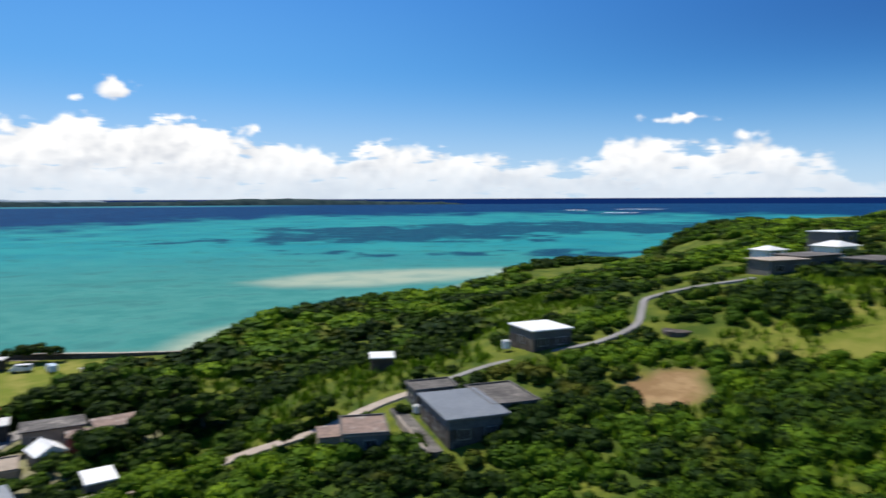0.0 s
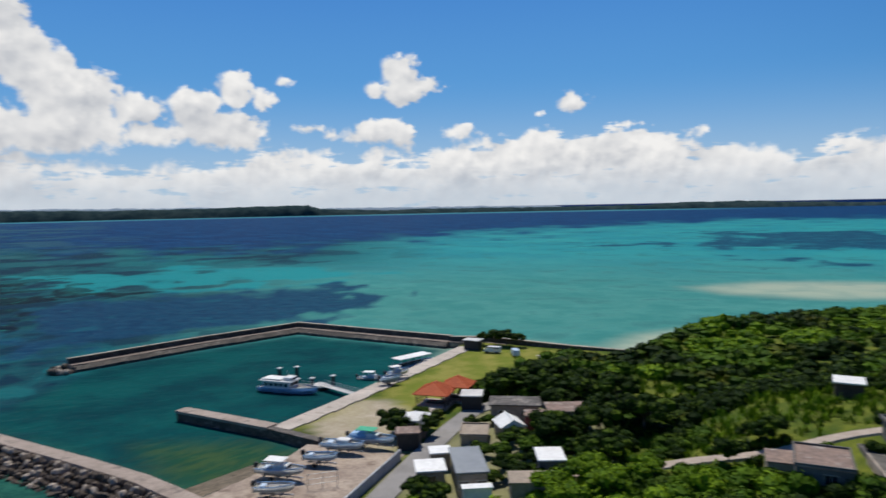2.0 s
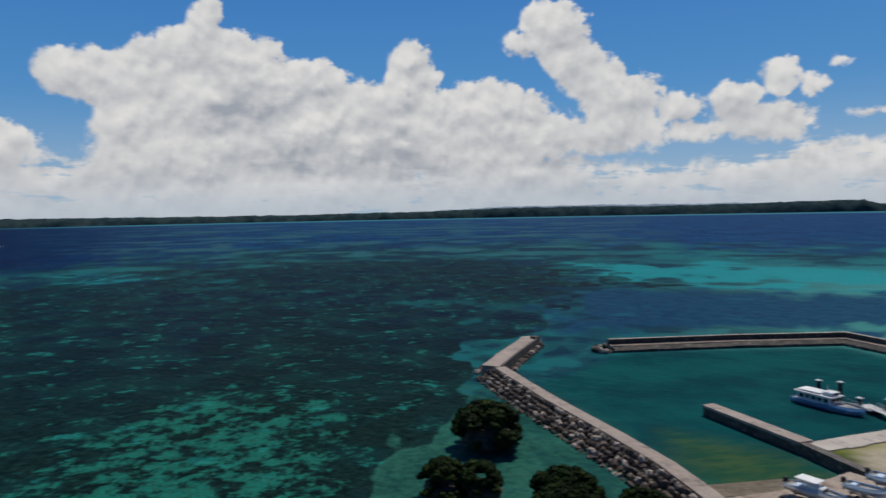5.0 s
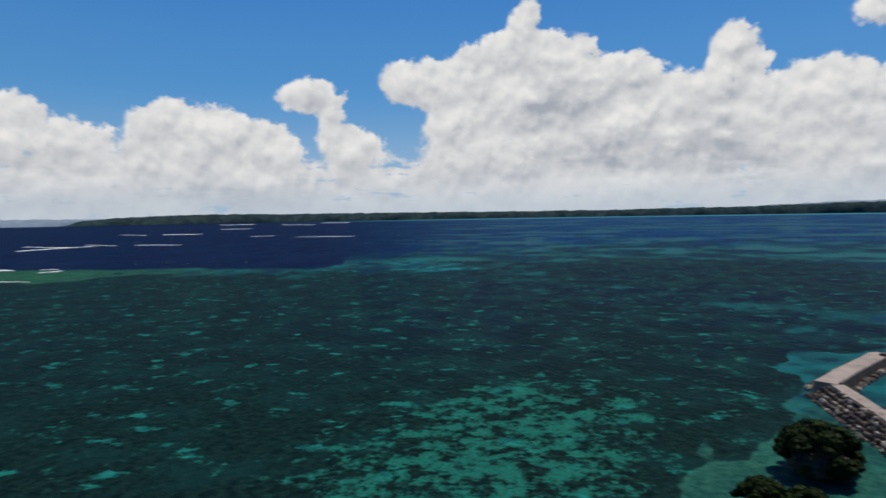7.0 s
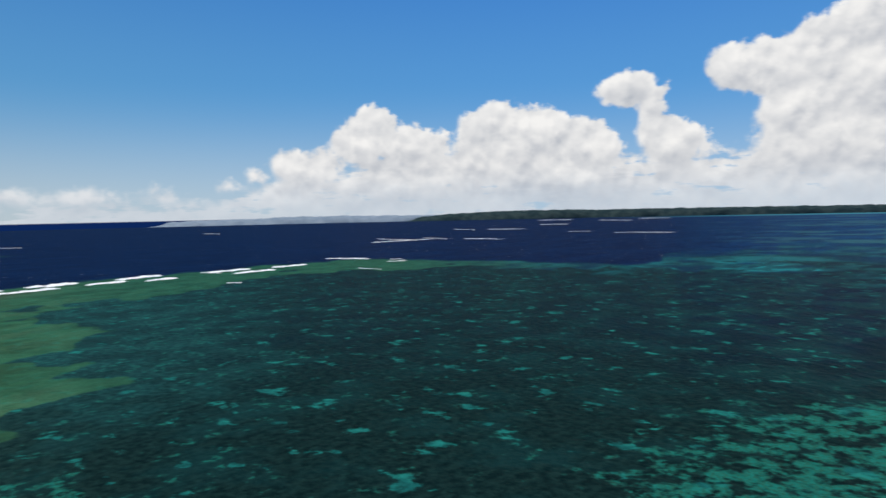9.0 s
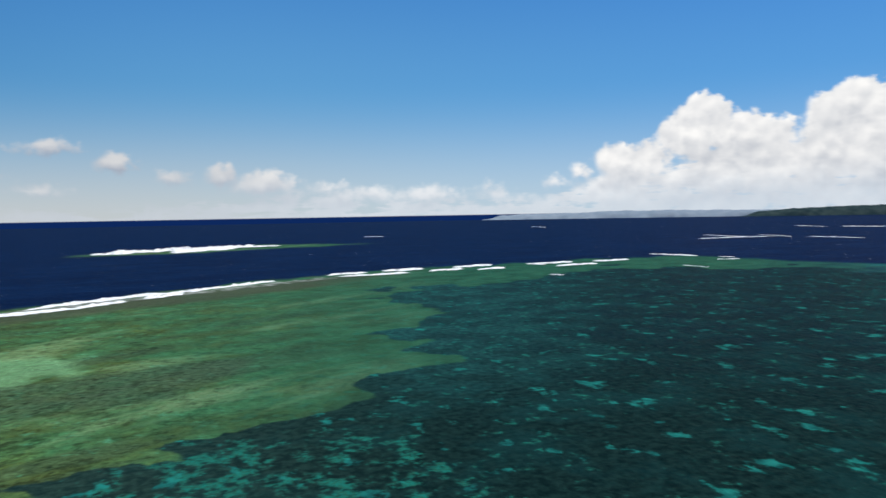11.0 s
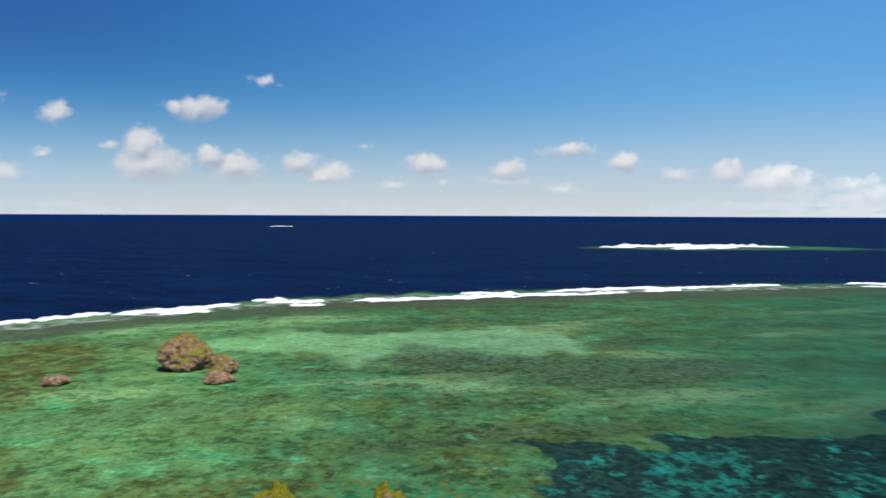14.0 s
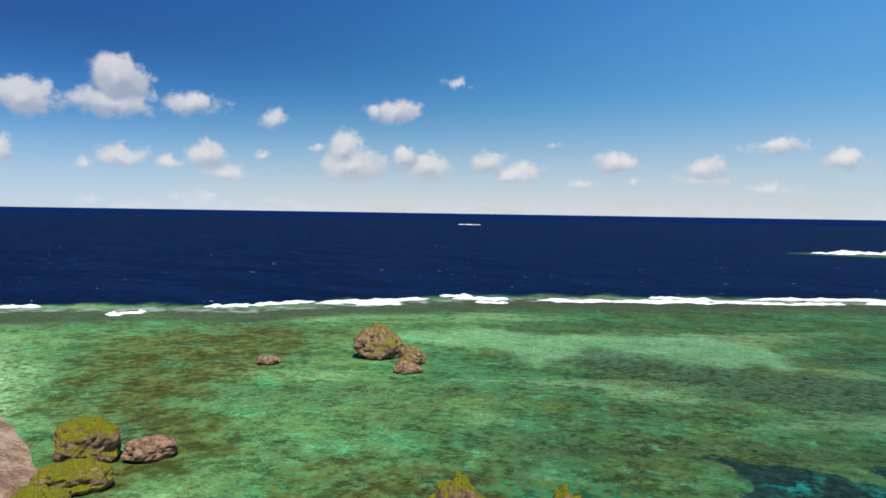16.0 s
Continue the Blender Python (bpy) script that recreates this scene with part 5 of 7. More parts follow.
# ------------------------------------------------------------------ roads
def road(name, label, path, width, mat, lift=0.06, cat="road"):
    """A strip that follows the ground."""
    fine = []
    for (ax, ay), (bx, by) in zip(path, path[1:]):
        k = max(1, int(math.hypot(bx - ax, by - ay) / 1.5))
        fine += [(ax + (bx - ax) * i / k, ay + (by - ay) * i / k) for i in range(k)]
    fine.append(path[-1])
    sm = [fine[0]] + [((a[0] + 2 * b[0] + c[0]) / 4, (a[1] + 2 * b[1] + c[1]) / 4) for a, b, c in zip(fine, fine[1:], fine[2:])] + [fine[-1]]
    bm, rows = bmesh.new(), []
    for i, p in enumerate(sm):
        a, b = sm[max(i - 1, 0)], sm[min(i + 1, len(sm) - 1)]
        d = Vector((b[0] - a[0], b[1] - a[1])).normalized()
        n = Vector((-d.y, d.x))
        w = width / 2
        zc = max(gz(p[0] + n.x * s, p[1] + n.y * s) for s in (-w, 0, w)) + lift
        rows.append([bm.verts.new((p[0] + n.x * s, p[1] + n.y * s, zc + dz)) for s, dz in ((-w - .3, -1.2), (-w, 0), (0, .04), (w, 0), (w + .3, -1.2))])
    for r0, r1 in zip(rows, rows[1:]):
        for j in range(4):
            bm.faces.new((r0[j], r0[j + 1], r1[j + 1], r1[j]))
    me = bpy.data.meshes.new(name)
    bmesh.ops.recalc_face_normals(bm, faces=bm.faces)
    bm.to_mesh(me)
    bm.free()
    me.materials.append(mat)
    tagged(new(name, me), label, cat, kind="structure")


ROAD_UP = [(-1, 98.5), (2.5, 100.3), (6.4, 102.4), (12.7, 104.2), (23.5, 106.3), (28.7, 109.6), (32.5, 113.1), (34.5, 118.6), (37.3, 126.4), (44.2, 128.3), (52.4, 130.3), (57.6, 131.4), (60.5, 133.5)]
ROAD_MID = [(-44, 80), (-38, 83), (-32.6, 85.4), (-28.4, 87.6), (-24.3, 90.0), (-20, 91.1), (-15.4, 92.3), (-9.8, 95.8), (-4.7, 97)]
ROAD_TOWN = [(-56, 58), (-58.4, 66), (-60.8, 73.3), (-63.6, 82), (-67.2, 93.5), (-70.0, 105), (-68.4, 112), (-62, 115)]
road("road_up", "narrow pale concrete road up the hillside", ROAD_UP, 1.25, ASPHALT, .2)
road("road_mid", "pale unpaved lane among bushes", ROAD_MID, 2.1, surface("pale earth lane", (0.44, 0.37, 0.31), (0.30, 0.24, 0.19), 3, .3, .95), .2, "lane")
road("road_town", "grey asphalt village road beside the boatyard", ROAD_TOWN, 3.7, ASPHALT, .18)
yard_wall = structure("yard_wall", "pale grey concrete wall along the boatyard", "wall")
WALL_LINE = [(-59.4, 58.5), (-63.3, 71.5), (-66.0, 80.5)]
for (x, y, h), (x2, y2, _) in zip(along(WALL_LINE, 2.9), along(WALL_LINE, 2.9)[1:]):
    part("wall_panel", sweep([(x, y), (x + (x2 - x) * .985, y + (y2 - y) * .985)], [(-.12, 1.6), (-.12, 3.75), (.12, 3.75), (.12, 1.6)], 0, 1, 9), LIGHT_WALL, yard_wall)


# ------------------------------------------------------------------ houses
def window(parent, side, u, z, w, h, half, frame_mat=None):
    """A window on one of a body's four sides: a frame that stands proud, with its pane set back in it."""
    turn = {"front": 0, "right": 90, "back": 180, "left": -90}[side]
    m = pose(0, 0, 0, 0, 0, turn)
    bm = bmesh.new()
    for x0, x1, z0, z1 in ((u - w / 2 - .08, u - w / 2, z, z + h), (u + w / 2, u + w / 2 + .08, z, z + h), (u - w / 2 - .08, u + w / 2 + .08, z + h, z + h + .08), (u - w / 2 - .14, u + w / 2 + .14, z - .1, z), (u - .03, u + .03, z, z + h)):
        solid(bm, x0, x1, -half - .07, -half + .02, z0, z1, 0, m)
    f = part("window", bm, frame_mat or STEEL, parent)
    part("pane", solid(bmesh.new(), u - w / 2, u + w / 2, -half - .03, -half + .015, z, z + h, 0, m), GLASS, f)


def flat_house(name, label, at, turn, w, d, h, wall, roof, over=.35, windows=(), doors=(), parapet=False, down=2.5, group="", seams=0, tilt=0.0, category="house", base=0.0):
    """A box-shaped house; base at the ground, front to -y. windows and doors: side, offset, sill, width, height."""
    t = thing(name, label, category, at, turn, group)
    body = part("wall", slab(-w / 2, w / 2, -d / 2, d / 2, -down, h, .05), wall, t)
    if base:
        # Added dark slab stands in for shade on the lower walls.
        part("base", slab(-w / 2 - .04, w / 2 + .04, -d / 2 - .04, d / 2 + .04, -down - .1, base, .03), DARK_CONCRETE, t, "dark base carried up for shade on the walls")
    top = part("roof", solid(bmesh.new(), -w / 2 - over, w / 2 + over, -d / 2 - over, d / 2 + over, h, h + .22, .03, pose(0, 0, 0, tilt)), roof, t)
    if parapet:
        for x0, x1, y0, y1 in ((-w / 2 - over, w / 2 + over, -d / 2 - over, -d / 2 - over + .18), (-w / 2 - over, w / 2 + over, d / 2 + over - .18, d / 2 + over),
                               (-w / 2 - over, -w / 2 - over + .18, -d / 2 - over + .18, d / 2 + over - .18), (w / 2 + over - .18, w / 2 + over, -d / 2 - over + .18, d / 2 + over - .18)):
            part("parapet", slab(x0, x1, y0, y1, h + .22, h + .45, .02), wall, top)
    for k in range(seams):
        x = -w / 2 - over + (k + .5) * (w + 2 * over) / seams
        part("seam", solid(bmesh.new(), x - .025, x + .025, -d / 2 - over + .02, d / 2 + over - .02, h + .22, h + .275, 0, pose(0, 0, 0, tilt)), roof, top)
    for side, u, z, ww, hh in windows:
        window(body, side, u, z, ww, hh, d / 2 if side in ("front", "back") else w / 2)
    for side, u, ww, hh in doors:
        turn_ = {"front": 0, "right": 90, "back": 180, "left": -90}[side]
        half = d / 2 if side in ("front", "back") else w / 2
        part("door", solid(bmesh.new(), u - ww / 2, u + ww / 2, -half - .06, -half + .02, 0, hh, .02, pose(0, 0, 0, 0, 0, turn_)), TIMBER, body, "dark door")
    return t


def pitched(name, label, at, turn, w, d, h, rise, wall, roof, hip=0.0, over=.5, seams=0, category="house", open_sides=False, windows=(), group=""):
    """A house with a ridge along y; hip: how far the ridge ends stand in."""
    t = thing(name, label, category, at, turn, group)
    if open_sides:
        for x in (-w / 2, w / 2):
            for k in range(4):
                part("post", slab(x - .12, x + .12, -d / 2 + k * d / 3 - .12, -d / 2 + k * d / 3 + .12, -.5, h), TIMBER, t)
        part("plinth", slab(-w / 2 - .3, w / 2 + .3, -d / 2 - .3, d / 2 + .3, -.6, .15, .03), CONCRETE, t)
        part("bench", slab(-w * .3, w * .3, -.5, .5, .15, .6, .03), TIMBER, t)
    else:
        body = part("wall", slab(-w / 2, w / 2, -d / 2, d / 2, -1.5, h, .04), wall, t)
        for side, u, z, ww, hh in windows:
            window(body, side, u, z, ww, hh, d / 2 if side in ("front", "back") else w / 2)
    bm = bmesh.new()
    X, Y = w / 2 + over, d / 2 + over
    e = [bm.verts.new(c) for c in ((-X, -Y, h), (X, -Y, h), (X, Y, h), (-X, Y, h))]
    r = [bm.verts.new((0, -Y + hip, h + rise)), bm.verts.new((0, Y - hip, h + rise))]
    for q in ((e[0], e[1], r[0]), (e[1], e[2], r[1], r[0]), (e[2], e[3], r[1]), (e[3], e[0], r[0], r[1])):
        bm.faces.new(q)
    bmesh.ops.recalc_face_normals(bm, faces=bm.faces)
    bmesh.ops.solidify(bm, geom=list(bm.faces), thickness=.14)
    top = part("roof", bm, roof, t)
    part("ridge", slab(-.14, .14, -Y + hip, Y - hip, h + rise - .06, h + rise + .1, .04), roof, top)
    for k in range(seams):
        y = -Y + (k + .5) * 2 * Y / seams
        reach = min(1.0, (min(y + Y, Y - y)) / hip) if hip else 1.0
        for s in (-1, 1):
            part("roof_rib", bar((s * X, y, h + .02), (s * X * (1 - reach), y, h + rise * reach + .02), .05, 5), roof, top)
    return t


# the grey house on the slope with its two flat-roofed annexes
flat_house("grey_house", "grey house with a metal roof above a darkened base", (2.3, 84.2, 10.9), 19, 7.4, 11.0, 3.5, SHADED_GREY_WALL, GREY_ROOF, .4,
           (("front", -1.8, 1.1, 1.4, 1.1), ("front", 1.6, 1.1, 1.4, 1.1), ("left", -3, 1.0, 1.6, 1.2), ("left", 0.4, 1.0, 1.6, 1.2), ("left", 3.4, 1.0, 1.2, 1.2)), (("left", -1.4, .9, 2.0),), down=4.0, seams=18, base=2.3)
flat_house("annex", "concrete annex with a stained flat roof beside the grey house", (7.6, 88.9, 11.5), 19, 6.3, 9.2, 2.7, SHADED_GREY_WALL, DARK_ROOF, .25, (("front", 0, .9, 1.6, 1.0), ("right", 1, .9, 1.2, 1.0)), parapet=True, down=3)
back = flat_house("annex", "dark flat-roofed concrete annex behind the grey house", (-1.6, 94.0, 11.4), 19, 6.0, 4.6, 2.6, SHADED_GREY_WALL, DARK_ROOF, .25, (("left", 0, .9, 1.2, 1.0),), parapet=True)
terrace = structure("house_terrace", "pale concrete path along the side of the house", "path")
part("slab", sweep([(-.9, 76.4), (-4.9, 88.5), (-6.4, 93.2)], [(-.9, 8.5), (-.9, 11.25), (1.1, 11.2), (1.1, 8.5)], .02, 31), DARK_ROOF, terrace, "grey stained concrete slab")
part("kerb", sweep([(-2.1, 76.1), (-6.1, 88.3)], [(-.12, 8.5), (-.12, 11.7), (.12, 11.7), (.12, 8.5)], .01, 32), CONCRETE, terrace, "low concrete wall")
part("ledge", solid(bmesh.new(), -4.4, 4.4, -7.0, -5.6, 8.0, 10.6, .06, pose(2.3, 84.2, 0, 0, 0, 19)), DARK_CONCRETE, terrace, "dark retaining wall")


def water_tank(at, size, label, mat=WHITE_PAINT, group="water tanks"):
    t = thing("water_tank", label, "water tank", at, 0, group)
    part("tank", post(0, 0, 0, size, size * .55, 16), mat, t)
    part("lid", post(0, 0, size, size + .12, size * .3, 12), mat, t)
    part("foot", slab(-size * .45, size * .45, -size * .45, size * .45, -.12, 0), STEEL, t)


water_tank((-3.6, 90.2, 11.5), .9, "small white tank beside the grey house")
flat_house("ruined_house", "roofless brown concrete ruin with a weathered slab", (-9.9, 83.2, 9.4), 10, 5.4, 6.8, 2.5, SHADED_GREY_WALL, BROWN_ROOF, .2, (("front", .6, .9, 1.2, 1.0),), parapet=True)
flat_house("shed", "low crumbling concrete shed beside the ruin", (-14.6, 86.0, 8.6), 14, 3.0, 4.4, 1.6, TAN_WALL, BROWN_ROOF, .1, category="shed")
flat_house("white_roofed_house", "grey block house with a bright white flat roof by the road", (15.6, 109.6, 15.9), 24, 7.0, 7.4, 3.5, SHADED_GREY_WALL, WHITE_ROOF, .3,
           (("front", -1.7, 1.2, 1.5, 1.1), ("front", 1.5, 1.2, 1.5, 1.1), ("left", 0, 1.2, 1.6, 1.1)), (("left", 2.0, .9, 2.0),), down=3, base=2.2)
water_tank((10.0, 108.2, 16.2), 1.2, "white tank on a stand beside the block house")
t = flat_house("shed", "small shed with a white corrugated roof among bushes", (-10.4, 114.5, 11.6), 8, 3.7, 2.8, 2.0, TIMBER, WHITE_ROOF, .25, seams=11, tilt=6, category="shed")
water_tank((38.0, 109.4, 18.2), .8, "low round concrete cistern in the grass", CONCRETE)
part("rim", post(37.0, 107.6, 17.0, 19.1, 2.4, 18, 2.3), DARK_CONCRETE, structure("cistern", "round dark concrete cistern in the grass", "cistern"))
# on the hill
flat_house("hill_house", "flat concrete house with a pale roof on the hill", (68, 139.3, 24.4), 20, 9.5, 6, 3.0, SHADED_GREY_WALL, CONCRETE, .5, (("front", -2.4, .9, 1.8, 1.1), ("front", 2.0, .9, 1.8, 1.1)), down=4)
flat_house("hill_house", "long dark concrete house among trees on the hill", (78.5, 147.5, 24.6), 28, 13, 7, 3.0, SHADED_GREY_WALL, DARK_ROOF, .5, (("front", -3.4, .9, 2.0, 1.1), ("front", 0, .9, 2.0, 1.1), ("front", 3.4, .9, 2.0, 1.1)), down=4)
pitched("hill_house", "white-roofed house on the hill", (99.4, 173.6, 25.0), 30, 9, 6.5, 2.8, 1.2, WHITE_PAINT, WHITE_ROOF, 2.5, .6, windows=(("front", -2, .9, 1.8, 1.1), ("front", 2, .9, 1.8, 1.1)))
flat_house("hill_house", "white-roofed grey house near the hilltop", (106, 187, 27.4), 32, 10, 8, 3.2, SHADED_GREY_WALL, WHITE_ROOF, .3, (("front", -3, 1, 2, 1.2), ("front", 2, 1, 2, 1.2)), down=4)
pitched("hill_house", "low house with a white hipped roof on the hill", (81.5, 171.6, 24.6), 26, 6.5, 5, 2.4, .9, WHITE_PAINT, WHITE_ROOF, 2.2, .5, windows=(("front", 0, .9, 2, 1.1),))
flat_house("hill_house", "grey concrete house below the hilltop", (86, 136, 25.0), 30, 11, 7, 2.8, SHADED_GREY_WALL, DARK_ROOF, .4, (("front", -2.5, .9, 2, 1.1), ("front", 2.5, .9, 2, 1.1)), down=4)

# the village by the harbour
flat_house("grey_roofed_house", "long house with a low grey metal roof in the village", (-51.2, 75.4, 2.8), 221, 3.7, 9.6, 2.9, TAN_WALL, GREY_ROOF, .35,
           (("back", -1.2, .9, 1.3, 1.1), ("back", 1.2, .9, 1.3, 1.1), ("front", 0, .9, 1.3, 1.1), ("left", 1, .9, 1.3, 1.1)), seams=12, tilt=1.5)
flat_house("porch", "white lean-to in front of the grey-roofed house", (-46.0, 69.6, 2.9), 221, 3.6, 1.2, 2.3, WHITE_PAINT, WHITE_ROOF, .15, category="lean-to")
flat_house("shed", "boxy shed with a white roof beside the village road", (-55.4, 72.4, 2.5), 222, 3.6, 4.0, 2.5, TAN_WALL, WHITE_ROOF, .3, (("back", 0, 1.0, 1.2, .9),), seams=8, category="shed")
flat_house("shed", "small white-roofed block shed by the road", (-58.0, 78.2, 2.5), 222, 2.8, 2.8, 2.4, TAN_WALL, WHITE_ROOF, .2, (("back", 0, .9, 1.0, .9),), category="shed")
flat_house("shed", "white-topped concrete shed beside bushes", (-42.6, 82.6, 3.5), 215, 3.4, 4.8, 2.5, SHADED_GREY_WALL, WHITE_ROOF, .2, (("back", .6, .9, 1.0, .9),), category="shed", down=2)
pitched("pavilion", "harbour pavilion with a red tiled hip roof", (-78.4, 104.6, 2.1), 18, 5.6, 5.6, 2.6, 1.7, TIMBER, RED_TILE, 2.6, .7, 14, "pavilion", True)
pitched("pavilion", "second harbour pavilion with a red tiled hip roof", (-77.0, 110.2, 2.1), 18, 5.0, 4.6, 2.9, 1.6, TIMBER, RED_TILE, 2.3, .6, 12, "pavilion", True)
flat_house("store", "low block store with a pale roof beside the pavilion", (-71.4, 106.8, 2.3), 30, 3.8, 4.4, 2.3, BLACK, DECK, .2, category="store")
flat_house("landing", "low pale concrete platform before the pavilion", (-75.2, 98.4, 2.0), 25, 3.0, 6.2, .45, CONCRETE, PAVING, .05, down=1, category="platform")
pitched("hut", "small hut with a white pyramid roof among trees", (-70.6, 88.6, 2.3), 30, 3.6, 3.6, 2.8, .9, TAN_WALL, WHITE_ROOF, 2.1, .5, category="hut")
flat_house("shed", "dark shed with a flat brown roof by the road", (-67.6, 82.8, 2.3), 38, 3.4, 3.0, 2.5, BLACK, BROWN_ROOF, .25, category="shed")
flat_house("long_house", "low dark-roofed house behind the road", (-60.6, 104.4, 2.5), 28, 8.4, 5.0, 2.8, TAN_WALL, DARK_ROOF, .4, (("front", -2, .9, 1.4, 1.0), ("front", 2, .9, 1.4, 1.0)))
pitched("white_gabled_house", "small house with a bright white gabled roof", (-57.0, 96.2, 2.4), 48, 3.9, 4.4, 1.9, 1.2, TAN_WALL, WHITE_ROOF, 0, .3)
flat_house("red_walled_shed", "shed with dark red walls behind the white gable", (-53.6, 98.8, 2.8), 30, 3.2, 3.4, 2.9, RED_WALL, BROWN_ROOF, .15, category="shed")
flat_house("house", "house with a tan concrete roof beside the road", (-60.4, 91.0, 2.4), 30, 4.2, 5.6, 1.4, TAN_WALL, TAN_WALL, .2, (), parapet=True)
flat_house("house", "house with a weathered pinkish flat roof among trees", (-50.6, 104.4, 2.9), 36, 6.4, 5.2, 2.9, TAN_WALL, BROWN_ROOF, .3, (("front", 0, .9, 1.6, 1.0),))
flat_house("house", "tan flat-roofed yard building", (-41.0, 74.6, 3.6), 215, 5.6, 3.6, 2.2, TAN_WALL, TAN_WALL, .2, category="house")
water_tank((-49.4, 82.4, 3.2), .9, "small white tank in a village yard")
flat_house("hut", "small dark hut with a pale roof by the lawn", (-101.6, 153.0, 1.9), 10, 4.2, 3.0, 2.2, BLACK, DECK, .3, category="hut")


def van(at, turn, label, L=4.4, W=1.7, paint=WHITE_PAINT):
    t = thing("van", label, "van", at, turn, "parked vans")
    bm = bmesh.new()
    prof = [(-L / 2, .35), (-L / 2, 1.1), (-L / 2 + .15, 1.75), (L * .22, 1.8), (L * .36, 1.15), (L / 2 - .05, .95), (L / 2, .4)]
    rows = [[bm.verts.new((x, s * (W / 2 - (.1 if z > 1.3 else 0)), z)) for x, z in prof] for s in (-1, 1)]
    for i in range(len(prof)):
        j = (i + 1) % len(prof)
        bm.faces.new((rows[0][i], rows[0][j], rows[1][j], rows[1][i]))
    bm.faces.new(rows[0])
    bm.faces.new(rows[1][::-1])
    bmesh.ops.bevel(bm, geom=list(bm.edges), offset=.06, segments=1, affect="EDGES")
    b = part("body", bm, paint, t)
    for s in (-1, 1):
        part("side_window", slab(-L * .4, L * .2, s * (W / 2 - .07) - .02, s * (W / 2 - .07) + .02, 1.15, 1.6, .01), GLASS, b)
        for x in (-L * .3, L * .3):
            w = part("wheel", post(0, 0, -.1, .1, .33, 14), BLACK, t)
            w.matrix_basis = pose(x, s * W * .45, .33, 90)
    part("windscreen", solid(bmesh.new(), -.02, .02, -W * .38, W * .38, -.3, .3, 0, pose(L * .3, 0, 1.48, 0, -28)), GLASS, b)


van((-94.4, 151.2, gz(-94.4, 151.2)), 200, "white van parked at the edge of the lawn")
van((-87.4, 151.0, gz(-87.4, 151)), 130, "grey van parked at the edge of the lawn", paint=LIGHT_BLUE)


def picnic_table(at, turn):
    t = thing("picnic_table", "pale picnic table with benches on the lawn", "picnic table", at, turn, "picnic tables")
    part("tabletop", slab(-1.2, 1.2, -.5, .5, .72, .8, .02), DECK, t)
    for s in (-1, 1):
        part("bench", slab(-1.2, 1.2, s * .9 - .18, s * .9 + .18, .4, .47, .02), DECK, t)
        part("trestle", slab(s * .8 - .06, s * .8 + .06, -1.0, 1.0, -.2, .42, .02), TIMBER, t)
        part("leg", slab(s * .8 - .06, s * .8 + .06, -.08, .08, .42, .72), TIMBER, t)


for x, y, h in ((-77, 151.5, 10), (-79.6, 150.5, 40), (-73.5, 150, 70), (-70, 152, 20)):
    picnic_table((x, y, gz(x, y) + .1), h)


def pole(x, y, top=7.5):
    t = thing("utility_pole", "grey concrete utility pole in the village", "utility pole", (x, y, gz(x, y) - .3), 0, "utility poles")
    part("shaft", post(0, 0, 0, top, .16, 10, .1), CONCRETE, t)
    part("crossarm", slab(-.8, .8, -.05, .05, top - .7, top - .58), STEEL, t)
    for x_ in (-.7, 0, .7):
        part("insulator", post(x_, 0, top - .58, top - .4, .05, 8), WHITE_PAINT, t)


pole(-66.6, 84.6, 4.6)
fence = structure("yard_fence", "grey steel mesh fence panel in the boatyard", "fence")
for k in range(3):
    part("post", bar((-68.6 + k * 1.2, 62.4 + k * 1.6, 2.0), (-68.6 + k * 1.2, 62.4 + k * 1.6, 4.4), .06), STEEL, fence)
for z in (2.9, 3.6, 4.3):
    part("rail", bar((-68.6, 62.4, z), (-66.2, 65.6, z), .035), STEEL, fence)


# ------------------------------------------------------------------ plants
def leaf_material(name, deep, mid, light, dry):
    m, n = material(name)
    p = n.node("ShaderNodeTexCoord").outputs["Object"]
    g = n.node("ShaderNodeNewGeometry").outputs["Random Per Island"]
    tint = n.attr("tint")
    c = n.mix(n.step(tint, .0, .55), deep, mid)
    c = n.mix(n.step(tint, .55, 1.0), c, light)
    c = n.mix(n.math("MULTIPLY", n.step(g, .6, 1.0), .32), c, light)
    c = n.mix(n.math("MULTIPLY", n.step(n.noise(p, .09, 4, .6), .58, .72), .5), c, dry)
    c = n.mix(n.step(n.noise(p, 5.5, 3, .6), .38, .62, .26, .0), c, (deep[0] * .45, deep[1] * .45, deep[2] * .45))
    principled(n, c, 0.7, 0.0, None, 0.06)
    return m


LEAVES = leaf_material("subtropical foliage", (0.010, 0.026, 0.003), (0.056, 0.118, 0.005), (0.20, 0.31, 0.010), (0.20, 0.19, 0.02))
# Darker copy of the leaf colours, with the backlit look painted in.
BACKLIT_LEAVES = leaf_material("islet foliage darkened as if backlit", (0.006, 0.014, 0.004), (0.016, 0.032, 0.006), (0.045, 0.070, 0.012), (0.05, 0.05, 0.02))
BARK = surface("grey bark", (0.16, 0.13, 0.10), (0.07, 0.055, 0.045), 8, 1, 0.9, bump=.5)


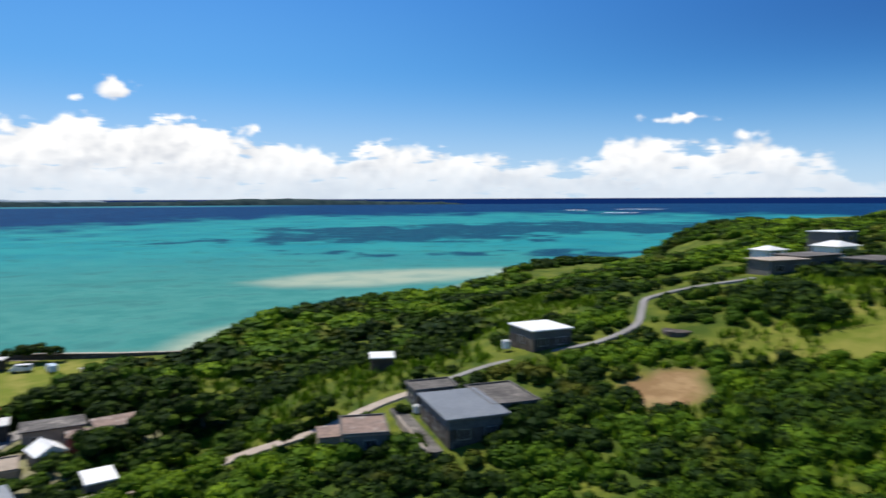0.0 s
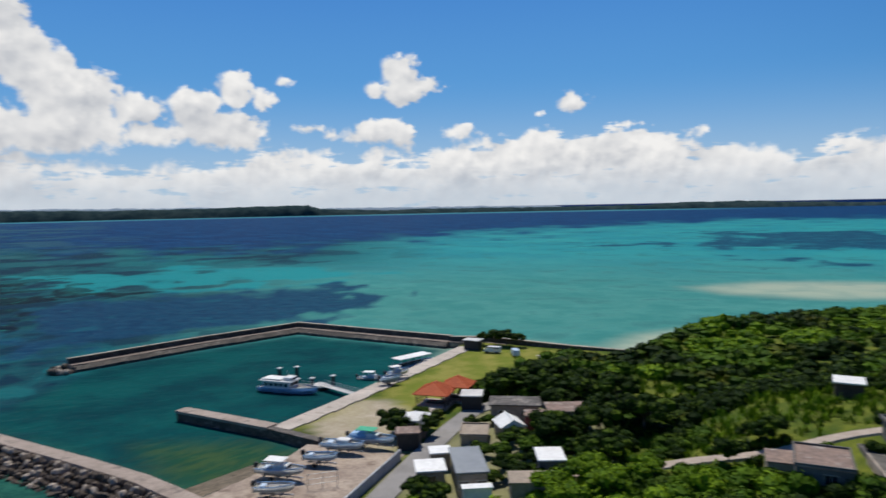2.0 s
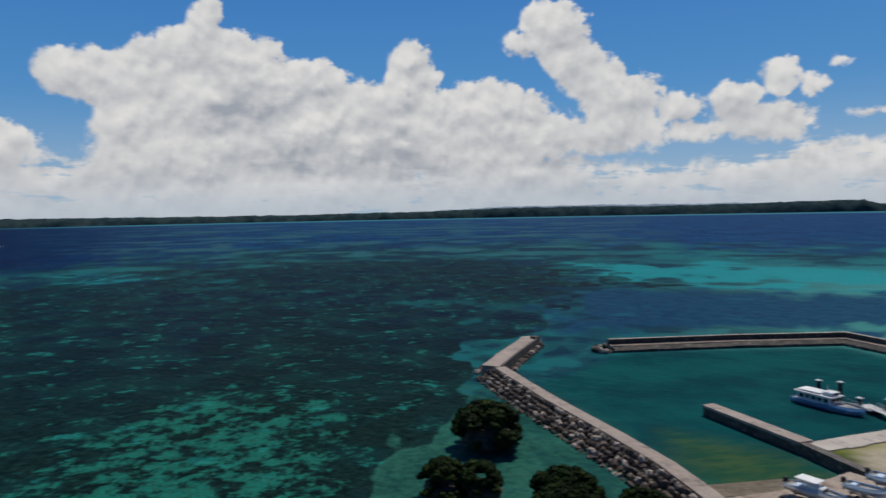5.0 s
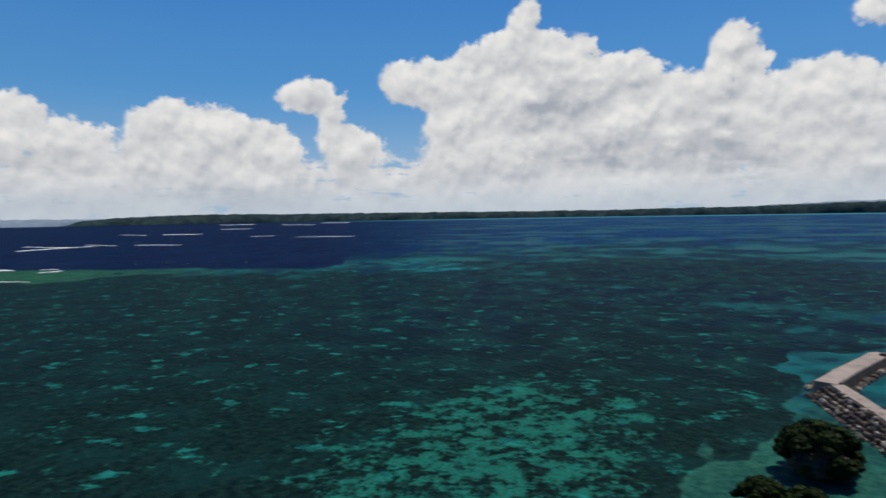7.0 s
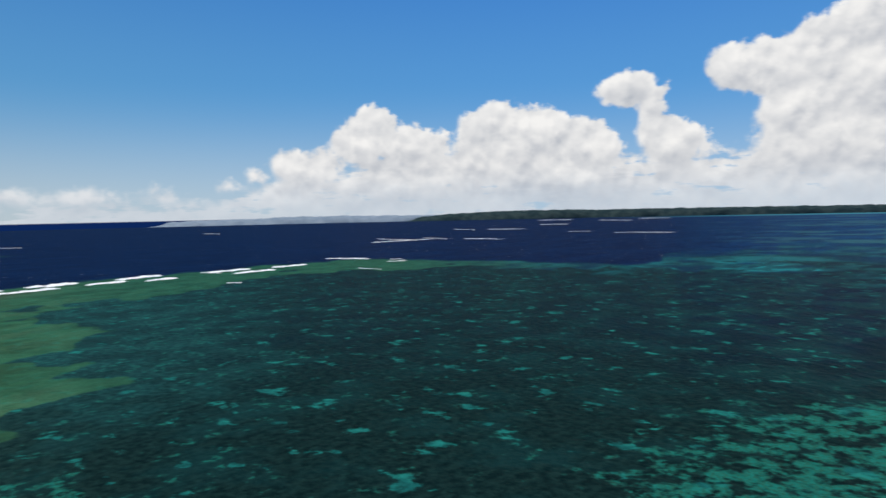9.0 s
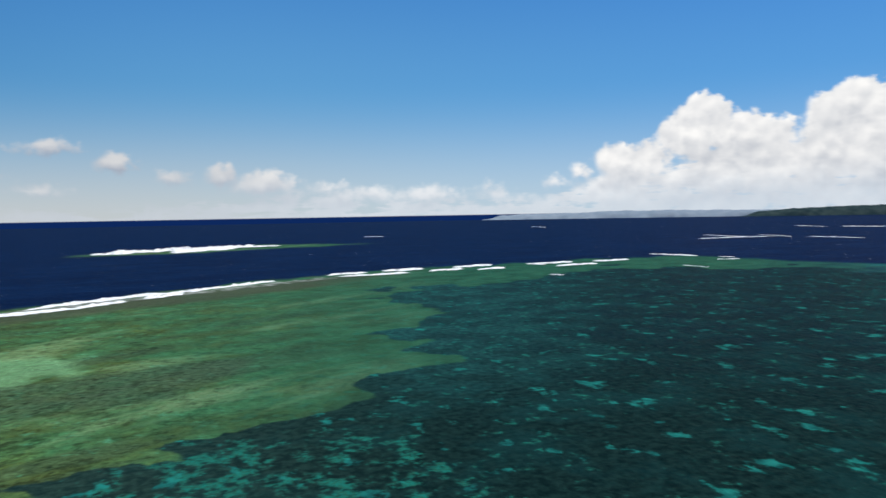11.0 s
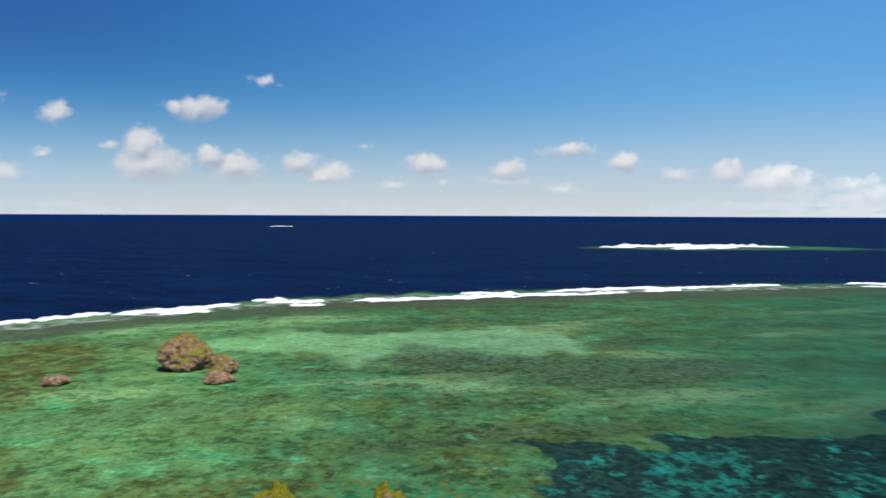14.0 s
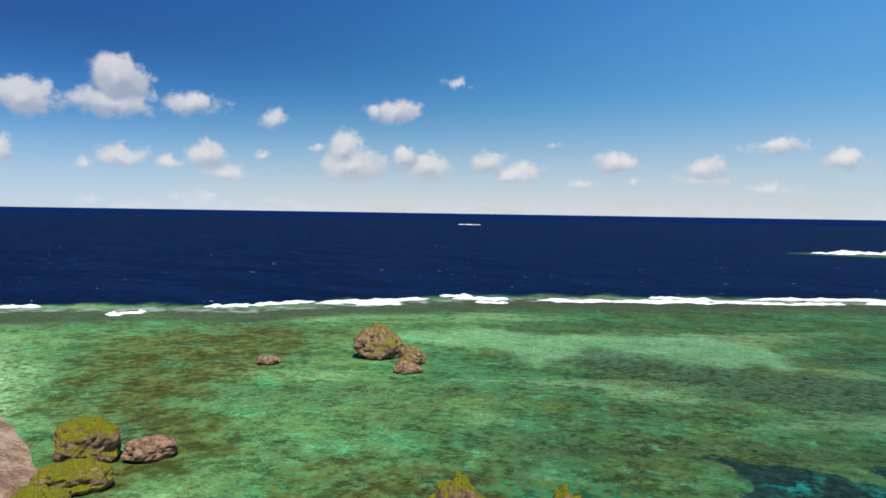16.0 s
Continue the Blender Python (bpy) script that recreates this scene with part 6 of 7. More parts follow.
def clump(seed, leaves, lobes=7, leaf=.17, flat=.72):
    """A bush of unit radius: lumpy lobes covered with single leaves round a rough core, tinted dark later for inner
    shade. Returns vertices, quads.
    """
    rng = np.random.RandomState(seed)
    centres = rng.normal(size=(lobes, 3))
    centres /= np.linalg.norm(centres, axis=1)[:, None]
    centres[:, 2] = np.abs(centres[:, 2]) * .9
    centres *= rng.uniform(.35, .62, (lobes, 1))
    size = rng.uniform(.34, .55, lobes)
    which = rng.randint(0, lobes, leaves)
    out = rng.normal(size=(leaves, 3))
    out[:, 2] = np.where(out[:, 2] < -.2, -out[:, 2] * .6, out[:, 2])
    out /= np.linalg.norm(out, axis=1)[:, None]
    at = centres[which] + out * (size[which] * rng.uniform(.82, 1.08, leaves))[:, None]
    at[:, 2] *= flat
    nrm = out + rng.normal(size=(leaves, 3)) * .34 + (0, 0, .15)
    nrm /= np.linalg.norm(nrm, axis=1)[:, None]
    t = np.cross(nrm, rng.normal(size=(leaves, 3)))
    t /= np.linalg.norm(t, axis=1)[:, None]
    b = np.cross(nrm, t)
    s = leaf * rng.uniform(.6, 1.25, (leaves, 1))
    quads = np.stack([at - t * s, at - b * s * .55 + nrm * s * .12, at + t * s, at + b * s * .55 + nrm * s * .12], 1).reshape(-1, 3)
    core_v, core_f = [], []
    for c, r in zip(centres, size):
        k = len(core_v)
        for el in (-.5, .5):
            for i in range(5):
                a = i / 5 * 2 * math.pi + el
                core_v.append((c[0] + math.cos(a) * r * .78, c[1] + math.sin(a) * r * .78, (c[2] + el * r * .85) * flat))
        core_v += [(c[0], c[1], (c[2] + r * .86) * flat), (c[0], c[1], (c[2] - r * .86) * flat)]
        for i in range(5):
            j = (i + 1) % 5
            core_f.append((k + i, k + j, k + 5 + j, k + 5 + i))
            core_f.append((k + 5 + i, k + 5 + j, k + 10, k + 10))
    core_v = np.array(core_v)
    quads_f = np.arange(leaves * 4).reshape(-1, 4) + len(core_v)
    side = np.array([f for f in core_f if f[2] != f[3]])
    cap = np.array([(f[0], f[1], f[2]) for f in core_f if f[2] == f[3]])
    # caps as thin quads so that all faces have four corners
    cap4 = np.concatenate([cap, cap[:, 2:3]], 1)
    mid = []
    extra = []
    for f in cap:
        m = (core_v[f[1]] + core_v[f[2]]) / 2
        extra.append(m)
        mid.append((f[0], f[1], len(core_v) + len(quads) + len(extra) - 1, f[2]))
    verts = np.concatenate([core_v, quads, np.array(extra)])
    return verts, np.concatenate([side, np.array(mid), quads_f])


NEAR_CLUMPS = [clump(s, 200, 9, .115) for s in range(6)]
FAR_CLUMPS = [clump(40 + s, 84, 7, .17) for s in range(5)]


v_core = {len(v): 12 * lobes for v, lobes in ((NEAR_CLUMPS[0][0], 9), (FAR_CLUMPS[0][0], 7))}     # core vertices, tinted darker to imitate shade inside the foliage


def keep_clear(x, y):
    """True where bushes may grow."""
    ok = (inside_by(x, y, COAST) > 7) & ~((x < -60) & (y > 161.5))
    for outline, m in ((LAWN, 1), (LAWN_DOWN, 1), (BARE, 1.5), (YARD, 0), (SLIP, 3), (FIELD[0], 1.5)):
        ok &= inside_by(x, y, outline) < -m
    for path, w in ((ROAD_UP, 2.2), (ROAD_MID, 2.5), (ROAD_TOWN, 3.6), (QUAY, 6)):
        for (ax, ay), (bx, by) in zip(path, path[1:]):
            ex, ey = bx - ax, by - ay
            t = np.clip(((x - ax) * ex + (y - ay) * ey) / (ex * ex + ey * ey), 0, 1)
            ok &= np.hypot(x - ax - t * ex, y - ay - t * ey) > w
    for cx, cy, r in ((2.3, 84.2, 6.6), (1.0, 78.4, 3.6), (8.6, 90, 5.6), (-1.6, 94, 4.6), (-5, 88, 3.0), (-9.9, 83.2, 4.2), (-14.6, 86, 3), (15.6, 109.6, 5.6), (12, 106, 3.5), (-10.4, 114.5, 2.6), (-10.4, 112.5, 1.8), (37, 107.6, 3.6), (68, 139, 6.5), (65.5, 134, 5), (77.5, 146, 8), (74, 139, 6), (99.4, 173.6, 8), (96, 167, 6), (106, 187, 7), (81.5, 171.6, 5), (79.5, 166, 4),
                      (60, 133, 4), (86, 136, 7), (84, 131, 5), (-60.6, 104.4, 5.5), (-50.6, 104.4, 4.5), (-53.6, 98.8, 3.5), (-42.6, 82.6, 3.2)):
        ok &= np.hypot(x - cx, y - cy) > r
    return ok


MEADOWS = [((47, 99), 7.5), ((57, 93.5), 7), ((40, 103), 5.5), ((65, 97), 7), ((-6, 128), 6), ((8, 124), 6), ((24, 128), 6), ((-9, 106), 5), ((-16, 100), 4), ((10, 190), 8), ((22, 150), 9), ((50, 150), 10), ((30, 175), 9), ((0, 140), 6), ((-30, 176), 5), ((55, 125), 6)]


def scatter(near, far, gap, seed):
    rng = np.random.RandomState(seed)
    a0, a1 = radians(-37), radians(47)
    n = int((a1 - a0) / 2 * (far ** 2 - near ** 2) / gap ** 2)
    a, d = rng.uniform(a0, a1, n), np.sqrt(rng.uniform(near ** 2, far ** 2, n))
    x, y = -np.sin(a) * d, np.cos(a) * d
    ok = keep_clear(x, y)
    open_ = grid_noise(x, y, 22, 14, 3)
    for (mx, my), r in MEADOWS:
        ok &= (np.hypot(x - mx, y - my) > r * rng.uniform(.7, 1.05, n))
    ok &= open_ < np.where((y < 92) | (x < 2), .74, .63 if far < 200 else .555)
    return x[ok], y[ok], open_[ok], rng


def zone(x, y):
    """Where the growth is fresher or darker."""
    fresh = smooth(-np.hypot(x + 31, y - 68), -17, -7) * .6 + smooth(-np.hypot(x + 12, y - 72), -16, -6) * .15 + smooth(-np.hypot(x - 30, y - 175), -50, -20) * .12
    dark = smooth(-np.hypot(x - 24, y - 78), -34, -16) * .38 + smooth(-np.hypot(x + 42, y - 106), -24, -12) * .4 + smooth(-np.hypot(x - 80, y - 145), -70, -35) * .34 + smooth(-np.hypot(x + 34, y - 140), -60, -30) * .24
    return fresh - dark


def growth(name, label, near, far, gap, clumps, size, seed, extra=()):
    x, y, o, rng = scatter(near, far, gap, seed)
    z = ground_z(x, y)
    tall = grid_noise(x, y, 16, 15, 3)
    r = size * rng.uniform(.6, 1.25, len(x)) * (.55 + 1.0 * tall)
    for path in (ROAD_UP, ROAD_MID):
        for (ax, ay), (bx, by) in zip(path, path[1:]):
            ex, ey = bx - ax, by - ay
            t = np.clip(((x - ax) * ex + (y - ay) * ey) / (ex * ex + ey * ey), 0, 1)
            near_road = np.hypot(x - ax - t * ex, y - ay - t * ey)
            r = np.minimum(r, .75 + .17 * near_road)
    hue = np.clip((grid_noise(x, y, 9, 16, 3) - .5) * 2.2 + (grid_noise(x, y, 34, 19, 3) - .5) * 2.1 + .44 + rng.normal(size=len(x)) * .16 + zone(x, y), 0, 1)
    V, F, T, base = [], [], [], 0
    for i in range(len(x)):
        v, f = clumps[rng.randint(len(clumps))]
        c, s = math.cos(rng.uniform(0, 6.28)), math.sin(rng.uniform(0, 6.28))
        c, s = c / math.hypot(c, s), s / math.hypot(c, s)
        k = r[i]
        w = np.stack([(v[:, 0] * c - v[:, 1] * s) * k, (v[:, 0] * s + v[:, 1] * c) * k, v[:, 2] * k * rng.uniform(.95, 1.35)], 1) + (x[i], y[i], z[i] + k * .12)
        V.append(w), F.append(f + base)
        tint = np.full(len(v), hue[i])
        # Inner shade painted into the core's tint.
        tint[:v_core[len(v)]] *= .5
        T.append(tint)
        base += len(v)
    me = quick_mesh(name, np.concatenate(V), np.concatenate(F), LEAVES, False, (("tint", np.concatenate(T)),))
    tagged(new(name, me), label, "bushes", kind="stuff")


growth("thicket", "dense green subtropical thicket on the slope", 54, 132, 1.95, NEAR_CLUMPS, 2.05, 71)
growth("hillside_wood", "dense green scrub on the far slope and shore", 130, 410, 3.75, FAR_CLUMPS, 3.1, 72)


def grass_tufts():
    """Pale tufts in the open patches of the slope."""
    rng = np.random.RandomState(75)
    n = 9000
    a, d = np.radians(rng.uniform(-36, 34, n)), np.sqrt(rng.uniform(60 ** 2, 215 ** 2, n))
    x, y = -np.sin(a) * d, np.cos(a) * d
    ok = keep_clear(x, y) & (grid_noise(x, y, 22, 14, 3) > np.where(x < 2, .58, .46))
    x, y = x[ok], y[ok]
    z = ground_z(x, y)
    k = len(x)
    blades = 7
    ang = rng.uniform(0, 6.28, (k, blades))
    lean = rng.uniform(.15, .8, (k, blades))
    h = rng.uniform(.5, 1.3, (k, blades))
    bx, by, bz = x[:, None] + rng.normal(size=(k, blades)) * .35, y[:, None] + rng.normal(size=(k, blades)) * .35, z[:, None] - .05 + 0 * h
    w = .16
    tx, ty = -np.sin(ang) * w, np.cos(ang) * w
    ex, ey = np.cos(ang) * lean * h, np.sin(ang) * lean * h
    q = np.stack([np.stack([bx - tx, by - ty, bz], -1), np.stack([bx + tx, by + ty, bz], -1), np.stack([bx + tx * .5 + ex, by + ty * .5 + ey, bz + h], -1), np.stack([bx - tx * .5 + ex, by - ty * .5 + ey, bz + h], -1)], 2).reshape(-1, 3)
    tint = np.repeat(rng.uniform(.6, 1, k * blades), 4)
    me = quick_mesh("tall_grass", q, np.arange(len(q)).reshape(-1, 4), LEAVES, False, (("tint", tint),))
    tagged(new("tall_grass", me), "pale green tall grass in open patches", "grass", kind="stuff")


grass_tufts()


# ------------------------------------------------------------------ single trees
def tree(at, height, spread, seed, label, tint=.25, group="", leaves=300, cone=False):
    """A trunk with limbs and a ragged crown of leaf clumps."""
    rng = random.Random(seed)
    t = thing("tree", label, "tree", at, rng.uniform(0, 360), group)
    bm = bmesh.new()
    def limb(a, b, r0, r1):
        a, b = Vector(a), Vector(b)
        bmesh.ops.create_cone(bm, cap_ends=True, segments=7, radius1=r0, radius2=r1, depth=(b - a).length,
                              matrix=Matrix.Translation((a + b) / 2) @ (b - a).to_track_quat("Z", "Y").to_matrix().to_4x4())
    fork = Vector((rng.uniform(-.2, .2), rng.uniform(-.2, .2), height * .4))
    limb((0, 0, -.4), fork, .05 * height * .6, .035 * height * .6)
    tips = []
    for k in range(6):
        a = k / 6 * 6.28 + rng.uniform(-.4, .4)
        tip = Vector((math.cos(a) * spread * rng.uniform(.3, .6), math.sin(a) * spread * rng.uniform(.3, .6), height * rng.uniform(.55, .8)))
        limb(fork, tip, .022 * height * .6, .008 * height)
        tips.append(tip)
    tips.append(Vector((0, 0, height * .78)))
    limb(fork, tips[-1], .025 * height * .6, .01 * height)
    part("trunk", bm, BARK, t, "", True)
    V, F, T, base = [], [], [], 0
    nr = np.random.RandomState(seed)
    for tip in tips:
        v, f = NEAR_CLUMPS[rng.randrange(len(NEAR_CLUMPS))] if leaves > 150 else FAR_CLUMPS[rng.randrange(len(FAR_CLUMPS))]
        k = spread * rng.uniform(.42, .62)
        a = rng.uniform(0, 6.28)
        c, s = math.cos(a), math.sin(a)
        w = np.stack([(v[:, 0] * c - v[:, 1] * s) * k, (v[:, 0] * s + v[:, 1] * c) * k, v[:, 2] * k * 1.15], 1) + (tip.x, tip.y, tip.z - k * .25)
        V.append(w), F.append(f + base)
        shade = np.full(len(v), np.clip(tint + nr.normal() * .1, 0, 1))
        # Crown cores darkened by tint, as shade between the leaves.
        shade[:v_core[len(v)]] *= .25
        T.append(shade)
        base += len(v)
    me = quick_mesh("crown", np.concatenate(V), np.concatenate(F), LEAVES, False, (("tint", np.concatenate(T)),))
    ob = new("crown", me)
    ob.parent = t
    return t


# trees of the village, in the open and by the lawn: x, y, height, spread, tint
for i, (x, y, h, s, c) in enumerate(((-70, 116, 6.5, 4.5, .15), (-66, 121, 7, 5, .1), (-61, 117, 6, 4.5, .2), (-56, 121, 6.5, 4.5, .15), (-64, 127, 6, 4.5, .2), (-52, 114, 6.5, 4.6, .12), (-47, 118, 7, 5, .2), (-55, 110, 5.5, 4, .1),
                                     (-74.2, 87.4, 5.0, 3.4, .02), (-72, 85.0, 4.2, 2.8, .02), (-71.4, 92.0, 4.2, 2.8, .05), (-67.8, 87.6, 4.0, 2.6, .02), (-48.5, 95, 5, 3.6, .1), (-47.6, 86.6, 3.6, 2.8, .5), (-51.4, 84.4, 2.6, 2.0, .4),
                                     (-46.6, 91.2, 6, 4.2, .05), (-41.6, 96, 6.5, 4.6, .02), (-44, 103, 6.5, 4.5, .15), (-36, 101, 7, 5, .05), (-50.4, 66.4, 3.4, 2.6, .2), (-54, 67.4, 3.2, 2.4, .1), (-46.6, 79.0, 3.6, 2.5, .1), (-44.4, 77.2, 3.4, 2.2, .05), (-36.4, 88, 5, 3.6, .05),
                                     (-99, 160, 4.6, 3.2, .05), (-95.6, 160.4, 5.0, 3.4, .05), (-102, 159, 4, 2.6, .1), (-91.6, 161, 4, 2.6, .1), (-38, 74, 4.2, 3.2, .8), (-35, 78.6, 4.6, 3.6, .85), (-31, 74.6, 4.4, 3.4, .9), (-34, 70, 4.2, 3.2, .85), (-28.4, 79.8, 4, 3, .8), (-20.6, 87.4, 4.0, 2.6, .05), (-17.6, 94.6, 4.6, 2.8, .1), (-20, 95, 3.6, 2.2, .1))):
    label = ("dark leafy tree beside the village houses", "bright green leafy tree on the slope")[c > .6]
    tree((x, y, gz(x, y)), h, s, 100 + i, label, c if c > .3 else c * .35, "village trees")
# low bushes that fill the gaps between the village houses
for i, (x, y, s) in enumerate(((-49, 88, 2.2), (-46, 85, 2.0), (-44.4, 89, 2.4), (-51, 90.6, 2.2), (-47.8, 91.6, 2.4), (-53.6, 90, 1.9), (-44.6, 93, 2.4), (-41, 90, 2.4), (-38.6, 86, 2.3), (-49.6, 80.6, 1.5), (-47.4, 76.2, 1.5),
                              (-43.4, 79, 1.7), (-38.8, 79.6, 2.0), (-54.2, 93, 1.8), (-62.8, 99, 1.5), (-64.6, 96.4, 1.6), (-56.6, 85.8, 1.5), (-54.4, 84.6, 1.6), (-39.6, 93.4, 2.4), (-36, 92.6, 2.4), (-50.6, 100.6, 2.0), (-46.6, 100, 2.4))):
    tree((x, y, gz(x, y)), s * 1.25, s * 1.15, 180 + i, "low dark bushy tree between the village houses", (.05, .12, .3)[i % 3], "village bushes")


# ------------------------------------------------------------------ rocks in the sea
def rock_material(name, moss):
    """Limestone with a green cap on what faces up."""
    m, n = material(name)
    p = n.node("ShaderNodeTexCoord").outputs["Object"]
    z = n.node("ShaderNodeSeparateXYZ", n.node("ShaderNodeNewGeometry").outputs["Normal"]).outputs[2]
    g, s, f = n.noise(p, .9, 6, .65), n.noise(p, .3, 4, .6), n.noise(p, 4.0, 5, .7)
    c = n.mix(n.step(g, .35, .65), (0.13, 0.075, 0.045), (0.42, 0.27, 0.17))
    c = n.mix(n.math("MULTIPLY", n.step(f, .5, .7), .6), c, (0.07, 0.05, 0.04))
    if moss:
        c = n.mix(n.step(n.math("ADD", z, n.math("MULTIPLY", n.math("SUBTRACT", s, .5), .9)), moss, moss + .24), c, n.mix(n.step(f, .35, .65), (0.085, 0.095, 0.006), (0.24, 0.225, 0.012)))
    principled(n, c, .9, 0, n.bump(n.math("ADD", g, n.math("MULTIPLY", f, .4)), 1.0, .5), .2)
    return m


# Near-black rock colour stands in for shadow under the overhang.
ISLET_ROCK = surface("limestone darkened for undercut shade", (0.10, 0.08, 0.06), (0.03, 0.025, 0.02), 2, .4, .9, bump=.8)
BARE_ROCK, MOSSY_ROCK = rock_material("bare limestone", 0.0), rock_material("limestone with green top", 0.46)
GREEN_ROCK = rock_material("limestone thick with green scrub", 0.16)


def sea_rock(at, size, seed, mat, label, turn=0.0, under=.22, blunt=2.6, name="sea_rock", taper=0.0, lean=0.0):
    """A limestone block, undercut at the waterline; size: half width, half depth, height."""
    sx, sy, h = size
    rng = random.Random(seed)
    off = Vector((rng.uniform(0, 99), rng.uniform(0, 99), rng.uniform(0, 99)))
    bm = bmesh.new()
    bmesh.ops.create_icosphere(bm, subdivisions=4, radius=1)
    for v in bm.verts:
        c = v.co.normalized()
        e = (abs(c.x) ** blunt + abs(c.y) ** blunt + abs(c.z) ** blunt) ** (-1 / blunt)
        c = c * e
        q = Vector((c.x * sx, c.y * sy, c.z * h * .5))
        k = .16 * noise.noise(q * (1.3 / max(sx, 1)) + off) + .10 * noise.noise(q * (3.2 / max(sx, 1)) + off) + .07 * noise.noise(q * (8 / max(sx, 1)) + off)
        crack = abs(noise.noise(q * (2.2 / max(sx, 1)) + off * 2))
        k -= .10 * max(0, .12 - crack) / .12
        c = c * (1 + k * 1.5)
        zz = (c.z * .5 + .5) * h
        low = max(0.0, 1 - zz / (.34 * h))
        w = 1 - under * math.sin(min(1, low * 1.2) * math.pi * .5)
        w *= 1 - taper * max(0.0, min(1.0, zz / h))
        v.co = (c.x * sx * w + lean * zz, c.y * sy * w, zz - .16 * h)
    me = bpy.data.meshes.new("rock")
    bm.to_mesh(me)
    bm.free()
    me.materials.append(mat)
    me.polygons.foreach_set("use_smooth", np.full(len(me.polygons), False))
    ob = new(name, me)
    ob.matrix_basis = pose(*at, 0, 0, turn)
    return tagged(ob, label, "rock", "rocks in the lagoon")


sea_rock((113.5, -151.5, 0), (8.2, 6.2, 10.6), 3, MOSSY_ROCK, "big brown sea stack with a green top in shallow water", 38, .06, 2.2, taper=.42, lean=.10)
sea_rock((101.5, -149.6, 0), (4.2, 3.4, 5.6), 4, MOSSY_ROCK, "brown rock with a green side beside the big stack", 20, .1, 2.2, taper=.3)
sea_rock((96.2, -140.4, 0), (4.4, 2.6, 3.8), 5, BARE_ROCK, "wedge-shaped brown rock beside the big stack", 40, .05, 2.0, taper=.45, lean=.2)
sea_rock((131.6, -127.4, 0), (2.9, 2.0, 2.4), 6, BARE_ROCK, "small flat brown rock in the lagoon", 50, .35)
sea_rock((103.6, -61.6, 0), (4.5, 3.8, 7.2), 7, GREEN_ROCK, "square rock with a thick green top by the shore", 63, .2, 4)
sea_rock((96.5, -68.2, 0), (3.9, 2.8, 3.9), 8, BARE_ROCK, "smooth pale brown boulder by the shore", 62, .15)
sea_rock((94.6, -54.2, 0), (5.0, 3.4, 4.5), 9, GREEN_ROCK, "low rock with a green top by the shore", 60, .2, 3.4)
sea_rock((90.0, -47.0, 0), (4.0, 3.0, 4.0), 10, GREEN_ROCK, "small green-topped rock at the shore", 30)
sea_rock((36.4, -62.6, 0), (4.6, 4.3, 13.6), 11, GREEN_ROCK, "pointed sea stack with a green crown", 15, .1, 1.7)
sea_rock((25.6, -67.0, 0), (3.9, 3.8, 13.2), 12, GREEN_ROCK, "second pointed sea stack with a green crown", 60, .1, 1.7)


# ------------------------------------------------------------------ wooded islets
def islet(x, y, w, d, h, seed, turn=0):
    rng = random.Random(seed)
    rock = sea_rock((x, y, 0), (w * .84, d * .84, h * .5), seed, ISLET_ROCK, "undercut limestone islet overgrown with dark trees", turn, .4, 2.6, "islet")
    nr = np.random.RandomState(seed)
    V, F, T, base = [], [], [], 0
    for k in range(58):
        a, r = rng.uniform(0, 6.28), math.sqrt(rng.uniform(0, 1))
        px, py = math.cos(a) * r * w * .95, math.sin(a) * r * d * .95
        v, f = NEAR_CLUMPS[rng.randrange(6)]
        s = rng.uniform(.26, .42) * min(w, d)
        b = rng.uniform(0, 6.28)
        c, q = math.cos(b), math.sin(b)
        V.append(np.stack([(v[:, 0] * c - v[:, 1] * q) * s, (v[:, 0] * q + v[:, 1] * c) * s, v[:, 2] * s * 1.2], 1) + (px, py, h * (.08 + .60 * math.sqrt(max(0, 1 - r ** 2.4)))))
        F.append(f + base)
        T.append(np.full(len(v), np.clip(.35 + nr.normal() * .22, 0, 1)))
        base += len(v)
    me = quick_mesh("crown", np.concatenate(V), np.concatenate(F), BACKLIT_LEAVES, False, (("tint", np.concatenate(T)),))
    ob = new("crown", me)
    ob.parent = rock
    ob["label"] = "dense dark green crown"


islet(-111.5, 30, 6.2, 5.2, 9.6, 31, 20)
islet(-93, 18.5, 4.2, 3.4, 6.8, 32)
islet(-90, 23.0, 3.4, 3.2, 7.4, 33)
islet(-86.0, 34.0, 5.2, 3.6, 6.4, 34, 40)
islet(-82.5, 31.6, 3.4, 3.0, 5.6, 35)
islet(-79.0, 42.0, 4.2, 2.6, 5.4, 36, 20)


# ------------------------------------------------------------------ surf
def foam_material():
    m, n = material("white surf")
    p = n.node("ShaderNodeTexCoord").outputs["Object"]
    c = n.mix(n.step(n.noise(p, .8, 5, .65), .35, .6), (.62, .68, .70), (.88, .89, .89))
    principled(n, c, .8, 0, n.bump(n.noise(p, 2, 4, .6), .8, .3), .2)
    return m


FOAM = foam_material()
surf_seed = [0]


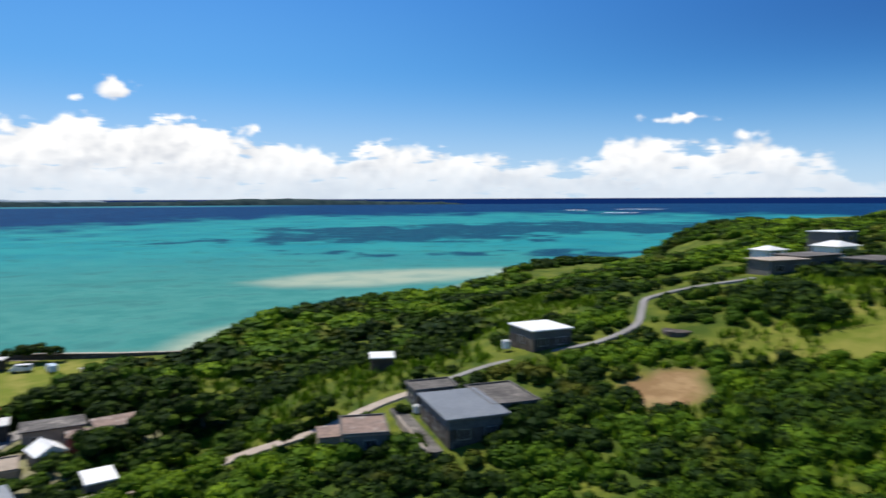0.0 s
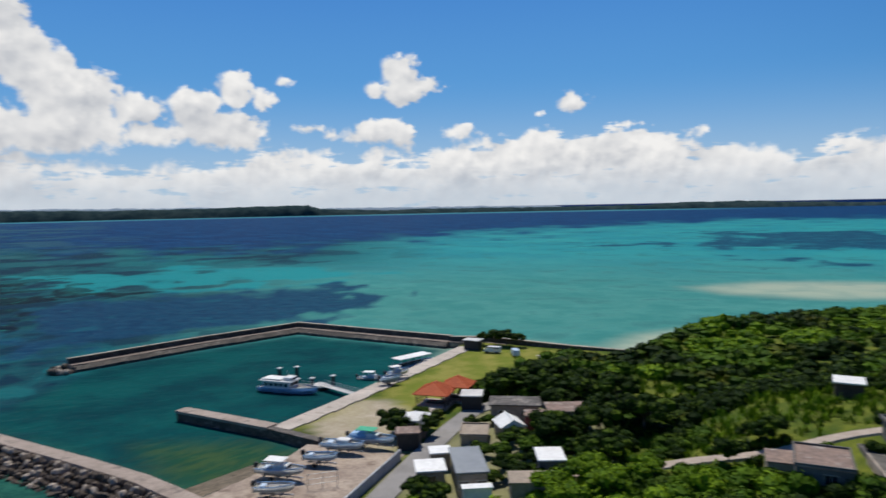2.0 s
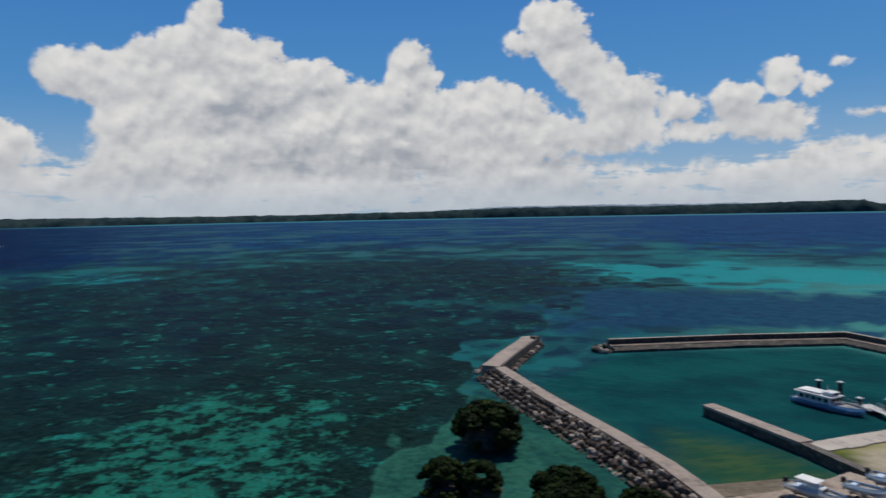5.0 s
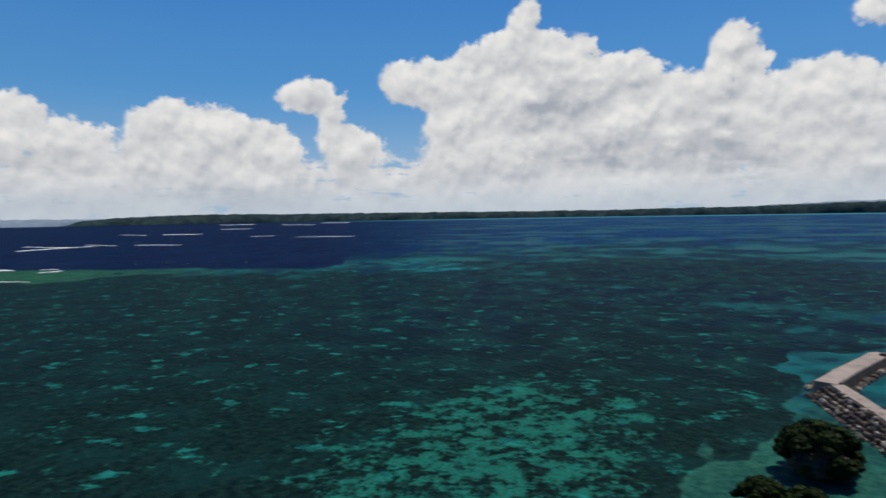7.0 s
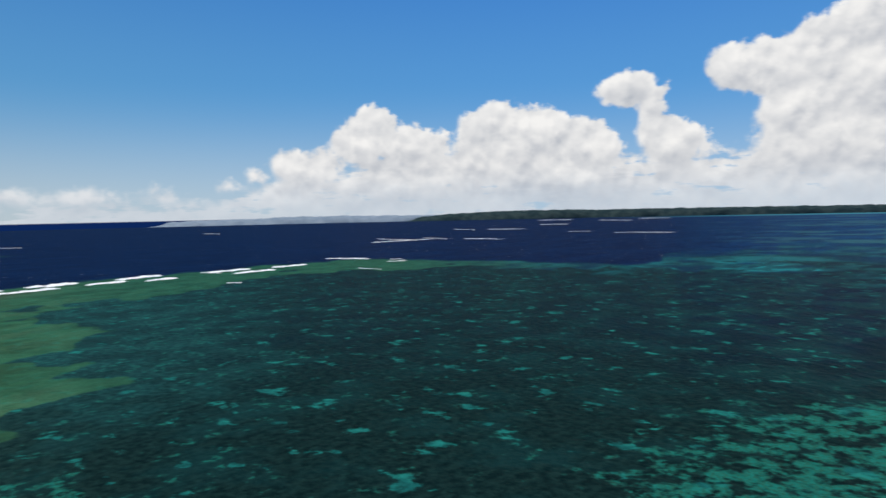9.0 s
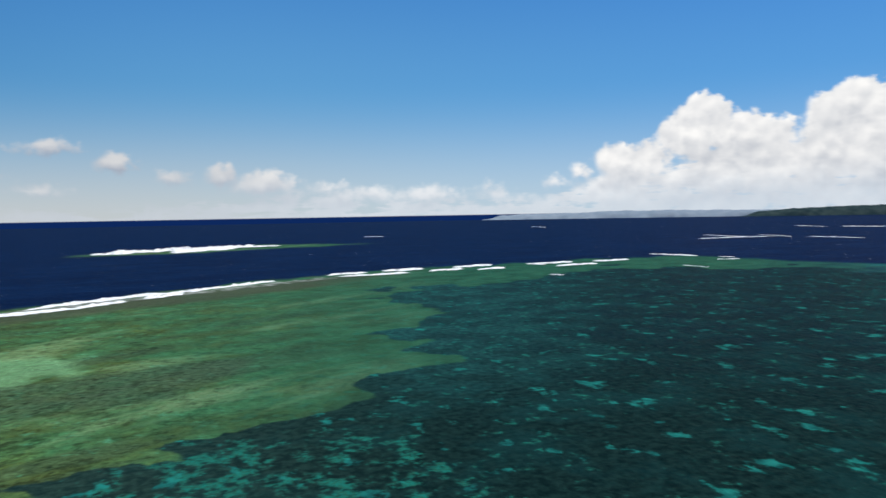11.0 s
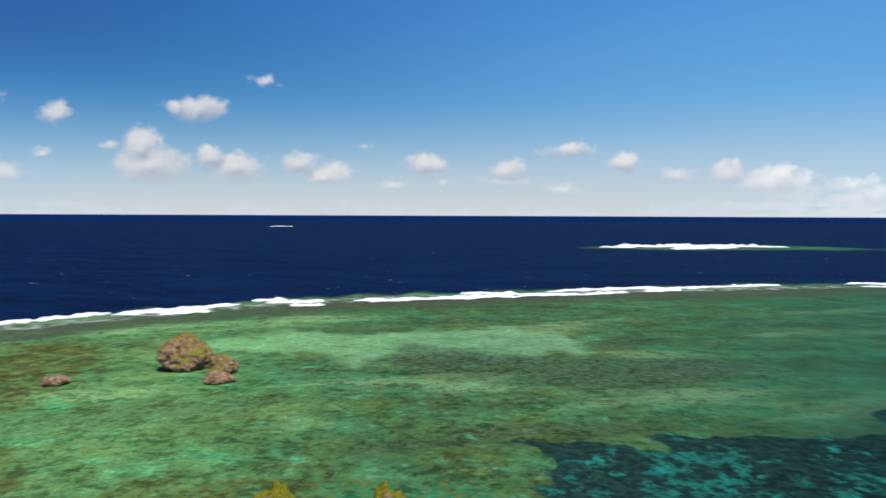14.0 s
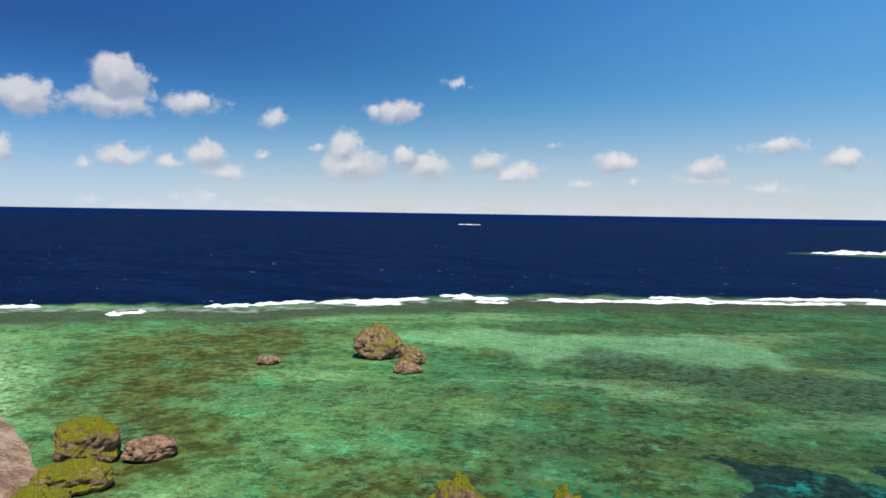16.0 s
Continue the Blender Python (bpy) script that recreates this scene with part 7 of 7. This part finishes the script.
def breaker(a0, d0, a1, d1, width, height=.9, label="white breaking wave on the reef edge"):
    """A ragged crest of foam between two headings and distances."""
    surf_seed[0] += 1
    rng = np.random.RandomState(200 + surf_seed[0])
    n = max(14, int(math.hypot((a1 - a0) * math.pi / 180 * d0, d1 - d0) / 2.0))
    k = np.linspace(0, 1, n)
    a, d = np.radians(a0 + (a1 - a0) * k), d0 + (d1 - d0) * k
    d = d + (grid_noise(k * 40, k * 0, 6, 300 + surf_seed[0], 3) - .5) * width * 1.4
    taper = np.clip(np.sin(np.pi * np.clip(k * 1.0, 0, 1)) * 3, 0, 1) * (.35 + 1.1 * grid_noise(k * 60, k * 0 + 9, 5, 400 + surf_seed[0], 3))
    rows = []
    for u, h in ((-.75, -.05), (-.45, .25), (-.12, .8), (.1, 1.0), (.3, .45), (.5, -.05)):
        j = rng.normal(size=n) * .12
        r = d + (u + j) * width * taper
        z = h * height * taper * (1 + rng.normal(size=n) * .2) - (.1 if h < 0 else 0)
        rows.append(np.stack([-np.sin(a) * r, np.cos(a) * r, np.where(taper < .05, -.15, z)], 1))
    i, j = np.meshgrid(np.arange(5), np.arange(n - 1), indexing="ij")
    q = np.stack([i * n + j, i * n + j + 1, (i + 1) * n + j + 1, (i + 1) * n + j], -1).reshape(-1, 4)
    ob = new("breaking_wave", quick_mesh("breaking_wave", np.concatenate(rows), q, FOAM, True))
    tagged(ob, label, "breaking wave", "surf on the reef")


for row in ((245, 322, 242, 318, 5), (238, 284, 235, 288, 6), (231, 296, 227, 299, 6), (227.5, 300, 222, 306, 7), (222.4, 304, 212.6, 318, 10), (219, 296, 215, 300, 5), (211, 322, 206, 322, 6), (209, 308, 206, 309, 4), (204, 318, 192, 340, 9),
            (197, 334, 184, 358, 10), (195, 350, 190, 356, 6), (188, 364, 175, 415, 8), (185, 356, 181, 372, 5), (212, 330, 209, 332, 4), (180, 380, 177, 395, 5), (173, 432, 170, 446, 5), (166, 476, 162.5, 490, 7), (165, 462, 159, 482, 6),
            (161.5, 500, 157.8, 515, 9), (157.5, 492, 154.5, 508, 6), (155.6, 525, 152.0, 545, 10), (153.5, 500, 151, 512, 6), (149, 548, 145.5, 570, 9), (147, 530, 143.5, 552, 6), (144, 575, 141, 600, 6), (176.5, 408, 171, 440, 4)):
    breaker(*row)
# the patch reef offshore and the broken water in the far channel
for a0, d0, a1, d1, w in ((182.5, 920, 176, 985, 30), (178, 900, 173, 960, 26), (175.5, 985, 171.5, 1010, 22), (183.5, 905, 180.5, 915, 16), (173.5, 1000, 169.5, 1010, 12), (179, 945, 174, 975, 22)):
    breaker(a0, d0, a1, d1, w, w * .12, "white surf on a small reef offshore")
for a0, d0, a1, d1, w in ((135.5, 1221, 131.9, 1097, 9), (131.6, 1226, 129.2, 1125, 6), (128.3, 1135, 124.6, 1079, 7),
                          (139.7, 679, 135.8, 652, 8), (134.4, 641, 133.1, 638, 4), (149.4, 556, 147.7, 540, 6),
                          (147.5, 455, 146.2, 450, 4), (137.1, 538, 134.9, 520, 3), (129.2, 1893, 127.1, 1747, 9),
                          (126.2, 1777, 123, 1729, 11), (121.8, 2340, 119.4, 2316, 14), (117.1, 3222, 114.3, 2965, 20)):
    breaker(a0, d0, a1, d1, w, w * .06, "line of white water far out on the reef")
for a0, d0, a1, d1, w in ((122, 3600, 119, 3600, 22), (114, 3600, 111.5, 3600, 22), (119.5, 1434, 117.6, 1437, 6),
                          (149, 2112, 147.7, 2021, 12), (116, 1328, 111, 1288, 7), (135.9, 1053, 130.4, 1150, 9),
                          (134.6, 604, 132.8, 617, 4), (162.9, 1369, 161.2, 1350, 6), (210.5, 2450, 208.5, 2450, 30),
                          (-13, 1900, -16, 1900, 12), (-10, 2300, -12, 2300, 14), (-14, 2500, -18, 2500, 12)):
    breaker(a0, d0, a1, d1, w, w * .06, "line of white water far out on the reef")
